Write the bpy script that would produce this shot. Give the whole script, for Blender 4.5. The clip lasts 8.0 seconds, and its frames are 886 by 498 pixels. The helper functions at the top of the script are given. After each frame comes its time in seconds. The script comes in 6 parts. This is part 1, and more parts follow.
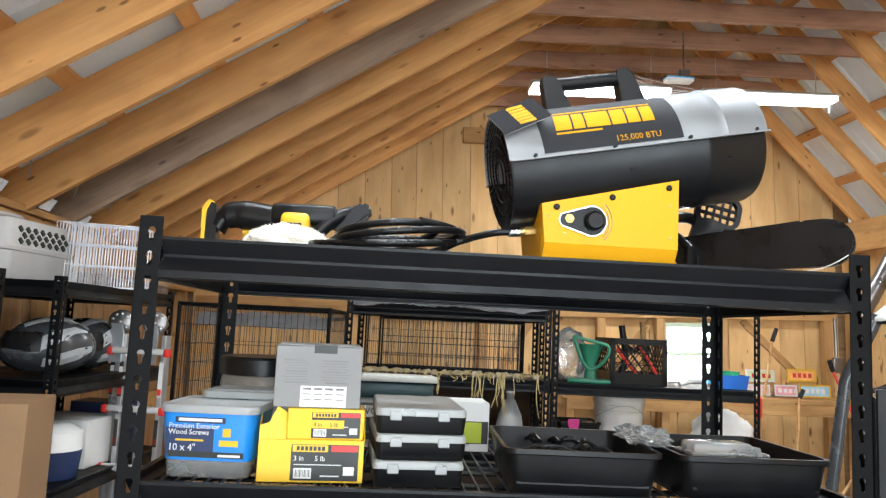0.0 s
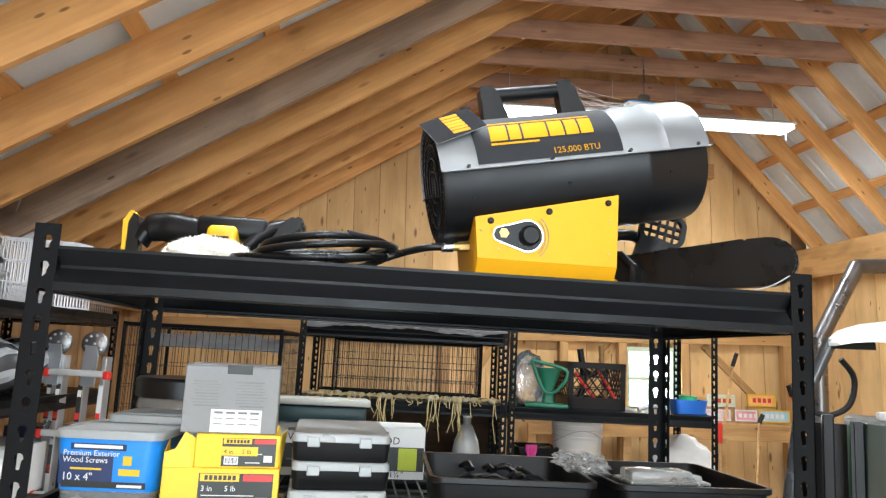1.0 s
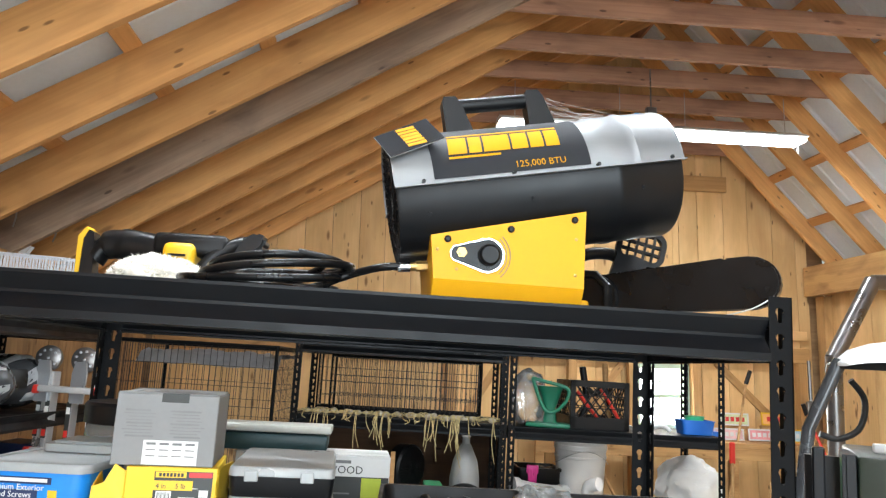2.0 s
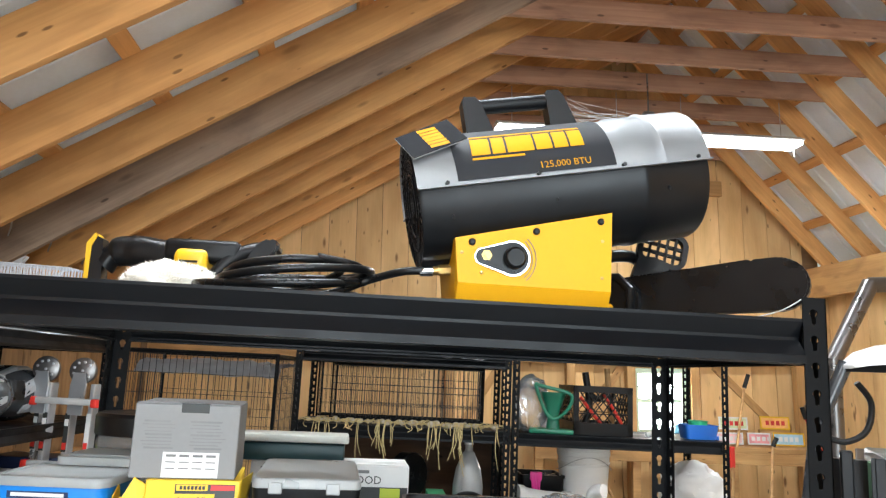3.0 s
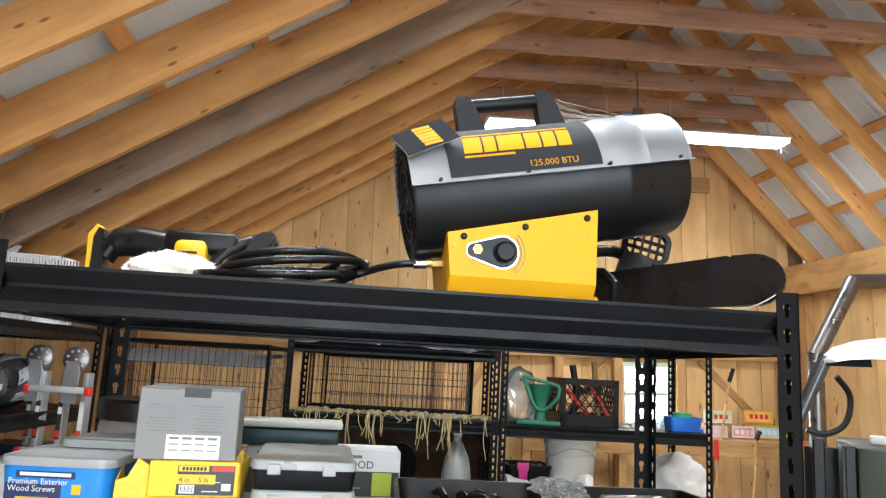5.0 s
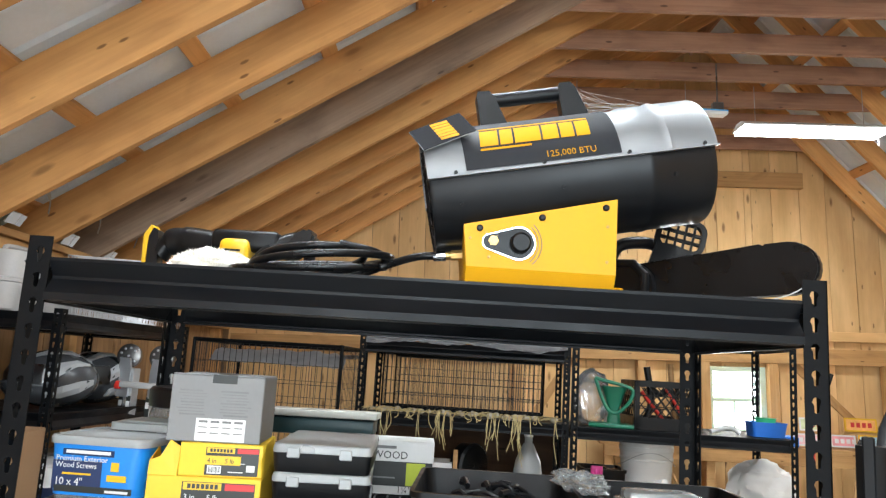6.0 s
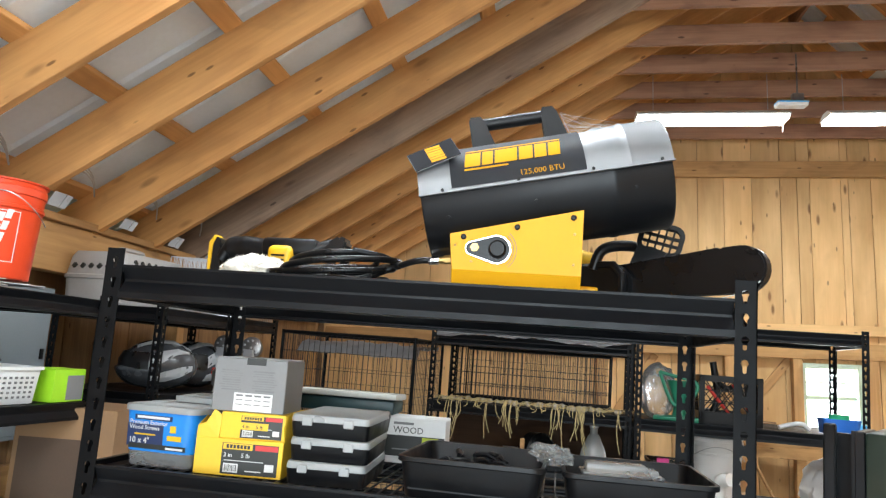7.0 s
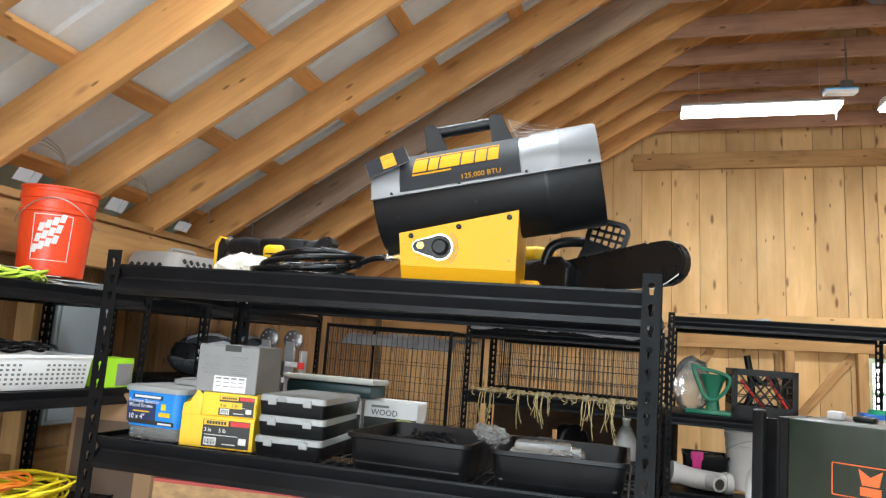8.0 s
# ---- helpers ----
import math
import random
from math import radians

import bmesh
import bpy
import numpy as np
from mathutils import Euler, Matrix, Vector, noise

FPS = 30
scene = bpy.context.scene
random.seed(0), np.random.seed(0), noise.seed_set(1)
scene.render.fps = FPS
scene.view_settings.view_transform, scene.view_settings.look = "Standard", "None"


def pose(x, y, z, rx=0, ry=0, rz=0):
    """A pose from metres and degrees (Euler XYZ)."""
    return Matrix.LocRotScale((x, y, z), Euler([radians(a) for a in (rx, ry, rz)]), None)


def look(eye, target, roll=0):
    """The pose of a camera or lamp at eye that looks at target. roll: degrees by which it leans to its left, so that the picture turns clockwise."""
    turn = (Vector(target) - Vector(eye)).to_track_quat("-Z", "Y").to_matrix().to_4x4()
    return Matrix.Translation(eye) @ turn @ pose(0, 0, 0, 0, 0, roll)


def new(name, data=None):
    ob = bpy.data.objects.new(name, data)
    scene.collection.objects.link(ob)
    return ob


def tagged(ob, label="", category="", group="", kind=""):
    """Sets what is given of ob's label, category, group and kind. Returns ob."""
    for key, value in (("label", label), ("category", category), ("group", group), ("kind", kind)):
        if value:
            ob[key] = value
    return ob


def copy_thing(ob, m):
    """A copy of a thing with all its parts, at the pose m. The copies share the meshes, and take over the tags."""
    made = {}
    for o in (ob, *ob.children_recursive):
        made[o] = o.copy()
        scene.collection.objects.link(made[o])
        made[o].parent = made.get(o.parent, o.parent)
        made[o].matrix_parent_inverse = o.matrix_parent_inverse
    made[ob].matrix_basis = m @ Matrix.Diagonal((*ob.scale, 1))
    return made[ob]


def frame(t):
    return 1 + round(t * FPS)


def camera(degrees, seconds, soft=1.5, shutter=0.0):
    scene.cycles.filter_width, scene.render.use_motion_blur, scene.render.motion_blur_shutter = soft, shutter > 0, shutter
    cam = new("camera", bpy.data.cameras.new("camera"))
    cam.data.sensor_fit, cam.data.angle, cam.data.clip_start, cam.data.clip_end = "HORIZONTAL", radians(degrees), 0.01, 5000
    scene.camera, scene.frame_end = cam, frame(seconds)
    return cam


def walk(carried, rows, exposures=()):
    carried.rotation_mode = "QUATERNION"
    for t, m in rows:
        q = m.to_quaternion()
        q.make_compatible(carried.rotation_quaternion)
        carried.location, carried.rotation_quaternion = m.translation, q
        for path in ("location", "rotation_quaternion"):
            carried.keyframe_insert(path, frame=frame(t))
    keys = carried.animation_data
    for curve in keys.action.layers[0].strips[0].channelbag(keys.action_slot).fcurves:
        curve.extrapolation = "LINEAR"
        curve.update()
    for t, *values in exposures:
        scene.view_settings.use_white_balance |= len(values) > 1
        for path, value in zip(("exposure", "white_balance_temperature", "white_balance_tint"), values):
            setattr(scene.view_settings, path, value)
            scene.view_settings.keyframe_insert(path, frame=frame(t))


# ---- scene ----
cam = camera(63.2, 8.0, soft=1.3)
PATH = [
    (0, (0.012, 0.065, 1.702), (-0.001, 2.052, 1.926), 2.7),
    (0.5, (0.035, 0.087, 1.694), (0.101, 2.065, 1.983), 2.6),
    (1, (0.086, 0.137, 1.699), (0.154, 2.115, 1.992), 3),
    (1.5, (0.162, 0.181, 1.722), (0.199, 2.156, 2.035), 3.5),
    (1.7, (0.193, 0.19, 1.727), (0.218, 2.165, 2.048), 3.5),
    (2.8, (0.174, 0.247, 1.725), (0.202, 2.217, 2.064), 2.8),
    (3, (0.14, 0.238, 1.723), (0.181, 2.207, 2.07), 2.7),
    (3.5, (0.06, 0.216, 1.726), (0.138, 2.183, 2.078), 2.5),
    (4, (0.046, 0.197, 1.722), (0.163, 2.163, 2.07), 2.4),
    (4.2, (0.063, 0.19, 1.722), (0.201, 2.156, 2.062), 2.4),
    (5.3, (0.164, 0.186, 1.712), (0.184, 2.158, 2.04), 3.3),
    (5.5, (0.189, 0.184, 1.71), (0.169, 2.156, 2.037), 3.3),
    (6, (0.26, 0.172, 1.696), (0.081, 2.136, 2.026), 3.5),
    (6.5, (0.383, 0.077, 1.685), (0.047, 2.022, 2.005), 3.9),
    (7, (0.509, -0.022, 1.696), (0.046, 1.901, 1.992), 4.2),
    (7.5, (0.676, -0.063, 1.707), (0.089, 1.828, 1.992), 4.5),
    (8, (0.821, -0.087, 1.701), (0.148, 1.777, 1.968), 4.4),
]
walk(cam, [(t, look(eye, target, roll)) for t, eye, target, roll in PATH], exposures=[(0, 0.22), (3.5, 0.16), (6.5, 0.10), (8, 0.06)])

# ---- world, daylight and lamps ----
world = bpy.data.worlds.new("world")
scene.world = world
world.use_nodes = True
wn = world.node_tree
sky = wn.nodes.new("ShaderNodeTexSky")
sky.sky_type, sky.sun_disc = "NISHITA", False
sky.sun_elevation, sky.sun_rotation = radians(40), radians(200)
wn.links.new(sky.outputs[0], wn.nodes["Background"].inputs[0])
wn.nodes["Background"].inputs[1].default_value = 0.12
sun = new("sun", bpy.data.lights.new("sun", "SUN"))
sun.data.energy, sun.data.angle, sun.data.color = 2.5, radians(0.6), (1.0, 0.95, 0.88)
sun.matrix_world = look((3, -12, 12), (2, 0, 0))


def area(name, m, sx, sy, power, colour):
    lamp = bpy.data.lights.new(name, "AREA")
    lamp.shape, lamp.size, lamp.size_y, lamp.energy, lamp.color = "RECTANGLE", sx, sy, power, colour
    ob = new(name, lamp)
    ob.matrix_world = m
    return ob


# daylight through the open barn door behind the camera
area("door_daylight", look((1.0, -4.85, 1.6), (1.0, 0, 1.9)), 4.2, 2.8, 350, (0.79, 0.915, 1.0))
# daylight in the gable window
area("window_daylight", look((2.66, 8.04, 1.56), (2.2, 4.0, 1.1)), 0.46, 0.52, 44, (0.93, 0.98, 1.0))

# ---- materials ----


def mat(name, col, rough=0.5, metal=0.0, vary=0.15, scale=6.0, bump=0.1, fine=120.0, stain=0.0, spec=0.5,
        stretch=None, emit=None, alpha=None, trans=0.0, island=False):
    m = bpy.data.materials.new(name)
    m.use_nodes = True
    t = m.node_tree
    b = t.nodes["Principled BSDF"]
    b.inputs["Roughness"].default_value = rough
    b.inputs["Metallic"].default_value = metal
    b.inputs["Specular IOR Level"].default_value = spec
    if trans:
        b.inputs["Transmission Weight"].default_value = trans
    if alpha is not None:
        b.inputs["Alpha"].default_value = alpha
    if emit:
        b.inputs["Emission Color"].default_value = (*emit[:3], 1)
        b.inputs["Emission Strength"].default_value = emit[3]
    co = t.nodes.new("ShaderNodeTexCoord")
    mp = t.nodes.new("ShaderNodeMapping")
    t.links.new(co.outputs["Object"], mp.inputs[0])
    if stretch:
        mp.inputs["Scale"].default_value = stretch
    info = t.nodes.new("ShaderNodeObjectInfo")
    off = t.nodes.new("ShaderNodeMath")
    off.operation = "MULTIPLY"
    off.inputs[1].default_value = 37.0
    t.links.new(info.outputs["Random"], off.inputs[0])
    t.links.new(off.outputs[0], mp.inputs["Location"])
    n1 = t.nodes.new("ShaderNodeTexNoise")
    n1.inputs["Scale"].default_value, n1.inputs["Detail"].default_value = scale, 6
    t.links.new(mp.outputs[0], n1.inputs["Vector"])
    n2 = t.nodes.new("ShaderNodeTexNoise")
    n2.inputs["Scale"].default_value, n2.inputs["Detail"].default_value = fine, 3
    t.links.new(mp.outputs[0], n2.inputs["Vector"])
    add = t.nodes.new("ShaderNodeMath")
    add.operation = "MULTIPLY_ADD"
    add.inputs[1].default_value, add.inputs[2].default_value = 0.35, 0.0
    t.links.new(n2.outputs[0], add.inputs[0])
    t.links.new(n1.outputs[0], add.inputs[2])
    rng = t.nodes.new("ShaderNodeMapRange")
    rng.inputs[1].default_value, rng.inputs[2].default_value = 0.35, 1.0
    rng.inputs[3].default_value, rng.inputs[4].default_value = 1 - vary, 1 + vary
    t.links.new(add.outputs[0], rng.inputs[0])
    mul = t.nodes.new("ShaderNodeMix")
    mul.data_type, mul.blend_type = "RGBA", "MULTIPLY"
    mul.inputs[0].default_value = 1.0
    mul.inputs[6].default_value = (*col, 1)
    t.links.new(rng.outputs[0], mul.inputs[7])
    last = mul.outputs[2]
    if stain:
        n3 = t.nodes.new("ShaderNodeTexNoise")
        n3.inputs["Scale"].default_value, n3.inputs["Detail"].default_value = scale * 0.4, 8
        t.links.new(mp.outputs[0], n3.inputs["Vector"])
        r3 = t.nodes.new("ShaderNodeMapRange")
        r3.inputs[1].default_value, r3.inputs[2].default_value, r3.inputs[4].default_value = 0.52, 0.75, stain
        t.links.new(n3.outputs[0], r3.inputs[0])
        dirt = t.nodes.new("ShaderNodeMix")
        dirt.data_type = "RGBA"
        dirt.inputs[7].default_value = (0.30, 0.27, 0.23, 1)
        t.links.new(r3.outputs[0], dirt.inputs[0])
        t.links.new(last, dirt.inputs[6])
        last = dirt.outputs[2]
    t.links.new(last, b.inputs["Base Color"])
    rr = t.nodes.new("ShaderNodeMapRange")
    rr.inputs[1].default_value, rr.inputs[2].default_value = 0.3, 0.7
    rr.inputs[3].default_value, rr.inputs[4].default_value = max(rough - 0.08, 0.02), min(rough + 0.1, 1)
    t.links.new(n1.outputs[0], rr.inputs[0])
    t.links.new(rr.outputs[0], b.inputs["Roughness"])
    if bump:
        bp = t.nodes.new("ShaderNodeBump")
        bp.inputs["Strength"].default_value, bp.inputs["Distance"].default_value = bump, 0.002
        t.links.new(add.outputs[0], bp.inputs["Height"])
        t.links.new(bp.outputs[0], b.inputs["Normal"])
    return m


def wood(name, light, dark, rough=0.65, knots=0.55, tone=0.25, streak=0.42, soil=0.62):
    """Sawn wood with its grain along local x; each piece has its own tone and knots."""
    m = bpy.data.materials.new(name)
    m.use_nodes = True
    t = m.node_tree
    b = t.nodes["Principled BSDF"]
    b.inputs["Roughness"].default_value = rough
    b.inputs["Specular IOR Level"].default_value = 0.3
    co = t.nodes.new("ShaderNodeTexCoord")
    info = t.nodes.new("ShaderNodeObjectInfo")
    off = t.nodes.new("ShaderNodeVectorMath")
    off.operation = "SCALE"
    off.inputs[0].default_value = (31.0, 17.0, 23.0)
    t.links.new(info.outputs["Random"], off.inputs["Scale"])
    base = t.nodes.new("ShaderNodeVectorMath")
    base.operation = "ADD"
    t.links.new(co.outputs["Object"], base.inputs[0])
    t.links.new(off.outputs[0], base.inputs[1])

    def mapped(s):
        mp = t.nodes.new("ShaderNodeMapping")
        mp.inputs["Scale"].default_value = s
        t.links.new(base.outputs[0], mp.inputs[0])
        return mp.outputs[0]

    def noise_tex(vec, sc, det=5, dist=0.0):
        n = t.nodes.new("ShaderNodeTexNoise")
        n.inputs["Scale"].default_value, n.inputs["Detail"].default_value, n.inputs["Distortion"].default_value = sc, det, dist
        t.links.new(vec, n.inputs["Vector"])
        return n.outputs[0]

    grain = noise_tex(mapped((0.8, 22, 22)), 2.2, 6, 0.4)
    broad = noise_tex(mapped((0.7, 2.5, 2.5)), 1.6, 4)
    mixg = t.nodes.new("ShaderNodeMath")
    mixg.operation = "MULTIPLY_ADD"
    mixg.inputs[1].default_value = streak
    t.links.new(grain, mixg.inputs[0])
    half = t.nodes.new("ShaderNodeMath")
    half.operation = "MULTIPLY"
    half.inputs[1].default_value = 1.12 - streak
    t.links.new(broad, half.inputs[0])
    t.links.new(half.outputs[0], mixg.inputs[2])
    ramp = t.nodes.new("ShaderNodeValToRGB")
    ramp.color_ramp.elements[0].position, ramp.color_ramp.elements[0].color = 0.38, (*dark, 1)
    ramp.color_ramp.elements[1].position, ramp.color_ramp.elements[1].color = 0.72, (*light, 1)
    t.links.new(mixg.outputs[0], ramp.inputs[0])
    vor = t.nodes.new("ShaderNodeTexVoronoi")
    vor.inputs["Scale"].default_value = 1.0
    t.links.new(mapped((2.2, 7.0, 7.0)), vor.inputs["Vector"])
    kr = t.nodes.new("ShaderNodeMapRange")
    kr.inputs[1].default_value, kr.inputs[2].default_value = 0.07, 0.15
    kr.inputs[3].default_value, kr.inputs[4].default_value = knots, 0.0
    t.links.new(vor.outputs["Distance"], kr.inputs[0])
    kn = t.nodes.new("ShaderNodeMix")
    kn.data_type = "RGBA"
    kn.inputs[7].default_value = (dark[0] * 0.3, dark[1] * 0.22, dark[2] * 0.2, 1)
    t.links.new(kr.outputs[0], kn.inputs[0])
    t.links.new(ramp.outputs[0], kn.inputs[6])
    sp = t.nodes.new("ShaderNodeTexVoronoi")
    sp.inputs["Scale"].default_value = 1.0
    t.links.new(mapped((3.6, 11.0, 11.0)), sp.inputs["Vector"])
    sr = t.nodes.new("ShaderNodeMapRange")
    sr.inputs[1].default_value, sr.inputs[2].default_value = 0.070, 0.105
    sr.inputs[3].default_value, sr.inputs[4].default_value = 0.75, 0.0
    t.links.new(sp.outputs["Distance"], sr.inputs[0])
    dots = t.nodes.new("ShaderNodeMix")
    dots.data_type = "RGBA"
    dots.inputs[7].default_value = (dark[0] * 0.2, dark[1] * 0.17, dark[2] * 0.16, 1)
    t.links.new(sr.outputs[0], dots.inputs[0])
    t.links.new(kn.outputs[2], dots.inputs[6])
    st = t.nodes.new("ShaderNodeMapRange")
    st.inputs[1].default_value, st.inputs[2].default_value, st.inputs[4].default_value = 0.50, 0.72, soil
    t.links.new(noise_tex(mapped((1.1, 3.2, 3.2)), 1.9, 7, 0.8), st.inputs[0])
    worn = t.nodes.new("ShaderNodeMix")
    worn.data_type = "RGBA"
    worn.inputs[7].default_value = (dark[0] * 0.62, dark[1] * 0.58, dark[2] * 0.62, 1)
    t.links.new(st.outputs[0], worn.inputs[0])
    t.links.new(dots.outputs[2], worn.inputs[6])
    kn = worn
    tn = t.nodes.new("ShaderNodeMapRange")
    tn.inputs[3].default_value, tn.inputs[4].default_value = 1 - tone, 1 + tone
    t.links.new(info.outputs["Random"], tn.inputs[0])
    mul = t.nodes.new("ShaderNodeMix")
    mul.data_type, mul.blend_type = "RGBA", "MULTIPLY"
    mul.inputs[0].default_value = 1.0
    t.links.new(kn.outputs[2], mul.inputs[6])
    t.links.new(tn.outputs[0], mul.inputs[7])
    t.links.new(mul.outputs[2], b.inputs["Base Color"])
    bp = t.nodes.new("ShaderNodeBump")
    bp.inputs["Strength"].default_value, bp.inputs["Distance"].default_value = 0.25, 0.003
    t.links.new(grain, bp.inputs["Height"])
    t.links.new(bp.outputs[0], b.inputs["Normal"])
    return m


RAFTER = wood("rafter_wood", (0.76, 0.405, 0.150), (0.50, 0.235, 0.078), tone=0.18, streak=0.34, soil=0.45)
OLDWOOD = wood("grey_weathered_wood", (0.38, 0.262, 0.182), (0.21, 0.14, 0.096), tone=0.1)
TIEWOOD = wood("red_brown_wood", (0.47, 0.255, 0.158), (0.27, 0.138, 0.085), tone=0.2)
PINE = wood("pine_boards", (0.80, 0.52, 0.245), (0.60, 0.36, 0.148), tone=0.12, knots=0.85, streak=0.20, soil=0.22)
TIEDARK = wood("dark_brown_board", (0.11, 0.058, 0.030), (0.055, 0.030, 0.017), tone=0.1)
WALLWOOD = wood("wall_boards", (0.42, 0.25, 0.12), (0.22, 0.125, 0.06), tone=0.2)
TRIM = wood("frame_timber", (0.58, 0.34, 0.14), (0.38, 0.20, 0.075), tone=0.1, knots=0.3)
ROOFMETAL = mat("roof_sheet", (0.76, 0.83, 0.89), 0.5, 0.0, 0.10, 2.0, 0.05, 40, 0.10)
CONCRETE = mat("concrete", (0.40, 0.40, 0.39), 0.85, 0, 0.25, 1.5, 0.3, 60, 0.3)
RACK = mat("black_powder_coat", (0.0032, 0.0035, 0.0042), 0.48, 0.0, 0.25, 12, 0.15, 300, spec=0.12)
RACKB = mat("grey_black_beam", (0.0035, 0.0040, 0.0052), 0.36, 0.0, 0.12, 12, 0.12, 300, spec=0.20)
BLACKP = mat("black_plastic", (0.0050, 0.0052, 0.0060), 0.36, 0, 0.25, 20, 0.1, 250, spec=0.25)
SOFTBLACK = mat("black_rubber", (0.0045, 0.0046, 0.0052), 0.30, 0, 0.05, 20, 0.05, 200, spec=0.28)
BLACKM = mat("black_painted_steel", (0.0055, 0.0060, 0.0072), 0.36, 0, 0.2, 9, 0.05, 200, spec=0.28)
SILVER = mat("brushed_steel", (0.225, 0.232, 0.243), 0.42, 0.35, 0.08, 8, 0.06, 140, stretch=(0.2, 4, 4))
STICKER = mat("dark_sticker", (0.022, 0.023, 0.027), 0.62, 0, 0.1, 10, 0.03, spec=0.2)
YELLOW = mat("yellow_enamel", (0.72, 0.355, 0.004), 0.42, 0, 0.05, 7, 0.04, 200, spec=0.3)
YELLOWP = mat("yellow_plastic", (0.68, 0.39, 0.010), 0.4, 0, 0.06, 9, 0.05)
MARK = mat("orange_yellow_print", (0.60, 0.285, 0.008), 0.7, 0, 0.08, 20, 0.02, spec=0.08)
YELLOWC = mat("yellow_card", (0.74, 0.47, 0.025), 0.55, 0, 0.08, 10, 0.08)
CHROME = mat("chrome", (0.75, 0.75, 0.76), 0.16, 1.0, 0.05, 10, 0)
BRASS = mat("brass", (0.55, 0.36, 0.13), 0.32, 0.9, 0.15, 30, 0.05)
GREYC = mat("grey_card", (0.195, 0.195, 0.195), 0.6, 0, 0.10, 9, 0.06)
GREYC2 = mat("grey_card_side", (0.25, 0.25, 0.25), 0.6, 0, 0.10, 9, 0.06)
DARKPRINT = mat("dark_print", (0.02, 0.022, 0.02), 0.5, 0, 0.2, 20, 0)
GREYPRINT = mat("grey_print", (0.16, 0.16, 0.16), 0.6, 0, 0.2, 20, 0)
REDPRINT = mat("red_print", (0.55, 0.03, 0.03), 0.5, 0, 0.1, 20, 0)
WHITEP = mat("white_plastic", (0.80, 0.80, 0.79), 0.42, 0, 0.05, 8, 0.04)
PAPER = mat("white_paper", (0.64, 0.64, 0.63), 0.7, 0, 0.06, 12, 0.02)
BLUE = mat("blue_print", (0.006, 0.19, 0.58), 0.4, 0, 0.12, 6, 0.02)
NAVY = mat("navy_print", (0.015, 0.03, 0.09), 0.4, 0, 0.2, 6, 0.02)
CYAN = mat("light_blue_print", (0.08, 0.42, 0.80), 0.4, 0, 0.1, 6, 0.02)
CLEAR = mat("cloudy_clear_plastic", (0.70, 0.72, 0.73), 0.22, 0, 0.10, 6, 0.05, trans=0.82)
LIDCLEAR = mat("milky_lid_plastic", (0.36, 0.375, 0.375), 0.33, 0, 0.10, 8, 0.06, trans=0.25)
TEAL = mat("dark_teal_plastic", (0.010, 0.045, 0.05), 0.45, 0, 0.2, 9, 0.05)
DUSTY = mat("dusty_lid", (0.42, 0.42, 0.38), 0.7, 0, 0.2, 6, 0.1, stain=0.4)
CARD = mat("cardboard", (0.26, 0.15, 0.075), 0.8, 0, 0.12, 6, 0.1)
ORANGE = mat("orange_plastic", (0.74, 0.058, 0.012), 0.36, 0, 0.06, 7, 0.04)
LIME = mat("lime_card", (0.33, 0.66, 0.02), 0.5, 0, 0.08, 10, 0.03)
CORD = mat("yellow_cord", (0.80, 0.62, 0.015), 0.45, 0, 0.1, 30, 0.05)
CORDO = mat("orange_cord", (0.80, 0.20, 0.01), 0.45, 0, 0.1, 30, 0.05)
GREYP = mat("grey_plastic", (0.42, 0.41, 0.40), 0.55, 0, 0.10, 9, 0.08)
WIRE = mat("galvanised_wire", (0.42, 0.42, 0.43), 0.38, 0.7, 0.15, 20, 0)
DARKWIRE = mat("dark_wire", (0.03, 0.03, 0.032), 0.45, 0.3, 0.2, 20, 0)
TARP = mat("silver_tarp", (0.36, 0.37, 0.39), 0.40, 0.15, 0.25, 12, 0.5, 40)
GREYTARP = mat("grey_tarp", (0.25, 0.26, 0.28), 0.5, 0.0, 0.3, 12, 0.5, 40)
# emission in this colour stands in for daylight leaking at the eave
EAVEGLOW = mat("glowing_eave_strip", (0.55, 0.58, 0.62), 0.35, 0.1, 0.12, 8, 0.05, emit=(0.86, 0.94, 1.0, 0.12))
ALU = mat("aluminium", (0.46, 0.465, 0.48), 0.34, 0.7, 0.1, 10, 0.05)
SMOKE = mat("helmet_shell", (0.045, 0.048, 0.053), 0.22, 0, 0.3, 9, 0.03)
HELMETG = mat("helmet_grey_trim", (0.30, 0.31, 0.32), 0.3, 0, 0.1, 9, 0.03)
STRAW = mat("dry_straw", (0.50, 0.40, 0.19), 0.8, 0, 0.25, 30, 0.1)
BULB = mat("garlic_skin", (0.48, 0.42, 0.33), 0.7, 0, 0.2, 30, 0.1)
GREENP = mat("green_plastic", (0.012, 0.16, 0.09), 0.38, 0, 0.12, 9, 0.04)
MACHINE = mat("dark_green_enamel", (0.0075, 0.0165, 0.0105), 0.36, 0, 0.15, 6, 0.06, stain=0.1)
PALEGREEN = mat("pale_green_strip", (0.13, 0.26, 0.15), 0.4, 0, 0.15, 6, 0.03)
ORPRINT = mat("orange_print", (0.72, 0.13, 0.03), 0.45, 0, 0.1, 9, 0.0)
WOOL = mat("sheepskin", (0.74, 0.70, 0.62), 0.95, 0, 0.15, 30, 1.0, 160, spec=0.1)
PIPE = mat("stovepipe_steel", (0.17, 0.16, 0.155), 0.3, 0.8, 0.25, 4, 0.03)
SKYBLUE = mat("blue_plastic", (0.02, 0.16, 0.62), 0.4, 0, 0.1, 9, 0.03)
MINT = mat("bright_green_plastic", (0.03, 0.48, 0.22), 0.4, 0, 0.1, 9, 0.03)
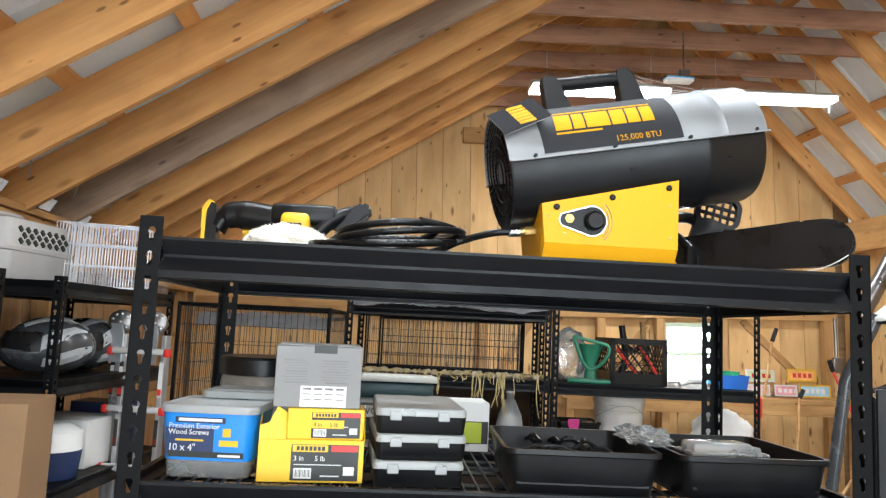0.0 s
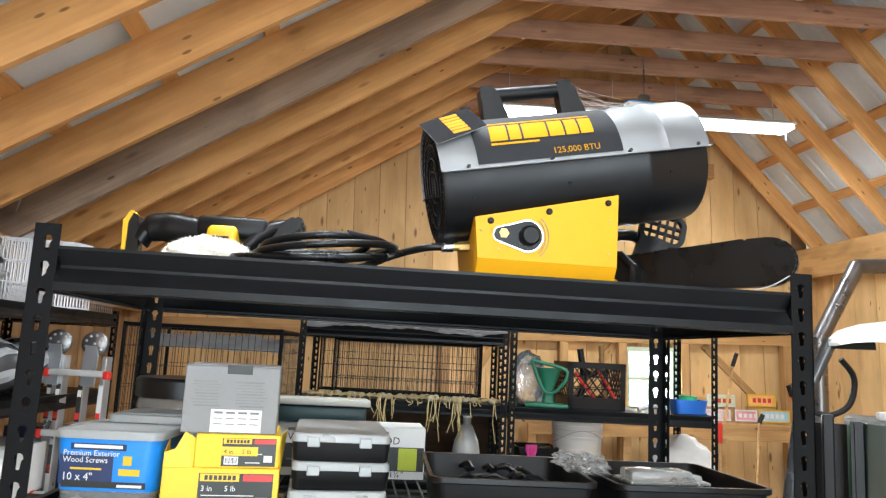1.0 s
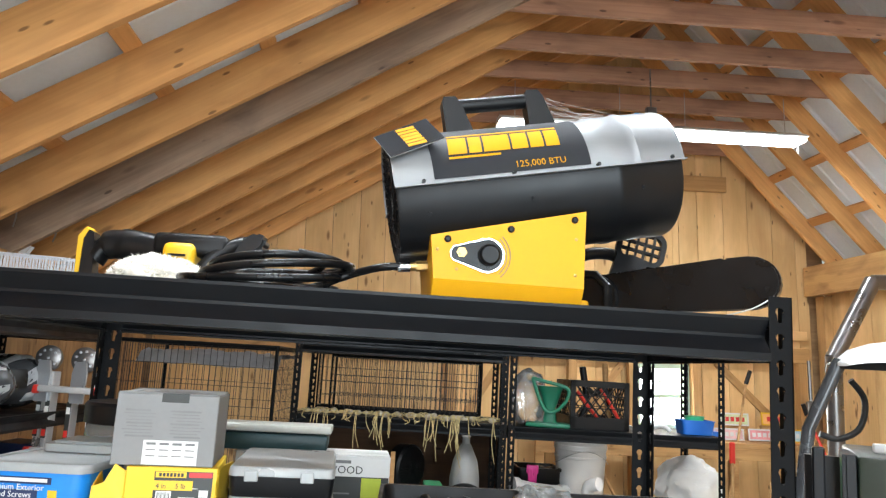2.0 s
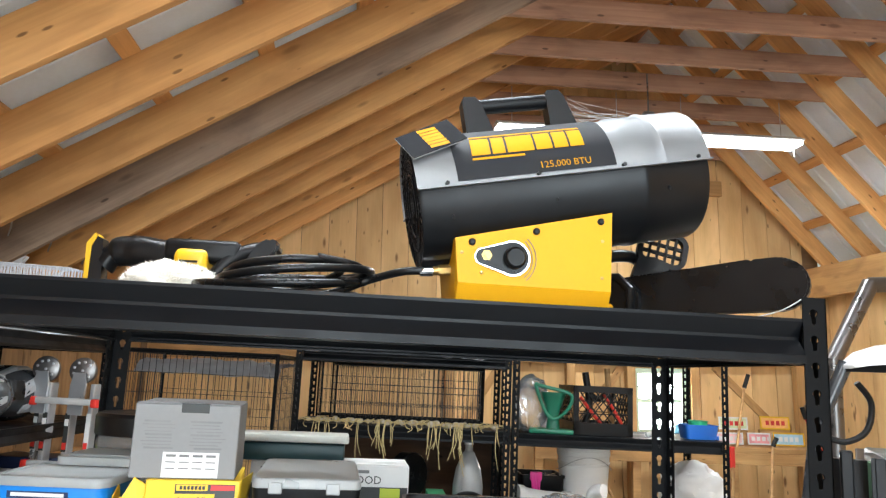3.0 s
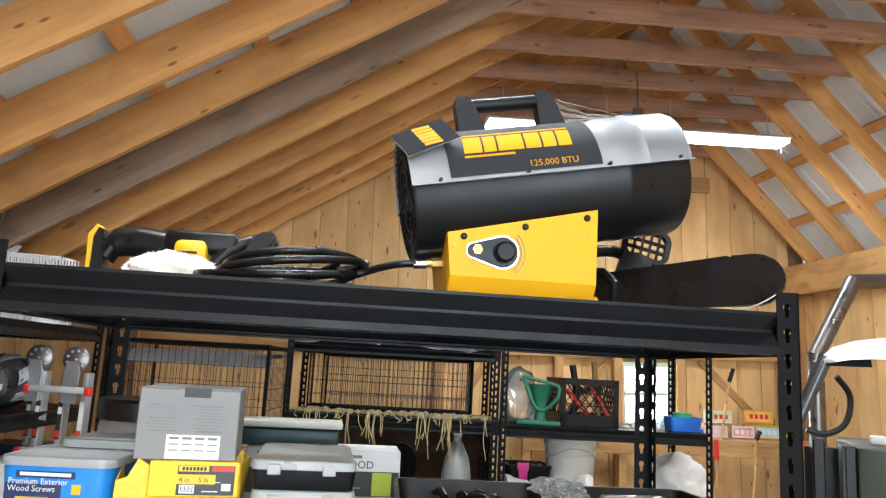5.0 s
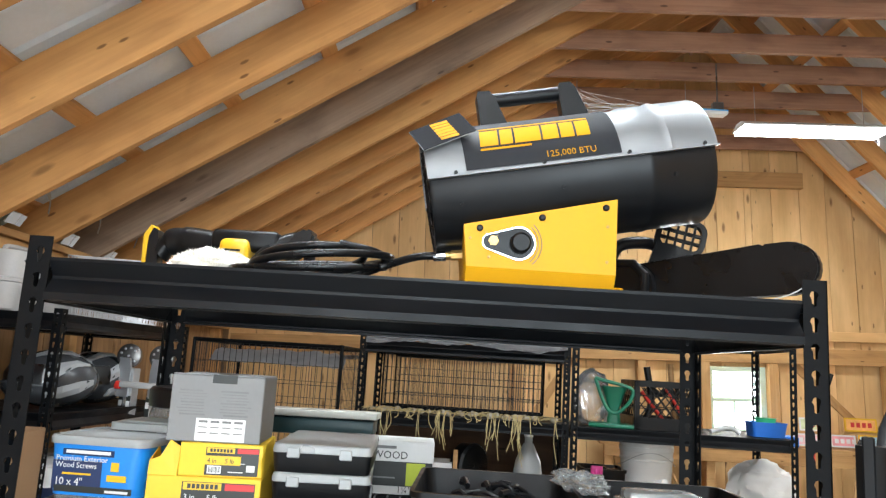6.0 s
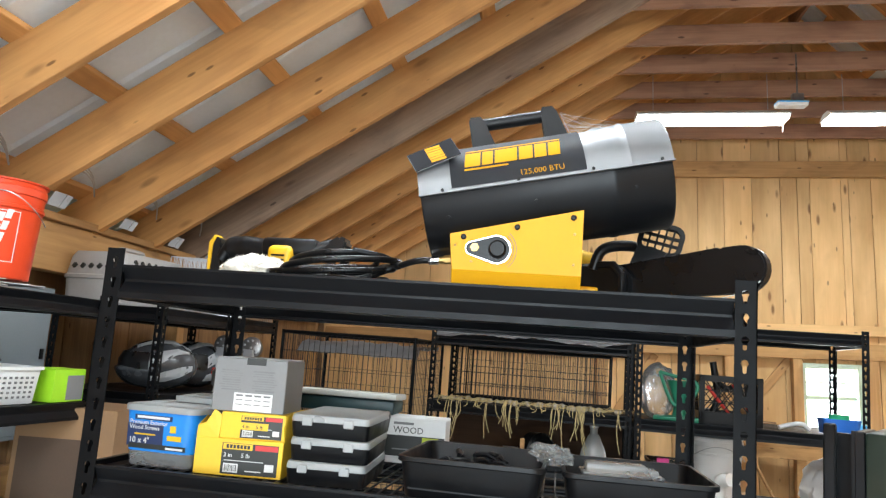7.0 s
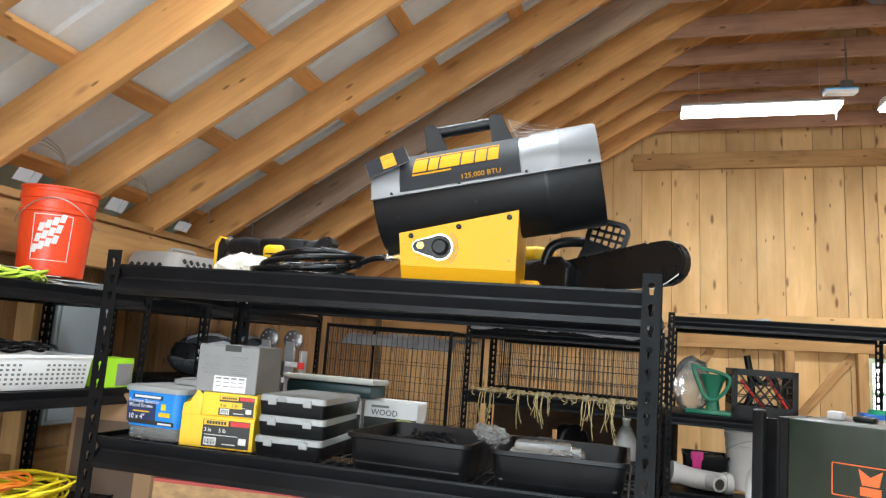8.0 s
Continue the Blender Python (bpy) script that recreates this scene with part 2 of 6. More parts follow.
PINK = mat("pink_plastic", (0.72, 0.04, 0.30), 0.45, 0, 0.1, 9, 0.03)
REDP = mat("red_plastic", (0.62, 0.03, 0.02), 0.4, 0, 0.1, 9, 0.03)
OSB = mat("strand_board", (0.40, 0.24, 0.11), 0.75, 0, 0.45, 25, 0.3, 60, stretch=(1, 1, 2.5))
HANDLEW = wood("tool_handle_wood", (0.50, 0.30, 0.13), (0.32, 0.17, 0.07))
PANEL = mat("grey_panel_enamel", (0.36, 0.42, 0.46), 0.4, 0.2, 0.08, 4, 0.03)
GLASS = mat("window_glass", (0.95, 0.97, 0.96), 0.03, 0, 0.0, 4, 0, trans=1.0)
WINTRIM = mat("pale_green_paint", (0.50, 0.58, 0.44), 0.5, 0, 0.08, 6, 0.05)
TUBE = mat("lamp_diffuser", (0.9, 0.9, 0.9), 0.5, 0, 0, 4, 0, emit=(0.88, 0.95, 1.0, 16.0))
LAMPBODY = mat("white_lamp_body", (0.72, 0.72, 0.70), 0.45, 0, 0.05, 6, 0.02)
OUTSIDE = mat("outdoor_glow", (0.7, 0.8, 0.7), 1, 0, 0.2, 0.8, 0, emit=(0.93, 1.0, 0.93, 2.4))
SCREW = mat("zinc_screws", (0.5, 0.42, 0.28), 0.4, 0.8, 0.3, 40, 0.1)
COBWEB = mat("cobweb", (0.75, 0.72, 0.68), 0.9, 0, 0.1, 20, 0)

# ---- mesh helpers ----
I4 = Matrix.Identity(4)


def box(bm, c, s, rot=None, bev=0.0, seg=1):
    m = Matrix.Translation(c) @ (rot if rot else I4) @ Matrix.Diagonal((*s, 1))
    vs = bmesh.ops.create_cube(bm, size=1.0, matrix=m)["verts"]
    if bev:
        es = list({e for v in vs for e in v.link_edges})
        bmesh.ops.bevel(bm, geom=es, offset=bev, segments=seg, affect="EDGES", profile=0.5)
    return bm


def ring(c, u, v, r, seg, ru=None):
    return [c + u * (math.cos(2 * math.pi * k / seg) * (ru or r)) + v * (math.sin(2 * math.pi * k / seg) * r) for k in range(seg)]


def loft(bm, rings, close=True, cap=True):
    vs = [[bm.verts.new(p) for p in r] for r in rings]
    n = len(vs[0])
    for a, b in zip(vs, vs[1:]):
        for k in range(n if close else n - 1):
            bm.faces.new((a[k], a[(k + 1) % n], b[(k + 1) % n], b[k]))
    if cap:
        bm.faces.new(list(reversed(vs[0])))
        bm.faces.new(vs[-1])
    return bm


def tube(bm, pts, r, seg=8, cap=True):
    pts = [Vector(p) for p in pts]
    rings, side = [], None
    for i, p in enumerate(pts):
        d = (pts[min(i + 1, len(pts) - 1)] - pts[max(i - 1, 0)]).normalized()
        if side is None:
            side = d.orthogonal().normalized()
        side = (side - d * side.dot(d)).normalized()
        rr = r[i] if isinstance(r, (list, tuple)) else r
        rings.append(ring(p, side, d.cross(side), rr, seg))
    return loft(bm, rings, cap=cap)


def lathe(bm, prof, c=(0, 0, 0), seg=24, cap=True):
    c = Vector(c)
    return loft(bm, [ring(c + Vector((0, 0, z)), Vector((1, 0, 0)), Vector((0, 1, 0)), r, seg) for r, z in prof], cap=cap)


def prism(bm, pts, d0, d1, m=None):
    """A polygon in local x and y, drawn out along local z from d0 to d1, then moved by m."""
    m = m or I4
    return loft(bm, [[m @ Vector((x, y, d)) for x, y in pts] for d in (d0, d1)])


def rounded(w, h, r, n=4):
    out = []
    for cx, cy, a in ((w / 2 - r, h / 2 - r, 0), (-w / 2 + r, h / 2 - r, 90), (-w / 2 + r, -h / 2 + r, 180), (w / 2 - r, -h / 2 + r, 270)):
        for k in range(n + 1):
            t = radians(a + 90 * k / n)
            out.append((cx + r * math.cos(t), cy + r * math.sin(t)))
    return out


def smooth_curve(pts, n=8):
    pts = [Vector(p) for p in pts]
    out = []
    for i in range(len(pts) - 1):
        p0, p1, p2, p3 = pts[max(i - 1, 0)], pts[i], pts[i + 1], pts[min(i + 2, len(pts) - 1)]
        for k in range(n):
            t = k / n
            out.append(0.5 * (2 * p1 + (p2 - p0) * t + (2 * p0 - 5 * p1 + 4 * p2 - p3) * t * t + (3 * p1 - p0 - 3 * p2 + p3) * t ** 3))
    return out + [pts[-1]]


def finish(name, bm, material, smooth=None):
    bmesh.ops.recalc_face_normals(bm, faces=bm.faces)
    me = bpy.data.meshes.new(name)
    bm.to_mesh(me)
    bm.free()
    me.materials.append(material)
    if smooth is not None:
        me.shade_smooth()
        me.set_sharp_from_angle(angle=radians(smooth))
    return me


def part(name, bm, material, parent, label="", smooth=35, m=None):
    ob = new(name, finish(name, bm, material, smooth) if isinstance(bm, bmesh.types.BMesh) else bm)
    ob.parent = parent
    if m is not None:
        ob.matrix_basis = m
    if label:
        ob["label"] = label
    return ob


PLACE = I4


def thing(name, m, label, category, group="", kind=""):
    ob = new(name)
    ob.empty_display_size = 0.1
    ob.matrix_basis = PLACE @ m
    return tagged(ob, label, category, group, kind)


def solid(name, bm, material, m, label, category, group="", kind="", smooth=35):
    ob = new(name, finish(name, bm, material, smooth))
    ob.matrix_basis = PLACE @ m
    return tagged(ob, label, category, group, kind)


def B():
    return bmesh.new()


def text_mesh(body, size, material, depth=0.0003):
    cu = bpy.data.curves.new("text", "FONT")
    cu.body, cu.size, cu.extrude, cu.resolution_u = body, size, depth, 2
    ob = bpy.data.objects.new("text", cu)
    me = bpy.data.meshes.new_from_object(ob)
    me.materials.clear()
    me.materials.append(material)
    bpy.data.objects.remove(ob)
    return me


def text_part(body, size, material, parent, m, label=""):
    ob = new("lettering", text_mesh(body, size, material))
    ob.parent, ob.matrix_basis = parent, m
    if label:
        ob["label"] = label
    return ob


FRONT = Matrix(((1, 0, 0, 0), (0, 0, -1, 0), (0, 1, 0, 0), (0, 0, 0, 1)))


def on_front(x, y, z, tilt=0.0):
    """A frame on a face that looks towards -y: x to the right, y up, z out of the face."""
    return Matrix.Translation((x, y, z)) @ Matrix.Rotation(radians(tilt), 4, "X") @ FRONT


def plate(bm, x, z, w, h, y, t=0.0008):
    """A thin printed field on a face that looks towards -y."""
    return box(bm, (x, y - t / 2, z), (w, t, h))


# ---- the building ----
XL, XR, YB, YF = -2.43, 4.50, -5.0, 7.65
SL, SR = 0.60, 1.07


def under_l(x):
    return 3.745 + SL * x


def under_r(x):
    return 7.785 - SR * x


RX = (7.785 - 3.745) / (SL + SR)
RZ = under_l(RX)
# the old barn stands a little askew to the shelving and leans slightly
BARN = Matrix.Translation((0.5, 5.2, 4.07)) @ Matrix.Rotation(radians(5), 4, "Z") @ Matrix.Rotation(radians(-1.9), 4, "Y") @ Matrix.Translation((-0.5, -5.2, -4.07))

bm = B()
box(bm, ((XL + XR) / 2, (YB + YF) / 2, -0.1), (XR - XL + 0.6, YF - YB + 0.6, 0.2))
solid("floor", bm, CONCRETE, Matrix.Translation((0.5, 5.2, 0)) @ Matrix.Rotation(radians(5), 4, "Z") @ Matrix.Translation((-0.5, -5.2, 0)), "grey worn concrete slab floor", "floor", kind="structure")
bm = B()
box(bm, (0, 0, -0.26), (400, 400, 0.1))
solid("ground", bm, mat("grass_ground", (0.06, 0.09, 0.03), 0.95, 0, 0.4, 0.6, 0.3, 20), I4, "mown green grass around the barn", "ground", kind="structure")


def beam(name, p0, p1, w, h, material, label, category, group, up=(0, 0, 1)):
    """A timber whose top edge's middle runs from p0 to p1; w across, h down."""
    p0, p1 = Vector(p0), Vector(p1)
    d = (p1 - p0)
    ln = d.length
    x = d.normalized()
    y = Vector(up).cross(x).normalized()
    z = x.cross(y)
    m = Matrix(((x.x, y.x, z.x, p0.x), (x.y, y.y, z.y, p0.y), (x.z, y.z, z.z, p0.z), (0, 0, 0, 1)))
    b = B()
    box(b, (ln / 2, 0, -h / 2), (ln, w, h), bev=0.003)
    return solid(name, b, material, m, label, category, group, "structure", smooth=None)


# rafters, ties, purlins
PLACE = BARN
RAFTY = [2.26 - 0.6 * k for k in range(12, 0, -1)] + [2.26, 2.87, 3.48, 4.04, 4.57, 5.14, 5.66, 6.225, 6.76, 7.40]
TIEZ = 4.07
for k, y in enumerate(RAFTY):
    old = abs(y - 4.57) < 0.05
    lx = XL - 0.32
    beam("rafter", (lx, y, under_l(lx) + 0.245), (RX, y, RZ + 0.245), 0.042, 0.212, OLDWOOD if old else RAFTER,
         "grey weathered rough-sawn rafter" if old else "orange-brown sawn timber rafter", "rafter", "roof rafters")
    rx = XR + 0.32
    beam("rafter", (RX, y, RZ + 0.25), (rx, y, under_r(rx) + 0.25), 0.042, 0.171, RAFTER,
         "orange-brown sawn timber rafter", "rafter", "roof rafters")
    x0, x1 = (TIEZ - 3.745) / SL - 0.12, (7.785 - TIEZ) / SR + 0.10
    beam("collar_tie", (x0, y + 0.041, TIEZ + 0.15), (x1, y + 0.041, TIEZ + 0.15), 0.038, 0.15, TIEWOOD,
         "red-brown plank collar tie between the rafters", "roof tie", "roof ties")
beam("ridge_board", (RX, YB, RZ + 0.2), (RX, YF, RZ + 0.2), 0.03, 0.2, TIEWOOD, "red-brown ridge board", "ridge board", "")
for x in (-2.49, -1.965, -1.44, -0.925, -0.405, 0.115, 0.635, 1.155, 1.675, 2.2):
    beam("purlin", (x, YB, under_l(x) + 0.246 + 0.04), (x, YF, under_l(x) + 0.246 + 0.04), 0.09, 0.04, RAFTER,
         "sawn timber purlin under the roof sheets", "purlin", "roof purlins", up=(-SL, 0, 1))
for k in range(6):
    x = 2.71 + 0.42 * k
    beam("purlin", (x, YB, under_r(x) + 0.251 + 0.04), (x, YF, under_r(x) + 0.251 + 0.04), 0.09, 0.04, RAFTER,
         "sawn timber purlin under the roof sheets", "purlin", "roof purlins", up=(SR, 0, 1))


def roof_sheet(name, x0, z0, x1, z1):
    b = B()
    prof = []
    y = YB - 0.3
    while y < YF + 0.4:
        for dy, dz in ((0, 0), (0.19, 0), (0.205, 0.018), (0.225, 0.018), (0.24, 0)):
            prof.append((y + dy, dz))
        y += 0.24
    rows = []
    for x, z in ((x0, z0), (x1, z1)):
        rows.append([b.verts.new((x, py, z + pz)) for py, pz in prof])
    for i in range(len(prof) - 1):
        b.faces.new((rows[0][i], rows[0][i + 1], rows[1][i + 1], rows[1][i]))
    return solid(name, b, ROOFMETAL, I4, "pale grey ribbed metal roof sheets", "roof", "", "structure", smooth=None)


roof_sheet("ceiling_left", XL - 0.5, under_l(XL - 0.5) + 0.296, RX, RZ + 0.296)
roof_sheet("ceiling_right", XR + 0.5, under_r(XR + 0.5) + 0.302, RX, RZ + 0.302)

# long walls: sheathing, studs, plates
LWT = under_l(XL) + 0.02
RWT = under_r(XR) - 0.06


def long_wall(name, x, sgn, top, material, label):
    b = B()
    box(b, (x + sgn * 0.17, (YB + YF) / 2, top / 2), (0.03, YF - YB, top))
    wall = solid(name, b, material, I4, label, "wall", "", "structure", smooth=None)
    n = int((YF - YB) / 0.305)
    bb = B()
    box(bb, (top / 2, 0, 0), (top, 0.298, 0.022), bev=0.002)
    me = finish("board", bb, material)
    for k in range(n):
        y = YB + 0.15 + 0.305 * k
        # boards stand upright: local x runs up the wall
        m = Matrix(((0, 0, sgn, x + sgn * 0.14), (0, 1, 0, y), (1, 0, 0, 0), (0, 0, 0, 1)))
        part("board", me, None, wall, m=m)
    return wall


long_wall("wall_west", XL, -1, LWT, WALLWOOD, "brown upright-board barn wall with open studs")
long_wall("wall_east", XR, 1, RWT, PINE, "honey-coloured upright-board barn wall")
beam("top_plate", (XL - 0.02, YB, LWT + 0.0), (XL - 0.02, YF, LWT + 0.0), 0.09, 0.24, TRIM, "light sawn timber wall beam under the rafters", "wall beam", "wall beams")
beam("plate_cap", (XL - 0.02, YB, LWT + 0.04), (XL - 0.02, YF, LWT + 0.04), 0.15, 0.038, TRIM, "flat pale timber cap on the wall beam", "wall beam", "wall beams")
beam("top_plate", (XR - 0.03, YB, RWT), (XR - 0.03, YF, RWT), 0.09, 0.32, TRIM, "light sawn timber wall beam under the rafters", "wall beam", "wall beams")
for y in (YF - 0.1, 4.6, 2.8, 1.3, 0.0, -2.0):
    beam("stud", (XL - 0.03, y, 0.0), (XL - 0.03, y, LWT - 0.242), 0.09, 0.12, TRIM, "sawn timber wall stud", "stud", "wall studs", up=(1, 0, 0))
    beam("stud", (XR + 0.03, y, 0.0), (XR + 0.03, y, RWT - 0.322), 0.14, 0.12, TRIM, "sawn timber wall post", "stud", "wall studs", up=(-1, 0, 0))
beam("girt", (XL - 0.08, YB, 1.15), (XL - 0.08, YF, 1.15), 0.05, 0.14, TRIM, "sawn timber wall rail", "wall rail", "wall rails")

# gable wall with its window
WX0, WX1, WZ0, WZ1 = 2.53, 3.03, 1.21, 1.78


def gable_top(x):
    return min(under_l(x), under_r(x)) + 0.285


bm = B()
pts = [(XL - 0.2, -0.1), (WX0, -0.1), (WX0, gable_top(WX0)), (RX, gable_top(RX)), (XL - 0.2, gable_top(XL - 0.2))]
GM = Matrix.Translation((0, YF + 0.1, 0)) @ FRONT
prism(bm, pts, 0, 0.03, GM)
prism(bm, [(WX1, -0.1), (XR + 0.2, -0.1), (XR + 0.2, gable_top(XR + 0.2)), (WX1, gable_top(WX1))], 0, 0.03, GM)
prism(bm, [(WX0, -0.1), (WX1, -0.1), (WX1, WZ0), (WX0, WZ0)], 0, 0.03, GM)
prism(bm, [(WX0, WZ1), (WX1, WZ1), (WX1, gable_top(WX1)), (WX0, gable_top(WX0))], 0, 0.03, GM)
gable = solid("wall_north", bm, WALLWOOD, I4, "honey-coloured knotty pine gable wall of upright boards", "wall", "", "structure", smooth=None)


def gable_board(x0, x1, z0, za, zb):
    """One upright board from z0 to a slanted top (za at x0, zb at x1)."""
    b = B()
    w = x1 - x0 - 0.006
    prism(b, [(0, -w / 2), (zb - z0, -w / 2), (za - z0, w / 2), (0, w / 2)], -0.011, 0.011)
    me = finish("board", b, PINE)
    # local x up, local y to -x of the room, local z towards the camera
    m = Matrix(((0, -1, 0, (x0 + x1) / 2), (0, 0, -1, YF + 0.052 + random.uniform(-0.003, 0.003)), (1, 0, 0, z0), (0, 0, 0, 1)))
    part("board", me, None, gable, m=m)


x = XL
while x < XR:
    w = random.choice((0.265, 0.28, 0.28, 0.29, 0.30))
    a, c = x, min(x + w, XR)
    za, zc = gable_top(a) - 0.01, gable_top(c) - 0.01
    if c > WX0 and a < WX1:
        if a < WX0 - 0.02:
            gable_board(a, WX0, 0.0, za, gable_top(WX0))
            a, za = WX0, gable_top(WX0)
        if c > WX1 + 0.02:
            gable_board(WX1, c, 0.0, gable_top(WX1), zc)
            c, zc = WX1, gable_top(WX1)
        gable_board(a, c, 0.0, WZ0, WZ0)
        gable_board(a, c, WZ1, za, zc)
    else:
        gable_board(a, c, 0.0, za, zc)
    x += w
G = YF + 0.04
beam("gable_tie", ((3.91 - 3.745) / SL + 0.05, G - 0.03, 3.89), ((7.785 - 3.91) / SR - 0.05, G - 0.03, 3.89), 0.06, 0.17, TRIM, "timber plank across the gable", "wall rail", "gable rails")
beam("gable_girt", (XL + 0.05, G - 0.045, 2.03), (XR - 0.08, G - 0.045, 2.03), 0.09, 0.16, TRIM, "light timber rail across the gable wall", "wall rail", "gable rails")
beam("gable_girt", (XL + 0.05, G - 0.03, 2.21), (XR - 0.08, G - 0.03, 2.21), 0.06, 0.10, PINE, "light timber rail across the gable wall", "wall rail", "gable rails")
for x in (0.55, 1.80, 2.44, 3.13, 4.30):
    beam("gable_stud", (x, G - 0.04, 0.0), (x, G - 0.04, 1.868), 0.09, 0.09, TRIM, "light timber stud of the gable wall", "stud", "gable studs", up=(0, 1, 0))
for (xa, za), (xb, zb) in (((3.40, 1.86), (4.24, 1.05)), ((1.86, 1.2), (2.40, 1.86)), ((1.1, 1.86), (0.6, 1.1))):
    beam("gable_brace", (xa, G - 0.02, za), (xb, G - 0.02, zb), 0.08, 0.04, TRIM, "diagonal timber brace on the gable wall", "brace", "gable braces", up=(0, -1, 0))

win = thing("window_1", Matrix.Translation(((WX0 + WX1) / 2, G, (WZ0 + WZ1) / 2)), "small four-light window in a pale green painted frame", "window", kind="structure")
ww, wh = WX1 - WX0, WZ1 - WZ0
for nm, c, s in (("window_frame", (-ww / 2 - 0.02, 0, 0), (0.06, 0.10, wh + 0.1)), ("window_frame", (ww / 2 + 0.02, 0, 0), (0.06, 0.10, wh + 0.1)),
                 ("window_frame", (0, 0, wh / 2 + 0.025), (ww - 0.02, 0.10, 0.05)), ("window_sill", (0, -0.02, -wh / 2 - 0.025), (ww - 0.02, 0.14, 0.05)),
                 ("meeting_rail", (0, 0.02, 0.0), (ww - 0.02, 0.04, 0.035)), ("glazing_bar", (0, 0.03, wh / 4 + 0.005), (ww - 0.02, 0.02, 0.018)), ("glazing_bar", (0, 0.03, -wh / 4), (0.018, 0.02, wh / 2 - 0.036))):
    b = B()
    box(b, c, s, bev=0.003)
    part(nm, b, WINTRIM, win)
for z in (wh / 4 + 0.01, -wh / 4 - 0.01):
    b = B()
    box(b, (0, 0.045, z), (ww - 0.02, 0.004, wh / 2 - 0.04))
    g = part("pane", b, GLASS, win)
    g.visible_shadow = False
b = B()
box(b, (3.2, YF + 3.0, 1.6), (9, 0.02, 5))
solid("backdrop", b, OUTSIDE, I4, "bright hazy daylight over green outdoors", "backdrop", kind="structure")

# the wall behind, with its wide open door
b = B()
for c, s in (((-1.9, YB - 0.05, 1.6), (1.6, 0.1, 3.2)), ((4.3, YB - 0.05, 1.6), (1.9, 0.1, 3.2)), ((1.2, YB - 0.05, 4.5), (8.2, 0.1, 2.6))):
    box(b, c, s)
solid("wall_south", b, PINE, I4, "pine boarded end wall with a wide open doorway", "wall", "", "structure", smooth=None)


# strip lamps under the ties: two real, the rest added out of view
def strip_lamp(x, y, z):
    o = thing("ceiling_light", Matrix.Translation((x, y, z)), "white batten strip light, lit, below roof ties; near ones added unseen", "ceiling light", "strip lights")
    b = B()
    prism(b, [(-0.125, 0.012), (0.125, 0.012), (0.125, 0.022), (0.05, 0.062), (-0.05, 0.062), (-0.125, 0.022)], -0.590, 0.590, Matrix.Rotation(radians(90), 4, "Z") @ Matrix.Rotation(radians(90), 4, "X"))
    part("housing", b, LAMPBODY, o)
    b = B()
    prism(b, rounded(0.20, 0.030, 0.012), -0.583, 0.583, Matrix.Translation((0, 0, -0.005)) @ Matrix.Rotation(radians(90), 4, "Y") @ Matrix.Rotation(radians(90), 4, "Z"))
    part("diffuser", b, TUBE, o, "glowing white diffuser")
    for sx in (-0.45, 0.45):
        b = B()
        tube(b, [(sx, 0, 0.07), (sx, 0.0, min(TIEZ + 0.05, under_l(x + sx) + 0.2) - z)], 0.003, 6)
        part("hanger", b, WIRE, o)
    b = B()
    tube(b, [(0.56, 0.0, -0.03), (0.56, 0.0, -0.10)], 0.003, 6)
    part("pull_cord", b, PAPER, o)
    return o


# three unseen lamps added over the left bay to brighten its rafters
for lx, ly in ((-0.5, 1.7), (-0.5, -0.3), (-0.5, -2.3)):
    strip_lamp(lx, ly, 3.30)
    area("tube_light", BARN @ Matrix.Translation((lx, ly, 3.255)), 1.16, 0.12, 33, (0.85, 0.945, 1.0))
# the first two are the real pair; four more are assumed, out of view
for lx, ly in ((1.28, 5.88), (2.76, 5.9), (1.28, 2.1), (2.76, 2.1), (1.28, -1.8), (2.76, -1.8)):
    strip_lamp(lx, ly, 3.735)
    area("tube_light", BARN @ Matrix.Translation((lx, ly, 3.69)), 1.16, 0.12, 31, (0.85, 0.945, 1.0))


# pale strips, glowing in place of eave daylight, and loose cables between the rafter feet
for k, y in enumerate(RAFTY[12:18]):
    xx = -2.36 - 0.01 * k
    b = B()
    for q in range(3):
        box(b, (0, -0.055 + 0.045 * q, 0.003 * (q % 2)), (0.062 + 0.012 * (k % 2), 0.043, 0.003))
    solid("eave_vent", b, EAVEGLOW, Matrix.Translation((xx, y + 0.27, under_l(xx) + 0.085)) @ Matrix.Rotation(-math.atan(SL) - 0.45, 4, "Y"), "pale ribbed strip between rafter feet, glowing in place of daylight", "eave vent", "eave vents", "structure", smooth=None)
    b = B()
    for q in range(3):
        tube(b, smooth_curve([(XL + 0.12, y + 0.03, 2.47 + 0.02 * q), (XL + 0.18, y + 0.17, 2.54 + 0.02 * q), (XL + 0.16, y + 0.34, 2.53 + 0.012 * q), (XL + 0.08, y + 0.49, 2.48)], 5), 0.004, 5)
    solid("wiring", b, GREYP, I4, "thin grey cables looped between the rafter feet", "cable", "eave cables", "structure", smooth=60)


# ---- steel shelving ----
PLACE = I4


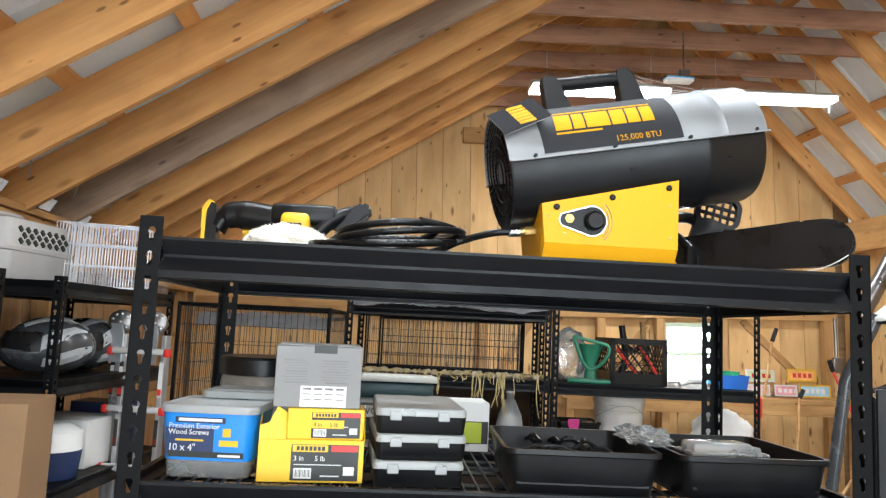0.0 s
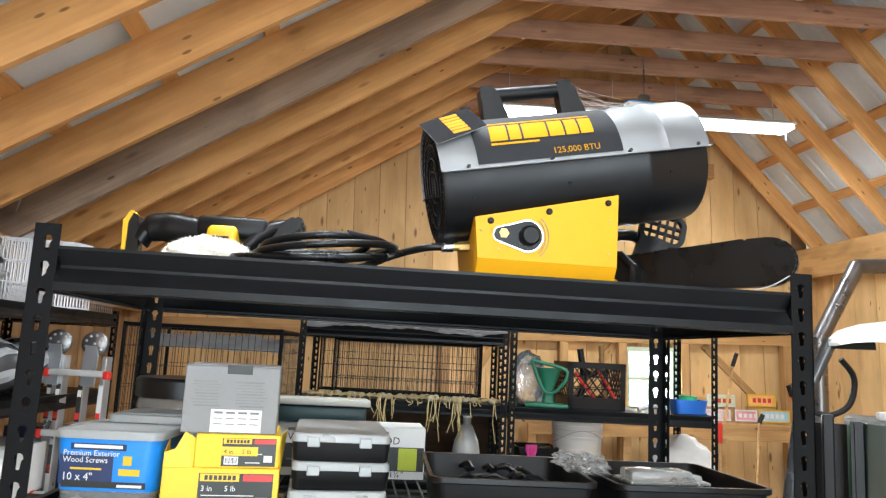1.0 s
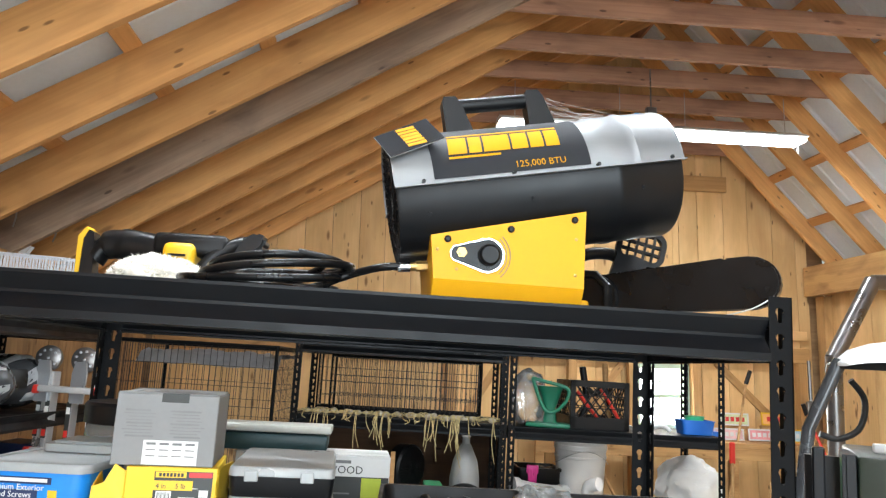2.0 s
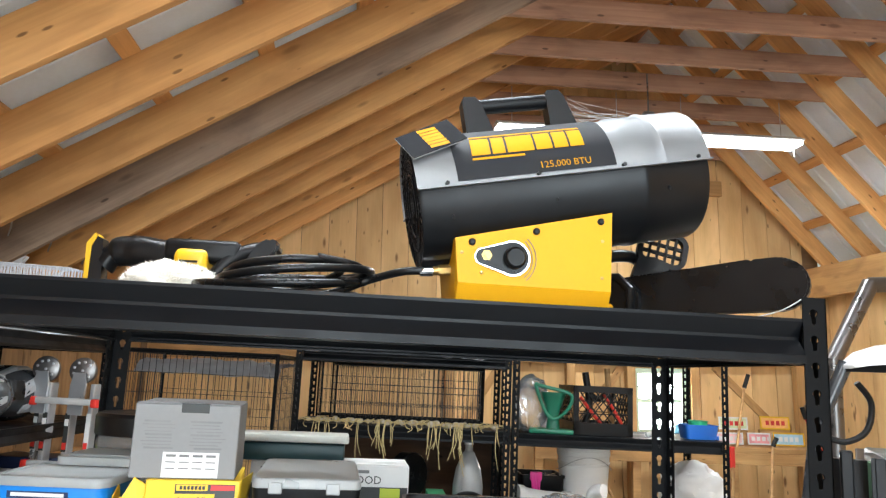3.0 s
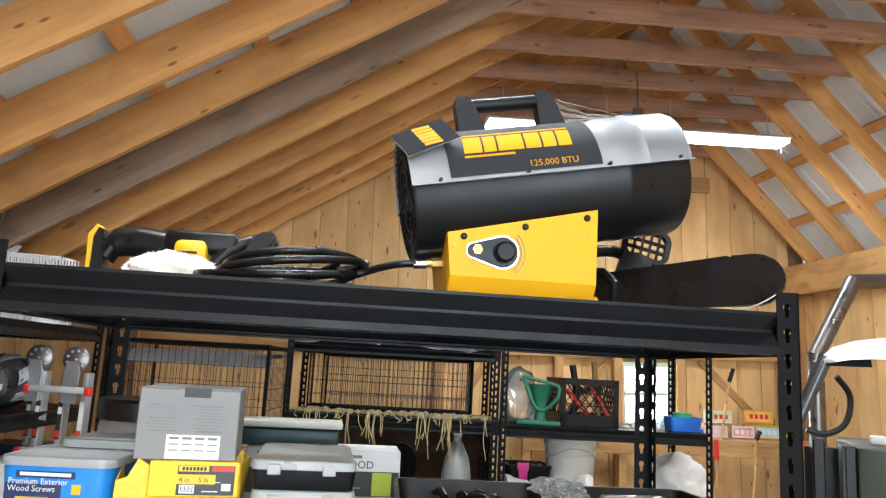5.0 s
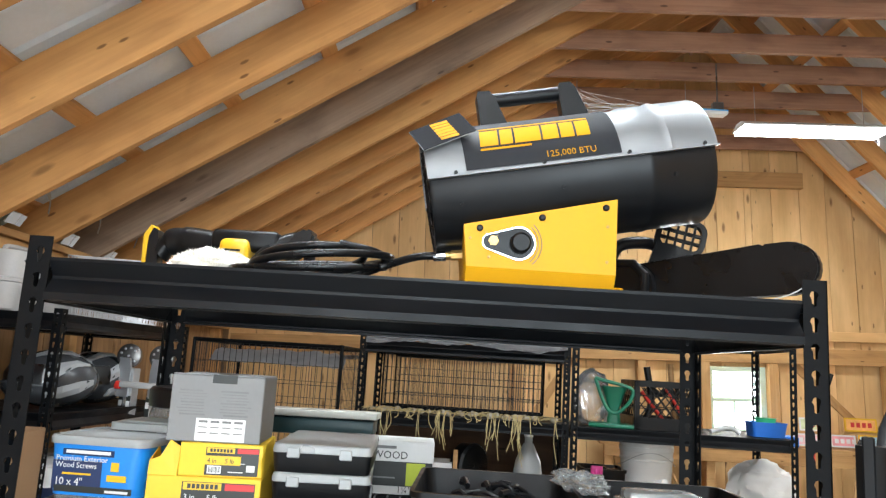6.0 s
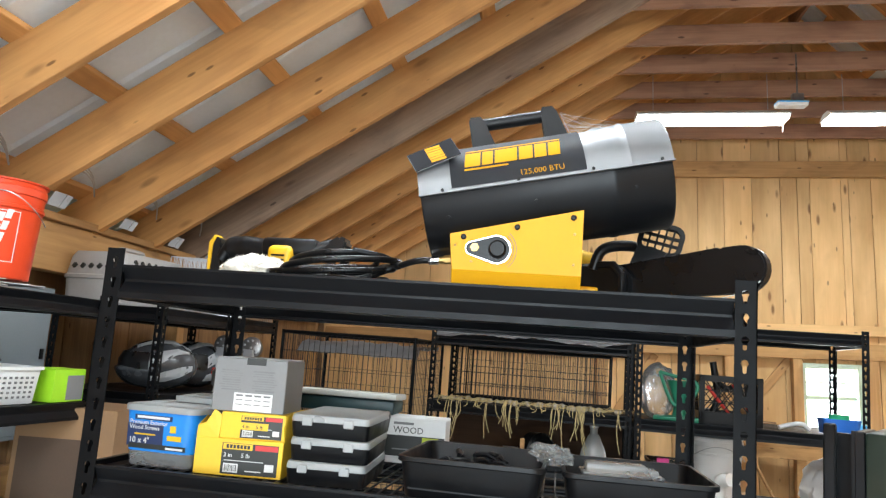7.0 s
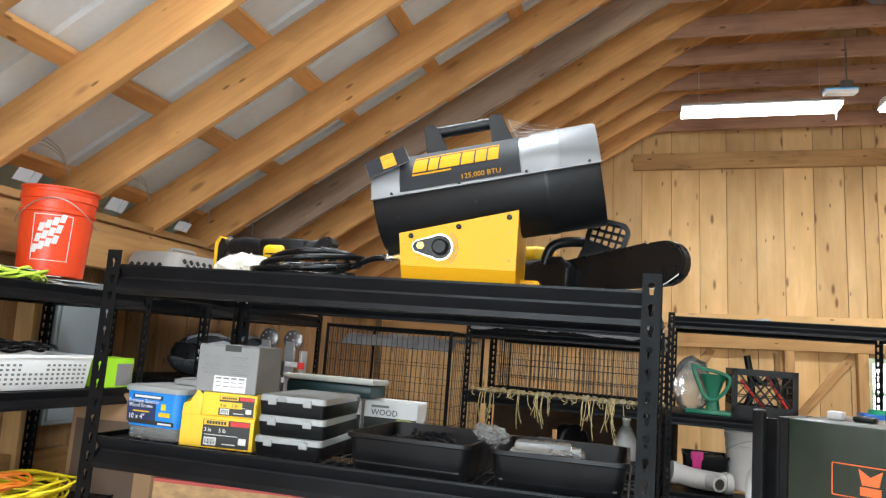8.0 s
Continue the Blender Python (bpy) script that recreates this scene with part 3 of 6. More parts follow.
def post_mesh(h, w=0.038, t=0.0022, pitch=0.0405):
    """An angle post: two legs, each with a column of keyhole slots cut through."""
    b = B()
    n = int(h / pitch)

    def leg(put):
        for k in range(n + 1):
            z0, z1 = k * pitch, min((k + 1) * pitch, h)
            hh = z1 - z0
            if hh < 0.004:
                continue
            a1, a2, h1, h2 = w * 0.4, w * 0.72, hh * 0.34, hh * 0.68
            outer = [(0, 0), (a1, 0), (a2, 0), (w, 0), (w, h1), (w, h2), (w, hh), (a2, hh), (a1, hh), (0, hh), (0, h2), (0, h1)]
            if hh < pitch * 0.9:
                layer = [[b.verts.new(put(u, d, z0 + v)) for u, v in outer] for d in (0, t)]
                b.faces.new(layer[0])
                b.faces.new(list(reversed(layer[1])))
                for i in range(12):
                    b.faces.new((layer[0][i], layer[0][(i + 1) % 12], layer[1][(i + 1) % 12], layer[1][i]))
                continue
            c, r = (w * 0.54, hh * 0.52), 0.0070
            hole = [(c[0] + u, c[1] + v) for u, v in ((-0.0034, -r - 0.0085), (-0.0016, -r - 0.0098), (0.0016, -r - 0.0098), (0.0034, -r - 0.0085), (0.0040, -r * 0.8), (r, 0.0), (r * 0.72, r * 0.70),
                                                      (r * 0.27, r * 0.97), (-r * 0.27, r * 0.97), (-r * 0.72, r * 0.70), (-r, 0.0), (-0.0040, -r * 0.8))]
            lo = [[b.verts.new(put(u, d, z0 + v)) for u, v in outer] for d in (0, t)]
            li = [[b.verts.new(put(u, d, z0 + v)) for u, v in hole] for d in (0, t)]
            for i in range(12):
                j = (i + 1) % 12
                b.faces.new((lo[0][i], lo[0][j], li[0][j], li[0][i]))
                b.faces.new((lo[1][j], lo[1][i], li[1][i], li[1][j]))
                b.faces.new((li[0][i], li[0][j], li[1][j], li[1][i]))
            for i in (3, 4, 5, 9, 10, 11):
                j = (i + 1) % 12
                b.faces.new((lo[0][j], lo[0][i], lo[1][i], lo[1][j]))
    leg(lambda u, d, v: (u, d, v))
    leg(lambda u, d, v: (d, u, v))
    bmesh.ops.remove_doubles(b, verts=b.verts, dist=0.0003)
    return finish("post", b, RACK)


POST = post_mesh(1.868)


def beam_bm(ln):
    """A rolled shelf beam, outer face towards -y, its top at z = 0, from x = 0 to ln."""
    prof = [(-0.003, 0.0), (-0.003, -0.005), (0.010, -0.028), (0.010, -0.033), (-0.009, -0.056), (-0.009, -0.068), (0.014, -0.070), (0.014, -0.066), (0.0, -0.063),
            (0.0, -0.059), (0.014, -0.034), (0.014, -0.016), (0.030, -0.016), (0.030, -0.013), (0.0085, -0.0115), (0.0085, 0.0)]
    b = B()
    return loft(b, [[(x, y, z) for y, z in prof] for x in (0, ln)])


def shelving(name, m, width, depth, levels, label, wires=(), post_top=1.868):
    """Corner frame: origin at the front left foot, x along the front, y to the back."""
    o = thing(name, m, label, "shelving unit", "black steel shelving units")
    s = post_top / 1.868
    for (x, y), a in (((0, 0), 0), ((width, 0), 90), ((width, depth), 180), ((0, depth), 270)):
        p = part("post", POST, None, o, m=Matrix.Translation((x, y, 0)) @ Matrix.Rotation(radians(a), 4, "Z") @ Matrix.Diagonal((1, 1, s, 1)))
    fb = finish("beam", beam_bm(width - 0.076), RACKB)
    sb = finish("side_beam", beam_bm(depth - 0.076), RACKB)
    for z in levels:
        part("front_beam", fb, None, o, m=Matrix.Translation((0.038, 0.004, z)))
        part("back_beam", fb, None, o, m=Matrix.Translation((width - 0.038, depth - 0.004, z)) @ Matrix.Rotation(radians(180), 4, "Z"))
        part("side_beam", sb, None, o, m=Matrix.Translation((0.004, depth - 0.038, z)) @ Matrix.Rotation(radians(-90), 4, "Z"))
        part("side_beam", sb, None, o, m=Matrix.Translation((width - 0.004, 0.038, z)) @ Matrix.Rotation(radians(90), 4, "Z"))
        if z in wires:
            b = B()
            tube(b, [(0, 0.012, -0.0105), (0, depth - 0.012, -0.0105)], 0.0022, 5)
            wm = finish("wire", b, DARKWIRE)
            n = int((width - 0.1) / 0.0254)
            for k in range(n + 1):
                part("wire", wm, None, o, m=Matrix.Translation((0.05 + k * (width - 0.1) / n, 0, z)))
            b = B()
            for yy in (0.12, 0.24, 0.36, 0.48):
                box(b, (width / 2, yy, z - 0.0155), (width - 0.05, 0.03, 0.0045))
            part("cross_strap", b, RACK, o)
        else:
            b = B()
            box(b, (width / 2, depth / 2, z - 0.0085), (width - 0.03, depth - 0.03, 0.012))
            part("shelf_board", b, RACK, o)
    return o


MAIN = pose(-0.4985, 1.2425, 0.0, 0, 0, 3.94)
DECK1, DECK2 = 1.827, 1.432
shelving("shelving_unit", MAIN, 1.258, 0.61, (0.12, 0.56, 1.0, 1.440, 1.835), "black slotted-post steel shelving unit loaded with tools and boxes", (1.440, 1.835))


def P(x, y, z=0.0, yaw=0.0):
    """A place in the shelf's own frame: x along its front, y to its back."""
    return MAIN @ pose(x, y, z, 0, 0, yaw)


# ---- the forced-air heater ----
HEAT = pose(0.35, 1.50, DECK1, 0, 0, 7)
heater = thing("propane_heater", HEAT, "yellow, black and silver forced-air propane heater on the top shelf", "heater")
AX = Matrix.Translation((0.0125, 0.006, 0.2375)) @ Matrix.Rotation(radians(-11.1), 4, "Y")


def arc_pt(x, r, a):
    """A point of the drum: a in degrees from the front (-y), up."""
    t = radians(a)
    return AX @ Vector((x, -r * math.cos(t), r * math.sin(t)))


def arc_shell(prof, a0, a1, n, th=0.0015):
    b = B()
    rings = []
    for k in range(n + 1):
        a = a0 + (a1 - a0) * k / n
        rings.append([arc_pt(x, r, a) for x, r in prof] + [arc_pt(x, r - th, a) for x, r in reversed(prof)])
    return loft(b, rings)


LOW = [(-0.262, 0.112), (-0.256, 0.1145), (0.118, 0.1145), (0.124, 0.1165), (0.134, 0.1165), (0.140, 0.1145), (0.240, 0.1145), (0.246, 0.112)]
part("drum", arc_shell(LOW, 0.5, -180.5, 60), BLACKM, heater, "black enamelled lower drum")
UP = [(-0.264, 0.1165), (-0.215, 0.1175), (-0.205, 0.1165), (0.098, 0.1165), (0.108, 0.1205), (0.150, 0.1205), (0.158, 0.1205), (0.166, 0.1235), (0.174, 0.1212), (0.242, 0.1212), (0.249, 0.1180)]
part("top_shell", arc_shell(UP, 0, 180, 48), SILVER, heater, "brushed silver top shell")
for a in (0, 180):
    sgn = 1 if a == 0 else -1
    b = B()
    loft(b, [[arc_pt(x, r, a + da) for r, da in ((0.1145, 0), (0.1285, -0.5 * sgn), (0.1285, 0.6 * sgn), (0.1145, 1.2 * sgn))] for x in (-0.264, 0.249)])
    part("seam_flange", b, SILVER, heater)
b = B()
loft(b, [[arc_pt(x, 0.1185, 4 + (84 - 4) * k / 20) for k in range(21)] + [arc_pt(x, 0.1172, 4 + (84 - 4) * k / 20) for k in range(20, -1, -1)]
         for x in (-0.196, 0.078)])
part("sticker", b, STICKER, heater, "dark grey nameplate band")


def drum_patch(b, x0, x1, a0, a1, slant=0.0, r=0.1190):
    n = 4
    lo = [[arc_pt(x + slant * (a0 + (a1 - a0) * k / n - 50), r, a0 + (a1 - a0) * k / n) for k in range(n + 1)] for x in (x0, x1)]
    hi = [[arc_pt(x + slant * (a0 + (a1 - a0) * k / n - 50), r + 0.0004, a0 + (a1 - a0) * k / n) for k in range(n + 1)] for x in (x0, x1)]
    loft(b, [lo[0] + list(reversed(hi[0])), lo[1] + list(reversed(hi[1]))])


for x0, x1 in ((-0.160, -0.128), (-0.124, -0.102), (-0.098, -0.052), (-0.048, -0.020), (-0.016, 0.008), (0.012, 0.036)):
    b = B()
    drum_patch(b, x0, x1, 25, 45, 0.0002)
    part("mark_bar", b, MARK, heater, "orange-yellow printed bar")
for a0, a1 in ((20.5, 22.5), (47.5, 49.5)):
    b = B()
    drum_patch(b, -0.160, -0.07 if a0 < 30 else 0.036, a0, a1, 0.0002)
    part("mark_rule", b, MARK, heater, "thin orange-yellow rule")
me = text_mesh("125,000 BTU", 0.0170, MARK, 0.0)
for v in me.vertices:
    v.co = arc_pt(-0.056 + v.co.x, 0.1192, 7.5 + math.degrees(v.co.y / 0.119))
part("lettering", me, None, heater, "yellow lettering")
b = B()
for a in range(0, 360, 9):
    t = radians(a)
    tube(b, [AX @ Vector((-0.255, 0.03 * math.cos(t), 0.03 * math.sin(t))), AX @ Vector((-0.262, 0.11 * math.cos(t), 0.11 * math.sin(t)))], 0.0012, 4)
for r in (0.03, 0.055, 0.08, 0.105):
    tube(b, [AX @ Vector((-0.260, r * math.cos(2 * math.pi * k / 40), r * math.sin(2 * math.pi * k / 40))) for k in range(41)], 0.0014, 5)
part("intake_grille", b, BLACKM, heater, "black wire fan guard")
b = B()
for k in range(5):
    a = radians(72 * k)
    u, v = Vector((0, math.cos(a), math.sin(a))), Vector((0, -math.sin(a), math.cos(a)))
    loft(b, [[AX @ (Vector((-0.225 + dx, 0, 0)) + u * rr + v * w) for dx, w in ((-0.012, -0.03), (0.012, 0.03), (0.014, 0.03), (-0.010, -0.03))] for rr in (0.02, 0.10)])
part("fan", b, BLACKP, heater, "black fan blades")
b = B()
tube(b, [AX @ Vector((-0.235, 0, 0)), AX @ Vector((-0.12, 0, 0))], 0.045, 20)
part("motor", b, BLACKM, heater)
b = B()
tube(b, [AX @ Vector((0.05, 0, 0)), AX @ Vector((0.22, 0, 0))], 0.075, 28)
part("burner", b, PIPE, heater, "dull steel burner can")

# handle
for x in (-0.112, 0.046):
    b = B()
    s = 1
    pts = [(-0.022, 0.0), (0.030, 0.0), (0.012, 0.060), (0.004, 0.072), (-0.018, 0.073), (-0.022, 0.064)]
    prism(b, [(px * s + x - 0.012, pz + 0.114) for px, pz in pts], -0.015, 0.015, AX @ FRONT)
    part("handle_bracket", b, BLACKP, heater)
b = B()
tube(b, [AX @ Vector((-0.125, 0, 0.170)), AX @ Vector((0.035, 0, 0.170))], 0.0140, 16)
part("handle_grip", b, BLACKP, heater)
# hang tag
TAG = AX @ Matrix.Translation((-0.226, -0.092, 0.092)) @ Matrix.Rotation(radians(-9), 4, "Y") @ Matrix.Rotation(radians(50), 4, "X") @ Matrix.Rotation(radians(10), 4, "Z") @ Matrix.Diagonal((0.95, 1.12, 1, 1))
b = B()
box(b, (0, 0, 0), (0.105, 0.062, 0.0014))
tag = part("hang_tag", b, mat("matt_dark_card", (0.02, 0.02, 0.023), 0.85, 0, 0.1, 10, 0.03, spec=0.05), heater, "dark card hang tag with yellow bars", m=TAG)
b = B()
for k, w in enumerate((0.007, 0.006, 0.008, 0.007, 0.006, 0.007)):
    box(b, (0.004, -0.022 + k * 0.0088, 0.0010), (0.034, w, 0.0006), rot=Matrix.Rotation(radians(-8), 4, "Z"))
part("print_block", b, MARK, tag, "yellow print")
b = B()
box(b, (0, 0, -0.0012), (0.107, 0.064, 0.0008))
part("card_edge", b, GREYC2, tag, "pale cut card edge")

# yellow base
b = B()
sec = [(-0.095, None), (-0.092, 0.046), (-0.066, 0.0), (0.066, 0.0), (0.092, 0.046), (0.095, None)]
loft(b, [[(x + (0.008 if z is not None and x < 0 else 0), y, top if z is None else z) for y, z in sec] for x, top in ((-0.180, 0.118), (0.086, 0.180))])
part("base", b, YELLOW, heater, "bright yellow folded steel base", smooth=None)


def face_pt(x, z, out=0.0):
    top = 0.118 + (x + 0.180) / 0.266 * 0.062
    f = (z - 0.046) / (top - 0.046)
    y = -0.092 - 0.003 * f
    ang = -math.atan2(0.003, top - 0.046)
    return Matrix.Translation((x, y, z)) @ Matrix.Rotation(-ang, 4, "X") @ FRONT @ Matrix.Translation((0, 0, out))


KN = face_pt(-0.102, 0.090)


def teardrop(s):
    out = []
    for k in range(25):
        t = radians(-115 + 230 * k / 24)
        out.append((0.018 + 0.0285 * s * math.cos(t), 0.0285 * s * math.sin(t)))
    for k in range(13):
        t = radians(125 + 110 * k / 12)
        out.append((-0.030 + 0.0145 * s * math.cos(t), 0.0145 * s * math.sin(t)))
    return out


b = B()
prism(b, teardrop(1.03), 0.0005, 0.004, KN)
part("control_rim", b, CHROME, heater, "chrome rim round the control knob")
b = B()
prism(b, teardrop(0.93), 0.003, 0.0055, KN)
part("control_plate", b, SOFTBLACK, heater, "black recessed control plate")
b = B()
lathe(b, [(0.0185, 0.004), (0.0175, 0.018), (0.014, 0.021)], (0.020, 0, 0), 24)
bmesh.ops.transform(b, matrix=KN, verts=b.verts)
part("knob", b, SOFTBLACK, heater, "round black knob")
b = B()
lathe(b, [(0.009, 0.004), (0.009, 0.008), (0.005, 0.008), (0.005, 0.013)], (-0.026, 0.002, 0), 6)
bmesh.ops.transform(b, matrix=KN, verts=b.verts)
part("valve_nut", b, BRASS, heater, "brass valve nut")
b = B()
for r0 in (0.040, 0.046):
    tube(b, [KN @ Vector((0.012 + r0 * math.cos(radians(a)), r0 * math.sin(radians(a)), 0.0006)) for a in range(-48, 49, 6)], 0.0009, 4)
part("dial_arc", b, GREYPRINT, heater, "grey printed dial arcs")
for x, z in ((-0.152, 0.113), (-0.045, 0.138), (0.066, 0.163)):
    b = B()
    lathe(b, [(0.006, 0.0), (0.006, 0.003), (0.0035, 0.0048)], (0, 0, 0), 10)
    bmesh.ops.transform(b, matrix=face_pt(x, z), verts=b.verts)
    part("base_screw", b, BLACKM, heater, "black panel screw")
for x, z in ((-0.140, 0.104), (-0.134, 0.064), (-0.168, 0.095), (0.070, 0.130), (0.070, 0.068)):
    b = B()
    lathe(b, [(0.003, 0.0), (0.003, 0.001), (0.0015, 0.0018)], (0, 0, 0), 8)
    bmesh.ops.transform(b, matrix=face_pt(x, z), verts=b.verts)
    part("base_rivet", b, BRASS, heater, "small rivet")
for x, a in ((-0.21, -24), (-0.03, -20), (0.17, -20), (-0.215, 3), (-0.06, 3), (0.09, 3), (0.225, 3)):
    b = B()
    p, q = arc_pt(x, 0.113, a), arc_pt(x, 0.1175 if a < 0 else 0.124, a)
    tube(b, [p, q], 0.0035, 8)
    part("drum_screw", b, BLACKM, heater, "small dark drum screw")
b = B()
tube(b, [(-0.176, -0.03, 0.074), (-0.196, -0.03, 0.072)], 0.0095, 6)
tube(b, [(-0.196, -0.03, 0.072), (-0.206, -0.03, 0.070)], 0.0075, 12)
part("hose_fitting", b, BRASS, heater, "brass hose fitting")
b = B()
box(b, (0.105, 0.035, 0.020), (0.05, 0.06, 0.036), bev=0.004)
part("foot_bracket", b, YELLOW, heater)
# cobweb behind the handle
b = B()
random.seed(5)
for k in range(22):
    a = AX @ Vector((0.055, random.uniform(-0.015, 0.015), random.uniform(0.125, 0.185)))
    c = AX @ Vector((random.uniform(0.07, 0.17), random.uniform(-0.03, 0.03), 0.124))
    tube(b, [a, a.lerp(c, 0.5) - Vector((0, 0, random.uniform(0.0, 0.008))), c], 0.00025, 3)
part("cobweb", b, COBWEB, heater, "dusty cobweb strands")

# ---- coiled gas hose ----
random.seed(11)
end = HEAT @ Vector((-0.206, -0.03, 0.070))
pts = [end, end + Vector((-0.05, -0.004, -0.004)), (0.035, 1.47, DECK1 + 0.050), (-0.02, 1.435, DECK1 + 0.022), (-0.09, 1.405, DECK1 + 0.012)]
loops = 6
for k in range(loops * 10):
    a = -math.pi * 0.55 - 2 * math.pi * k / 10
    kk = k / 10
    rx = 0.140 + 0.026 * math.sin(kk * 2.3) - 0.003 * kk
    ry = 0.088 + 0.028 * math.cos(kk * 1.7)
    z = DECK1 + 0.009 + 0.0068 * kk + 0.015 * (0.5 + 0.5 * math.cos(a + 2.6 + kk * 0.9)) * min(kk, 2.5)
    pts.append((-0.105 + rx * math.cos(a) + 0.006 * math.sin(kk * 5), 1.50 + ry * math.sin(a), z))
b = B()
tube(b, smooth_curve(pts, 4), 0.0072, 10)
hose = solid("gas_hose", b, SOFTBLACK, I4, "coiled glossy black rubber gas hose with a crimped end", "hose", smooth=60)
b = B()
d = (Vector(pts[1]) - Vector(pts[0])).normalized()
tube(b, [Vector(pts[0]), Vector(pts[0]) + d * 0.022], 0.0088, 14)
part("ferrule", b, CHROME, hose, "crimped steel ferrule")

# ---- chainsaw behind the heater ----
SAW = pose(0.49, 1.668, DECK1, 0, 0, -34)
saw = thing("chainsaw", SAW, "black and yellow cordless chainsaw with its bar in a black scabbard", "chainsaw")
b = B()
box(b, (-0.10, 0.02, 0.055), (0.24, 0.10, 0.11), bev=0.02, seg=3)
part("body", b, BLACKP, saw)
b = B()
box(b, (-0.13, 0.02, 0.125), (0.15, 0.08, 0.04), bev=0.014, seg=3)
part("top_cover", b, YELLOWP, saw, "yellow top cover")
b = B()
prism(b, rounded(0.16, 0.095, 0.045, 8), -0.045, -0.028, Matrix.Translation((0.01, 0, 0.052)) @ FRONT @ Matrix.Translation((0, 0, 0.07)))
part("clutch_cover", b, BLACKP, saw)
b = B()
tube(b, [(0.055, -0.042, 0.006), (0.075, -0.044, 0.035), (0.075, -0.044, 0.075), (0.05, -0.042, 0.098), (0.01, -0.04, 0.1)], 0.009, 10)
part("cover_rib", b, BLACKP, saw)
b = B()
SC = Matrix.Translation((0.03, -0.012, 0.062)) @ Matrix.Rotation(radians(-3.5), 4, "Y") @ FRONT
prism(b, [(0.0, -0.040), (0.27, -0.046), (0.305, -0.046)] + [(0.305 + 0.046 * math.cos(radians(a)), 0.046 * math.sin(radians(a))) for a in range(-75, 80, 15)] + [(0.305, 0.048), (0.26, 0.048), (0.255, 0.044), (0.0, 0.036)], -0.014, 0.014, SC)
bmesh.ops.bevel(b, geom=list(b.edges), offset=0.004, segments=2, affect="EDGES")
part("scabbard", b, SOFTBLACK, saw, "black plastic bar scabbard")
b = B()
tube(b, smooth_curve([(0.20, -0.028, 0.022), (0.27, -0.030, 0.020), (0.33, -0.030, 0.032), (0.37, -0.028, 0.055)], 6), 0.0012, 5)
part("twine", b, PAPER, saw, "white twine")
# hand guard: a rounded frame with a grid of slots
GD = Matrix.Translation((0.108, 0.055, 0.166)) @ Matrix.Rotation(radians(34), 4, "Z") @ Matrix.Rotation(radians(-10), 4, "X") @ FRONT @ Matrix.Rotation(radians(-14), 4, "Z")
b = B()
out = rounded(0.100, 0.078, 0.026, 6)
inn = rounded(0.078, 0.056, 0.014, 6)
va = [[b.verts.new(GD @ Vector((x, y, d))) for x, y in pp] for pp in (out, inn) for d in (-0.007, 0.007)]
n = len(out)
for i in range(n):
    j = (i + 1) % n
    b.faces.new((va[0][i], va[0][j], va[2][j], va[2][i]))
    b.faces.new((va[1][j], va[1][i], va[3][i], va[3][j]))
    b.faces.new((va[0][j], va[0][i], va[1][i], va[1][j]))
    b.faces.new((va[2][i], va[2][j], va[3][j], va[3][i]))
part("hand_guard", b, BLACKP, saw, "black hand guard with a grid of slots")
for k in range(4):
    b = B()
    box(b, GD @ Vector((-0.025 + k * 0.0167, 0, 0)), (0.0045, 0.008, 0.060), rot=GD.to_3x3().to_4x4() @ FRONT.inverted())
    part("guard_bar", b, BLACKP, saw)
for k in range(2):
    b = B()
    box(b, GD @ Vector((0, -0.009 + k * 0.018, 0)), (0.080, 0.008, 0.0055), rot=GD.to_3x3().to_4x4() @ FRONT.inverted())
    part("guard_bar", b, BLACKP, saw)
b = B()
prism(b, [(-0.05, -0.075), (0.01, -0.075), (0.02, -0.03), (-0.015, -0.025), (-0.045, -0.03)], -0.012, 0.012, GD)
part("guard_arm", b, BLACKP, saw)
b = B()
tube(b, smooth_curve([(0.06, 0.075, 0.03), (0.065, 0.085, 0.10), (0.06, 0.06, 0.145), (0.04, 0.01, 0.150), (0.01, -0.03, 0.135), (-0.005, -0.04, 0.09)], 6), 0.0125, 12)
part("front_handle", b, BLACKP, saw)
b = B()
tube(b, smooth_curve([(-0.20, 0.02, 0.02), (-0.30, 0.02, 0.03), (-0.345, 0.02, 0.07), (-0.30, 0.02, 0.115), (-0.20, 0.02, 0.12)], 6), 0.015, 12)
part("rear_handle", b, BLACKP, saw)

# ---- second saw lying at the far end of the shelf ----
TOOL = pose(-0.545, 1.735, DECK1, 0, 0, 2) @ Matrix.Diagonal((0.90, 1.0, 1.27, 1))
tool = thing("hedge_saw", TOOL, "black and yellow cordless saw with a looped rear handle", "power saw")
b = B()
tube(b, smooth_curve([(0.02, 0, 0.070), (0.040, 0, 0.092), (0.08, 0, 0.096), (0.14, 0, 0.092), (0.20, 0, 0.085)], 6), [0.021] * 6 + [0.025] * 6 + [0.027] * 13, 14)
part("rear_handle", b, BLACKP, tool)
b = B()
prism(b, [(-0.012, 0.03), (0.012, 0.0), (0.05, 0.0), (0.045, 0.018), (0.022, 0.03), (0.014, 0.112), (-0.002, 0.118), (-0.014, 0.10)], -0.016, 0.016, FRONT)
part("hand_guard", b, BLACKP, tool)
b = B()
prism(b, [(-0.017, 0.03), (0.012, -0.002), (0.055, -0.002), (0.055, 0.010), (0.018, 0.012), (-0.009, 0.034), (-0.008, 0.10), (0.002, 0.116), (-0.003, 0.121), (-0.020, 0.104)], -0.019, 0.019, FRONT)
part("guard_edge", b, YELLOWP, tool, "yellow guard edging")
b = B()
box(b, (0.226, -0.01, 0.062), (0.074, 0.10, 0.076), bev=0.014, seg=3)
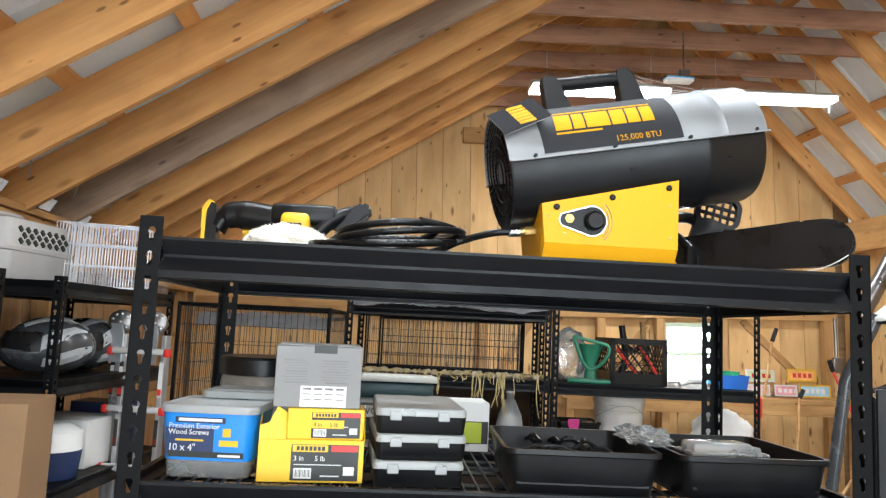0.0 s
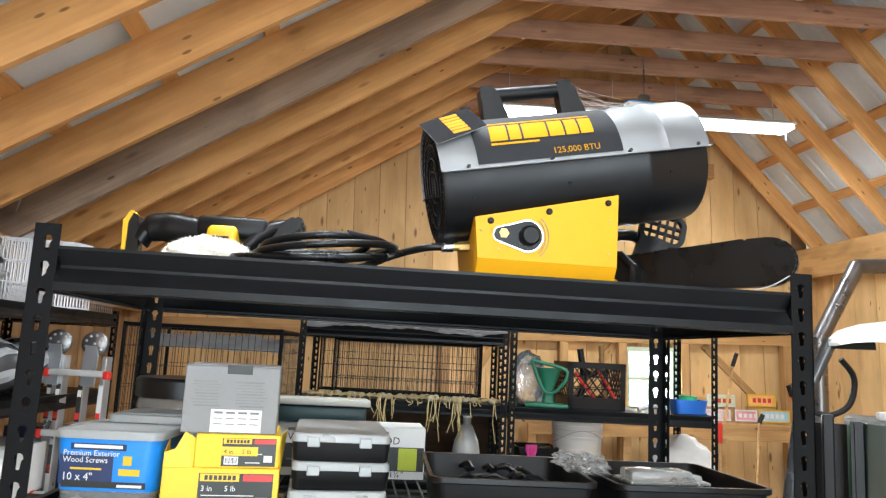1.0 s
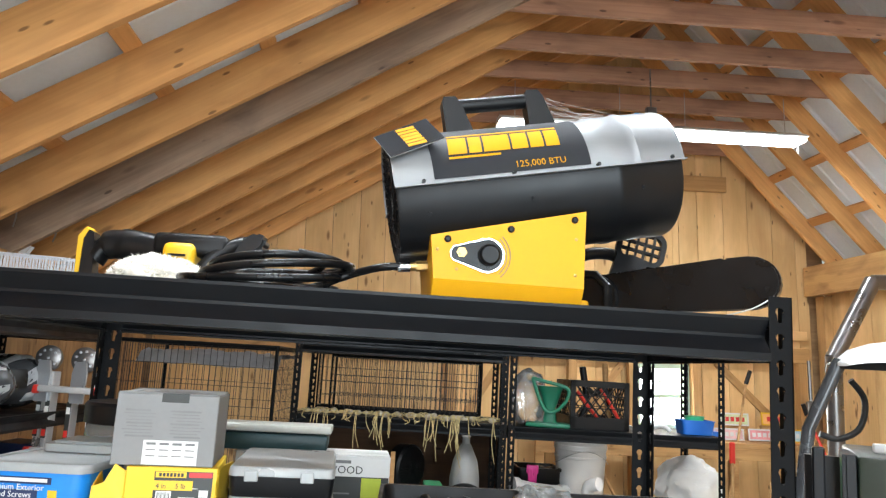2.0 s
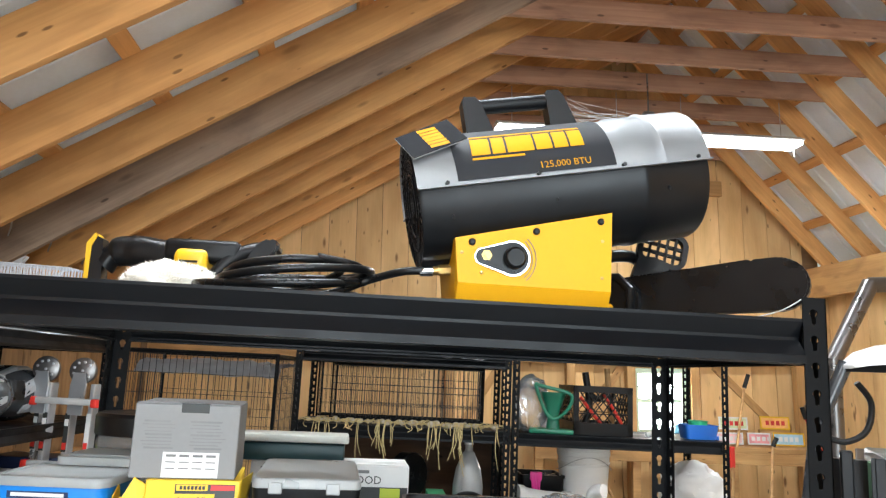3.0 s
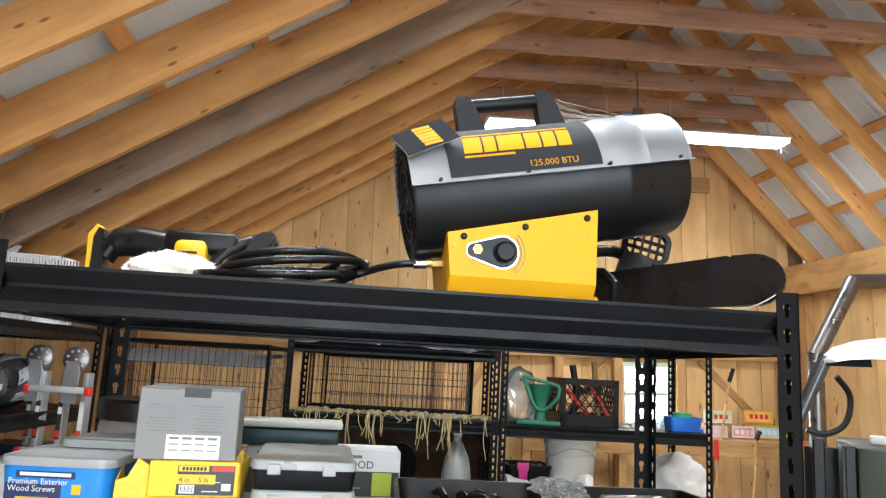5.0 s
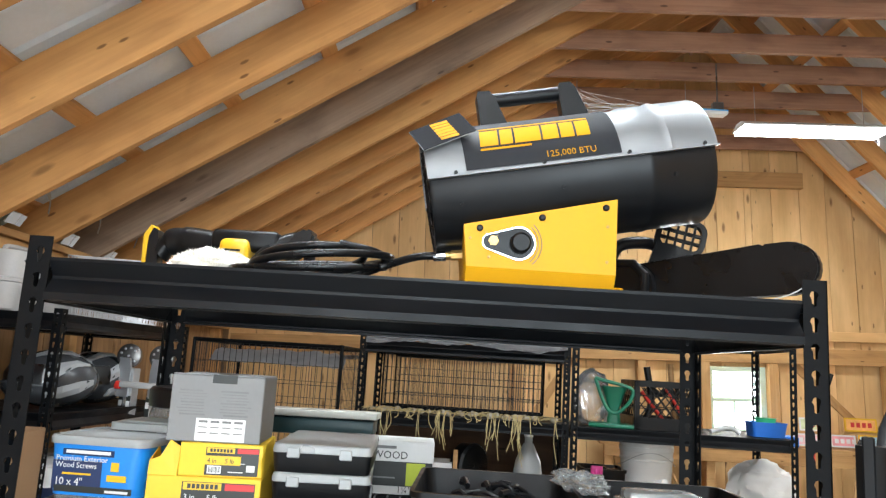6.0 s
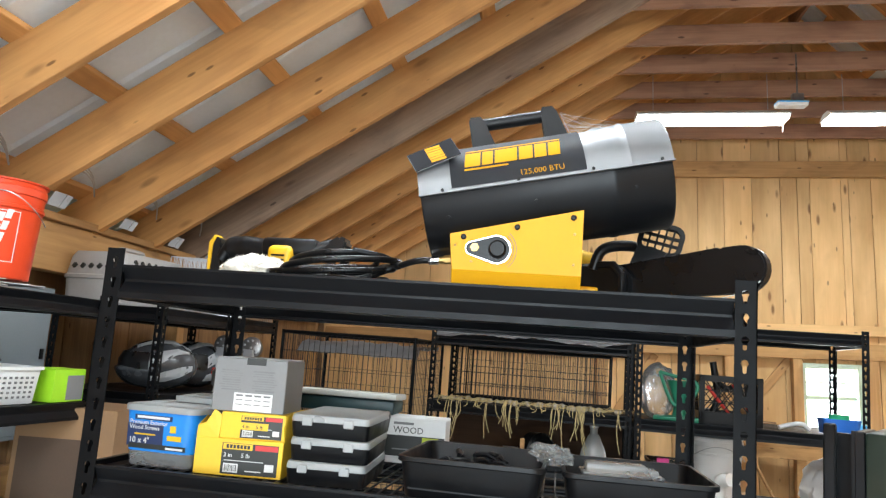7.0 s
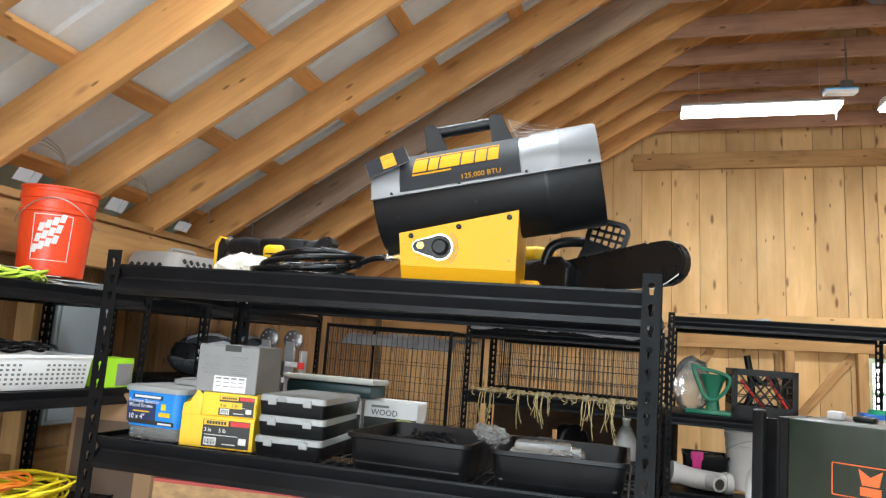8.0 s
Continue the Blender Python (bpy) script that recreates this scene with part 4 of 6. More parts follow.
part("body", b, YELLOWP, tool, "yellow motor housing")
b = B()
box(b, (0.245, 0.0, 0.099), (0.17, 0.084, 0.038), bev=0.012, seg=3)
part("top_cover", b, BLACKP, tool)
b = B()
for k in range(4):
    box(b, (0.2255, -0.0615, 0.048 + k * 0.010), (0.040, 0.004, 0.0035))
part("vent", b, BLACKP, tool)
b = B()
tube(b, [(0.085, 0, 0.060), (0.15, 0, 0.066)], 0.007, 8)
part("trigger", b, YELLOWP, tool, "yellow trigger")
b = B()
tube(b, smooth_curve([(0.27, -0.04, 0.05), (0.31, -0.03, 0.085), (0.36, -0.01, 0.106), (0.39, 0.02, 0.102), (0.39, 0.05, 0.05)], 6), 0.015, 12)
part("front_handle", b, BLACKP, tool)
b = B()
prism(b, [(0.305, 0.080), (0.365, 0.118), (0.392, 0.128), (0.416, 0.122), (0.414, 0.102), (0.36, 0.070)], -0.03, 0.03, FRONT)
bmesh.ops.bevel(b, geom=list(b.edges), offset=0.007, segments=2, affect="EDGES")
part("front_guard", b, BLACKP, tool)

# sheepskin pad in front of it
random.seed(3)
b = B()
bmesh.ops.create_icosphere(b, subdivisions=5, radius=1.0)
for v in b.verts:
    p = v.co.copy()
    r = 1 + 0.20 * noise.noise(p * 2.2) + 0.10 * noise.noise(p * 6) + 0.05 * noise.noise(p * 17)
    v.co = Vector((p.x * 0.088, p.y * 0.060, p.z * 0.044)) * r
    if v.co.z < -0.030:
        v.co.z = -0.030
wool = solid("sheepskin_pad", b, WOOL, pose(-0.320, 1.545, DECK1 + 0.030, 0, 0, 5), "fluffy cream sheepskin pad on the top shelf", "sheepskin", smooth=80)
fib = B()
random.seed(8)
for k in range(2600):
    u = Vector((random.gauss(0, 1), random.gauss(0, 1), abs(random.gauss(0, 1)) * 0.9)).normalized()
    p = Vector((u.x * 0.087, u.y * 0.059, u.z * 0.045))
    q = p + u * random.uniform(0.002, 0.006) + Vector((random.uniform(-1, 1), random.uniform(-1, 1), random.uniform(-1, 1))) * 0.004
    s = u.orthogonal().normalized() * 0.0013
    f = [fib.verts.new(c) for c in (p + s, p - s, q)]
    fib.faces.new(f)
fo = part("tuft", fib, WOOL, wool, "loose wool fibres", smooth=None)
fo["kind"] = "stuff"


# ---- things on the second shelf ----
def carton(name, m, w, d, h, material, label, category, group="", top=None):
    """A closed carton: origin under the middle of its front edge, front towards -y."""
    o = thing(name, m, label, category, group)
    b = B()
    box(b, (0, d / 2, h / 2), (w, d, h), bev=0.0015)
    part("carton", b, material, o)
    b = B()
    box(b, (0, d / 2 - d * 0.25, h + 0.0006), (w - 0.003, d * 0.49, 0.0012), rot=Matrix.Rotation(radians(-1.2), 4, "X"))
    part("flap", b, top or material, o)
    b = B()
    box(b, (0, d / 2 + d * 0.25, h + 0.0010), (w - 0.003, d * 0.49, 0.0012), rot=Matrix.Rotation(radians(1.6), 4, "X"))
    part("flap", b, top or material, o)
    return o


def field(o, name, x, z, w, h, material, y=0.0, label="", t=0.0007):
    b = B()
    plate(b, x, z, w, h, y, t)
    return part(name, b, material, o, label)


def bars(o, rows, material, y=0.0, t=0.0006, label="printed lines"):
    b = B()
    for x, z, w, h in rows:
        plate(b, x, z, w, h, y, t)
    return part("print_block", b, material, o, label)


# blue screw tub
tub = thing("screw_tub", pose(-0.385, 1.322, DECK2, 0, 0, 1) @ Matrix.Diagonal((0.95, 0.95, 1.0, 1)), "square clear screw tub with a blue printed wrap and white lid", "screw tub")


def tub_ring(w, d, z, r):
    return [(x, y + 0.085, z) for x, y in rounded(w, d, r, 5)]


b = B()
loft(b, [tub_ring(0.146, 0.146, 0.0, 0.02), tub_ring(0.152, 0.152, 0.004, 0.022), tub_ring(0.170, 0.170, 0.112, 0.022), tub_ring(0.166, 0.166, 0.112, 0.02), tub_ring(0.148, 0.148, 0.006, 0.02)])
part("tub", b, CLEAR, tub, "cloudy clear plastic tub")
b = B()
loft(b, [tub_ring(0.1588, 0.1588, 0.030, 0.023), tub_ring(0.1712, 0.1712, 0.110, 0.023), tub_ring(0.1700, 0.1700, 0.110, 0.022), tub_ring(0.1574, 0.1574, 0.030, 0.022)], cap=False)
part("wrap", b, BLUE, tub, "bright blue printed wrap")
b = B()
loft(b, [tub_ring(0.178, 0.178, 0.110, 0.024), tub_ring(0.180, 0.180, 0.119, 0.025), tub_ring(0.176, 0.176, 0.123, 0.024), tub_ring(0.160, 0.160, 0.124, 0.02), tub_ring(0.158, 0.158, 0.121, 0.02)])
part("lid", b, LIDCLEAR, tub, "milky white lid")


def tubf(x, z, w, h, material, name="print_field", t=0.0008):
    b2 = B()
    box(b2, (0, 0, 0), (w, t, h))
    part(name, b2, material, tub, m=Matrix.Translation((x, 0.085 - 0.0799 - 0.0785 * (z - 0.034) - t * 0.9, z)) @ Matrix.Rotation(radians(4.5), 4, "X"))


tubf(-0.030, 0.062, 0.086, 0.046, NAVY)
tubf(0.0, 0.040, 0.136, 0.010, DARKPRINT)
tubf(-0.012, 0.098, 0.090, 0.010, NAVY)
tubf(-0.012, 0.0985, 0.078, 0.005, PAPER, "maker_mark", 0.0014)
tubf(0.042, 0.039, 0.040, 0.004, PAPER, "maker_mark", 0.0014)
tubf(0.040, 0.060, 0.034, 0.010, YELLOWP)
tubf(0.036, 0.078, 0.014, 0.014, YELLOWP)
tubf(-0.030, 0.064, 0.050, 0.003, YELLOWP, "print_field", 0.0014)


def tubtext(body, size, x, z):
    text_part(body, size, PAPER, tub, Matrix.Translation((x, 0.085 - 0.0799 - 0.0785 * (z - 0.034) - 0.0018, z)) @ Matrix.Rotation(radians(4.5), 4, "X") @ FRONT)


tubtext("Premium Exterior", 0.0125, -0.068, 0.084)
tubtext("Wood Screws", 0.0125, -0.068, 0.0735)
tubtext("10 x 4\"", 0.017, -0.068, 0.046)
b = B()
for k in range(5):
    plate(b, 0.0, 0.046 + 0.011 * k, 0.05, 0.002, 0.0)
part("print_block", b, CYAN, tub, m=Matrix.Translation((0.0845, 0.085, -0.004)) @ Matrix.Rotation(radians(90), 4, "Z") @ Matrix.Rotation(radians(4.5), 4, "X"))
b = B()
random.seed(4)
for k in range(70):
    x, y, z = random.uniform(-0.066, 0.066), random.uniform(0.02, 0.15), random.uniform(0.006, 0.03)
    a = random.uniform(0, 6.28)
    tube(b, [(x, y, z), (max(-0.07, min(0.07, x + 0.05 * math.cos(a))), max(0.016, min(0.152, y + 0.05 * math.sin(a))), max(0.005, z + random.uniform(-0.01, 0.01)))], 0.0022, 5)
sc = part("screws", b, SCREW, tub, "loose zinc wood screws")
sc["kind"] = "stuff"

# yellow screw boxes
YB_ = pose(-0.206, 1.335, DECK2, 0, 0, 9)


def screw_box(m, w, d, h, label):
    o = thing("screw_box", m, label, "screw box", "yellow screw boxes")
    b = B()
    box(b, (0, d / 2, h / 2), (w, d, h), bev=0.0012)
    part("carton", b, YELLOWC, o)
    lw, lx = w * 0.64, w * 0.13
    field(o, "label_field", lx, h * 0.47, lw, h * 0.84, DARKPRINT, label="dark printed label")
    field(o, "red_field", lx + lw * 0.29, h * 0.80, lw * 0.40, h * 0.14, REDPRINT, -0.0007)
    field(o, "yellow_field", lx - lw * 0.22, h * 0.80, lw * 0.52, h * 0.16, YELLOWC, -0.0007)
    field(o, "barcode_field", lx - lw * 0.32, h * 0.22, lw * 0.26, h * 0.24, PAPER, -0.0007)
    bars(o, [(lx - lw * 0.42 + k * lw * 0.022, h * 0.22, lw * (0.006 if k % 3 else 0.013), h * 0.17) for k in range(10)], DARKPRINT, -0.0014, label="bar code")
    bars(o, [(lx - lw * 0.10, h * 0.42, lw * 0.70, h * 0.02), (lx + lw * 0.08, h * 0.16, lw * 0.28, h * 0.03), (lx + lw * 0.36, h * 0.28, lw * 0.16, h * 0.2)], PAPER, -0.0007)
    bars(o, [(lx - lw * 0.40 + k * lw * 0.062, h * 0.80, lw * 0.045, h * 0.10) for k in range(7)], DARKPRINT, -0.0014, label="dark maker's mark reduced to bars")
    return o


sb1 = screw_box(YB_, 0.180, 0.17, 0.072, "yellow cardboard box of deck screws with a dark label")
text_part("3 in", 0.012, PAPER, sb1, on_front(-0.030, -0.0016, 0.037))
text_part("5 lb", 0.012, PAPER, sb1, on_front(0.006, -0.0016, 0.037))
sb2 = screw_box(YB_ @ pose(0.022, 0.006, 0.072, 0, 0, 2), 0.132, 0.16, 0.052, "opened yellow cardboard box of deck screws, its flaps torn")
field(sb2, "yellow_field", 0.003, 0.026, 0.056, 0.014, YELLOWC, -0.0007)
text_part("4 in", 0.010, DARKPRINT, sb2, on_front(-0.022, -0.0018, 0.022))
text_part("5 lb", 0.010, DARKPRINT, sb2, on_front(0.006, -0.0018, 0.022))
for pts in ([(-0.090, 0.0, 0.072), (-0.045, 0.0, 0.072), (-0.046, 0.012, 0.116), (-0.062, 0.010, 0.126), (-0.074, 0.004, 0.100), (-0.090, 0.004, 0.094)],
            [(-0.090, 0.0, 0.072), (-0.090, 0.16, 0.072), (-0.094, 0.16, 0.108), (-0.092, 0.06, 0.112), (-0.090, 0.004, 0.094)],
            [(0.090, 0.0, 0.072), (0.090, 0.16, 0.072), (0.096, 0.15, 0.118), (0.088, 0.02, 0.124), (0.086, 0.002, 0.100)]):
    b = B()
    vs = [[b.verts.new(Vector(p) + Vector((dx, dy, 0))) for p in pts] for dx, dy in ((0, 0), (0.0012, 0.0012))]
    b.faces.new(vs[0])
    b.faces.new(list(reversed(vs[1])))
    for i in range(len(pts)):
        j = (i + 1) % len(pts)
        b.faces.new((vs[0][j], vs[0][i], vs[1][i], vs[1][j]))
    part("torn_flap", b, YELLOWC, sb1, "torn yellow card flap", smooth=None)

# grey carton on top of them
gb = carton("grey_carton", pose(-0.204, 1.347, DECK2 + 0.1245, 0, 0, 9), 0.150, 0.135, 0.107, GREYC, "grey printed cardboard carton with a white label on the screw boxes", "carton", top=GREYC2)
field(gb, "label_field", 0.010, 0.020, 0.080, 0.036, PAPER, label="white printed label")
random.seed(6)
rows = []
for col in (-0.036, 0.034):
    for k in range(9):
        rows.append((col - random.uniform(0, 0.008), 0.082 - k * 0.0048, 0.05 - random.uniform(0, 0.016), 0.0014 if k % 4 else 0.0028))
bars(gb, rows, GREYPRINT)
bars(gb, [(0.010 + (k % 4 - 1.5) * 0.019, 0.033 - (k // 4) * 0.009, 0.014, 0.0035 if k < 4 else 0.0016) for k in range(12)], GREYPRINT, -0.0007)
field(gb, "hand_slot", 0.010, 0.102, 0.040, 0.014, DARKPRINT, label="dark cut-out hand slot")

# jar, clear boxes, long case, carton behind
jar = thing("jar", pose(-0.385, 1.700, DECK2) @ Matrix.Diagonal((1, 1, 1.16, 1)), "clear plastic jar with a wide black screw lid", "jar")
b = B()
lathe(b, [(0.088, 0.0), (0.094, 0.006), (0.094, 0.12), (0.088, 0.135), (0.085, 0.135), (0.091, 0.12), (0.091, 0.008), (0.05, 0.006)], seg=32)
part("body", b, CLEAR, jar)
b = B()
lathe(b, [(0.098, 0.133), (0.099, 0.162), (0.094, 0.167), (0.02, 0.167)], seg=40)
part("lid", b, BLACKP, jar, "black ribbed lid")
b = B()
lathe(b, [(0.086, 0.01), (0.088, 0.06), (0.06, 0.075), (0.01, 0.07)], seg=20)
part("contents", b, mat("mixed_hardware", (0.20, 0.17, 0.14), 0.5, 0.4, 0.7, 60, 0.8, 90), jar, "mixed small hardware")

for (x, y, yaw, w, d, h, lab) in ((-0.345, 1.515, 3, 0.20, 0.12, 0.135, "cloudy clear plastic storage box with a lid"),):
    o = thing("storage_box", pose(x, y, DECK2, 0, 0, yaw), lab, "storage box")
    b = B()
    prism(b, rounded(w - 0.012, d - 0.012, 0.015), 0, h - 0.012)
    part("body", b, CLEAR, o)
    b = B()
    prism(b, rounded(w, d, 0.018), h - 0.012, h)
    box(b, (0, 0, h + 0.002), (w - 0.03, d - 0.03, 0.004), bev=0.0015)
    part("lid", b, LIDCLEAR, o, "milky clear lid")


def organiser(m):
    o = thing("parts_organiser", m, "flat black parts organiser with a milky clear snap lid", "organiser", "stacked parts organisers")
    w, d = 0.158, 0.245
    b = B()
    loft(b, [[(x * s, y * s + d / 2, z) for x, y in rounded(w, d, 0.012, 4)] for s, z in ((0.95, 0), (0.965, 0.002), (1.0, 0.030), (0.985, 0.031))])
    part("tray", b, BLACKP, o, "black moulded tray")
    b = B()
    loft(b, [[(x * s, y * s + d / 2, z) for x, y in rounded(w, d, 0.012, 4)] for s, z in ((1.0, 0.0305), (1.005, 0.034), (0.985, 0.0425), (0.955, 0.0445), (0.93, 0.0435))])
    part("lid", b, LIDCLEAR, o, "milky clear lid")
    for x in (-0.045, 0.038):
        b = B()
        box(b, (x, -0.001, 0.031), (0.020, 0.005, 0.016), bev=0.0015)
        part("latch", b, LIDCLEAR, o)
    return o


org = organiser(P(0.484, 0.058, DECK2, 4))
for k, (dx, dy, a) in enumerate(((0.003, 0.004, 5), (0.001, 0.001, 3))):
    copy_thing(org, P(0.484 + dx, 0.058 + dy, DECK2 + 0.0447 * (k + 1), a))

wb = carton("screw_carton", pose(0.050, 1.735, DECK2, 0, 0, 6), 0.150, 0.10, 0.108, PAPER, "white, black and green carton of wood screws", "carton", "white screw cartons")
field(wb, "dark_field", 0.0, 0.042, 0.146, 0.050, DARKPRINT)
field(wb, "green_field", 0.038, 0.042, 0.040, 0.046, mat("lime_print", (0.42, 0.50, 0.03), 0.5, 0, 0.1, 9, 0), -0.0007)
text_part("WOOD", 0.022, DARKPRINT, wb, on_front(-0.055, -0.0012, 0.073))
text_part("1¼\"", 0.018, DARKPRINT, wb, on_front(0.000, -0.0012, 0.004))
field(wb, "print_bar", -0.03, 0.096, 0.05, 0.006, GREYPRINT, -0.0007)
field(wb, "print_bar", -0.03, 0.034, 0.05, 0.003, GREYPRINT, -0.0007)
copy_thing(wb, pose(-0.115, 1.735, DECK2, 0, 0, 6))
tc = thing("tool_case", pose(-0.108, 1.715, DECK2 + 0.1125, 0, 0, 6), "long dark teal plastic case with a dusty grey lid", "case")
b = B()
box(b, (-0.022, 0.06, 0.017), (0.250, 0.13, 0.034), bev=0.006, seg=2)
part("body", b, TEAL, tc)
b = B()
box(b, (-0.022, 0.055, 0.042), (0.264, 0.15, 0.015), rot=Matrix.Rotation(radians(-2), 4, "X"), bev=0.004, seg=2)
part("lid", b, DUSTY, tc, "dusty pale grey lid")

# planting trays
def tray(m, w, d, h, label):
    o = thing("planting_tray", m, label, "tray", "black planting trays")

    def rr(s, z, e=0.0):
        return [(x * s + (e if x > 0 else -e), y * s + (e if y > 0 else -e) + d / 2, z) for x, y in rounded(w, d, 0.022, 4)]
    b = B()
    loft(b, [rr(0.90, 0.0), rr(0.91, 0.003), rr(0.975, h - 0.010), rr(0.975, h - 0.010, 0.004), rr(1.0, h - 0.008, 0.002), rr(1.0, h, 0.002), rr(0.965, h), rr(0.955, h - 0.006), rr(0.895, 0.006), rr(0.88, 0.004)])
    part("shell", b, BLACKP, o)
    b = B()
    for k in range(3):
        box(b, (0, 0.012 + 0.001 * k, 0.018 + 0.014 * k), (w * 0.84, 0.002, 0.004))
    part("rib", b, BLACKP, o)
    return o


t1 = tray(P(0.765, 0.030, DECK2, -2), 0.272, 0.300, 0.076, "black plastic planting tray holding loose hardware")
t2 = tray(P(1.074, 0.035, DECK2, 1), 0.272, 0.290, 0.074, "black plastic planting tray holding a clear blister pack")
b = B()
random.seed(9)
for k in range(26):
    c = Vector((random.uniform(-0.09, 0.09), random.uniform(0.06, 0.24), 0.035 + random.uniform(0, 0.022)))
    q = c + Vector((random.uniform(-0.05, 0.05), random.uniform(-0.05, 0.05), random.uniform(-0.004, 0.012)))
    tube(b, [c, (c + q) / 2 + Vector((0, 0, 0.006)), q], 0.005, 6)
o = solid("loose_fittings", b, BLACKM, P(0.765, 0.030, DECK2 + 0.01, -2), "heap of dark loose metal fittings in a tray", "fittings", kind="stuff")
b = B()
box(b, (0, 0, 0.004), (0.150, 0.075, 0.006), bev=0.002)
box(b, (-0.01, 0.0, 0.014), (0.115, 0.055, 0.018), bev=0.006, seg=2)
box(b, (0.055, 0.0, 0.010), (0.025, 0.045, 0.012), bev=0.004, seg=2)
solid("blister_pack", b, CLEAR, P(1.045, 0.120, DECK2 + 0.066, 4), "clear plastic blister pack lying across the tray", "packaging")
b = B()
bmesh.ops.create_icosphere(b, subdivisions=4, radius=1.0)
for v in b.verts:
    p = v.co.copy()
    v.co = Vector((p.x * 0.055, p.y * 0.028, p.z * 0.018)) * (1 + 0.45 * noise.noise(p * 3.1) + 0.2 * noise.noise(p * 8))
    v.co.z = max(v.co.z, -0.024)
solid("plastic_bag", b, CLEAR, P(0.915, 0.17, DECK2 + 0.088, -50), "crumpled clear plastic bag on the tray edge", "plastic bag", smooth=25)

# board standing on the shelf below
b = B()
box(b, (0, 0, 0.16), (0.52, 0.012, 0.32))
ob = solid("strand_board", b, OSB, P(0.34, 0.20, 1.0, 6), "offcut of strand board with a red painted edge", "board")
b = B()
box(b, (0, 0, 0.324), (0.52, 0.014, 0.008))
part("painted_edge", b, mat("red_paint", (0.42, 0.06, 0.05), 0.6, 0, 0.2, 20, 0.1), ob, "dull red painted edge")
for k, (x, w, h, mt, lb) in enumerate(((0.62, 0.10, 0.24, PAPER, "white"), (0.73, 0.09, 0.26, BLACKP, "black"), (0.84, 0.11, 0.23, GREYC, "grey"), (0.98, 0.12, 0.25, PAPER, "white"), (1.11, 0.10, 0.2, NAVY, "navy"))):
    carton("small_box", P(x, 0.16, 1.0, 3), w, 0.2, h, mt, "small " + lb + " carton on the lower shelf", "carton", "cartons on the lower shelf")

# ---- other shelving units ----
LV = (0.12, 0.56, 0.98, 1.425, 1.83)
shelving("shelving_unit", pose(-1.55, 3.00, 0, 0, 0, 90), 1.22, 0.61, LV, "black slotted-post steel shelving unit along the wall with pet crates", (), 1.85)
shelving("shelving_unit", pose(-1.53, 1.36, 0, 0, 0, 90), 1.22, 0.61, (0.12, 0.56, 0.96, 1.415, 1.825), "black steel shelving unit along the wall with cords and bucket", (), 1.845)
shelving("shelving_unit", pose(-0.56, 4.29, 0), 1.20, 0.61, (0.12, 0.56, 0.975, 1.44, 1.845), "black steel shelving unit with drying garlic and wire crates", (), 1.875)
shelving("shelving_unit", pose(0.655, 4.34, 0), 1.22, 0.62, (0.12, 0.56, 0.99, 1.43, 1.98), "black steel shelving unit with a milk crate and sprayer", (), 2.0)

# ---- along the west wall ----
PLACE = Matrix.Translation((0.13, -0.29, 0.03))
car = thing("pet_carrier", pose(-2.10, 3.56, 1.80, 0, 0, 86), "grey plastic pet carrier with a pierced vent panel", "pet carrier")
b = B()
loft(b, [[(x * s, y * s, z) for x, y in rounded(0.52, 0.36, 0.06, 5)] for s, z in ((0.93, 0.0), (0.97, 0.01), (1.0, 0.12), (1.03, 0.125), (1.03, 0.14), (1.0, 0.145), (0.95, 0.23), (0.88, 0.262), (0.6, 0.27))])
part("shell", b, GREYP, car)
b = B()
box(b, (0, 0, 0), (0.024, 0.012, 0.016), rot=Matrix.Rotation(radians(45), 4, "Y"))
vent = finish("vent_hole", b, DARKPRINT)
for i in range(7):
    for j in range(3):
        for face in (-1, 1):
            part("vent_hole", vent, None, car, m=Matrix.Translation((-0.16 + i * 0.05 + (0.025 if j % 2 else 0), face * (0.180 - 0.0025 * j), 0.165 + j * 0.026)))
for i in range(5):
    part("vent_hole", vent, None, car, m=Matrix.Translation((-0.262, -0.10 + i * 0.05, 0.185)) @ Matrix.Rotation(radians(90), 4, "Z"))
b = B()
tube(b, smooth_curve([(-0.09, 0, 0.265), (-0.08, 0, 0.295), (0.08, 0, 0.295), (0.09, 0, 0.265)], 5), 0.011, 8)
part("handle", b, GREYP, car)


def wire_panel(b, w, h, nx, nz, r, y=0.0):
    for i in range(nx + 1):
        tube(b, [(-w / 2 + w * i / nx, y, 0), (-w / 2 + w * i / nx, y, h)], r, 4)
    for k in range(nz + 1):
        tube(b, [(-w / 2, y, h * k / nz), (w / 2, y, h * k / nz)], r, 4)


fc = thing("folded_crate", pose(-1.80, 3.80, 1.80, 0, 0, 18), "folded galvanised wire pet crates standing on edge", "wire crate", "wire crates")
for k in range(6):
    b = B()
    wire_panel(b, 0.36, 0.30, 14, 3, 0.0024, 0.0)
    part("panel", b, WIRE, fc, m=Matrix.Translation((0.01 * k, -0.05 + 0.028 * k, 0)) @ Matrix.Rotation(radians(random.uniform(-3, 3)), 4, "X"))["kind"] = "stuff"
wt = thing("wire_tray", pose(-1.72, 3.98, 1.80, 0, 0, 88), "low galvanised wire rack lying on the shelf edge", "wire rack", "wire crates")
b = B()
wire_panel(b, 0.95, 0.075, 40, 3, 0.0015)
part("panel", b, WIRE, wt)["kind"] = "stuff"
b = B()
wire_panel(b, 0.95, 0.075, 40, 3, 0.0015)
part("panel", b, WIRE, wt, m=Matrix.Translation((0, 0.25, 0)))["kind"] = "stuff"

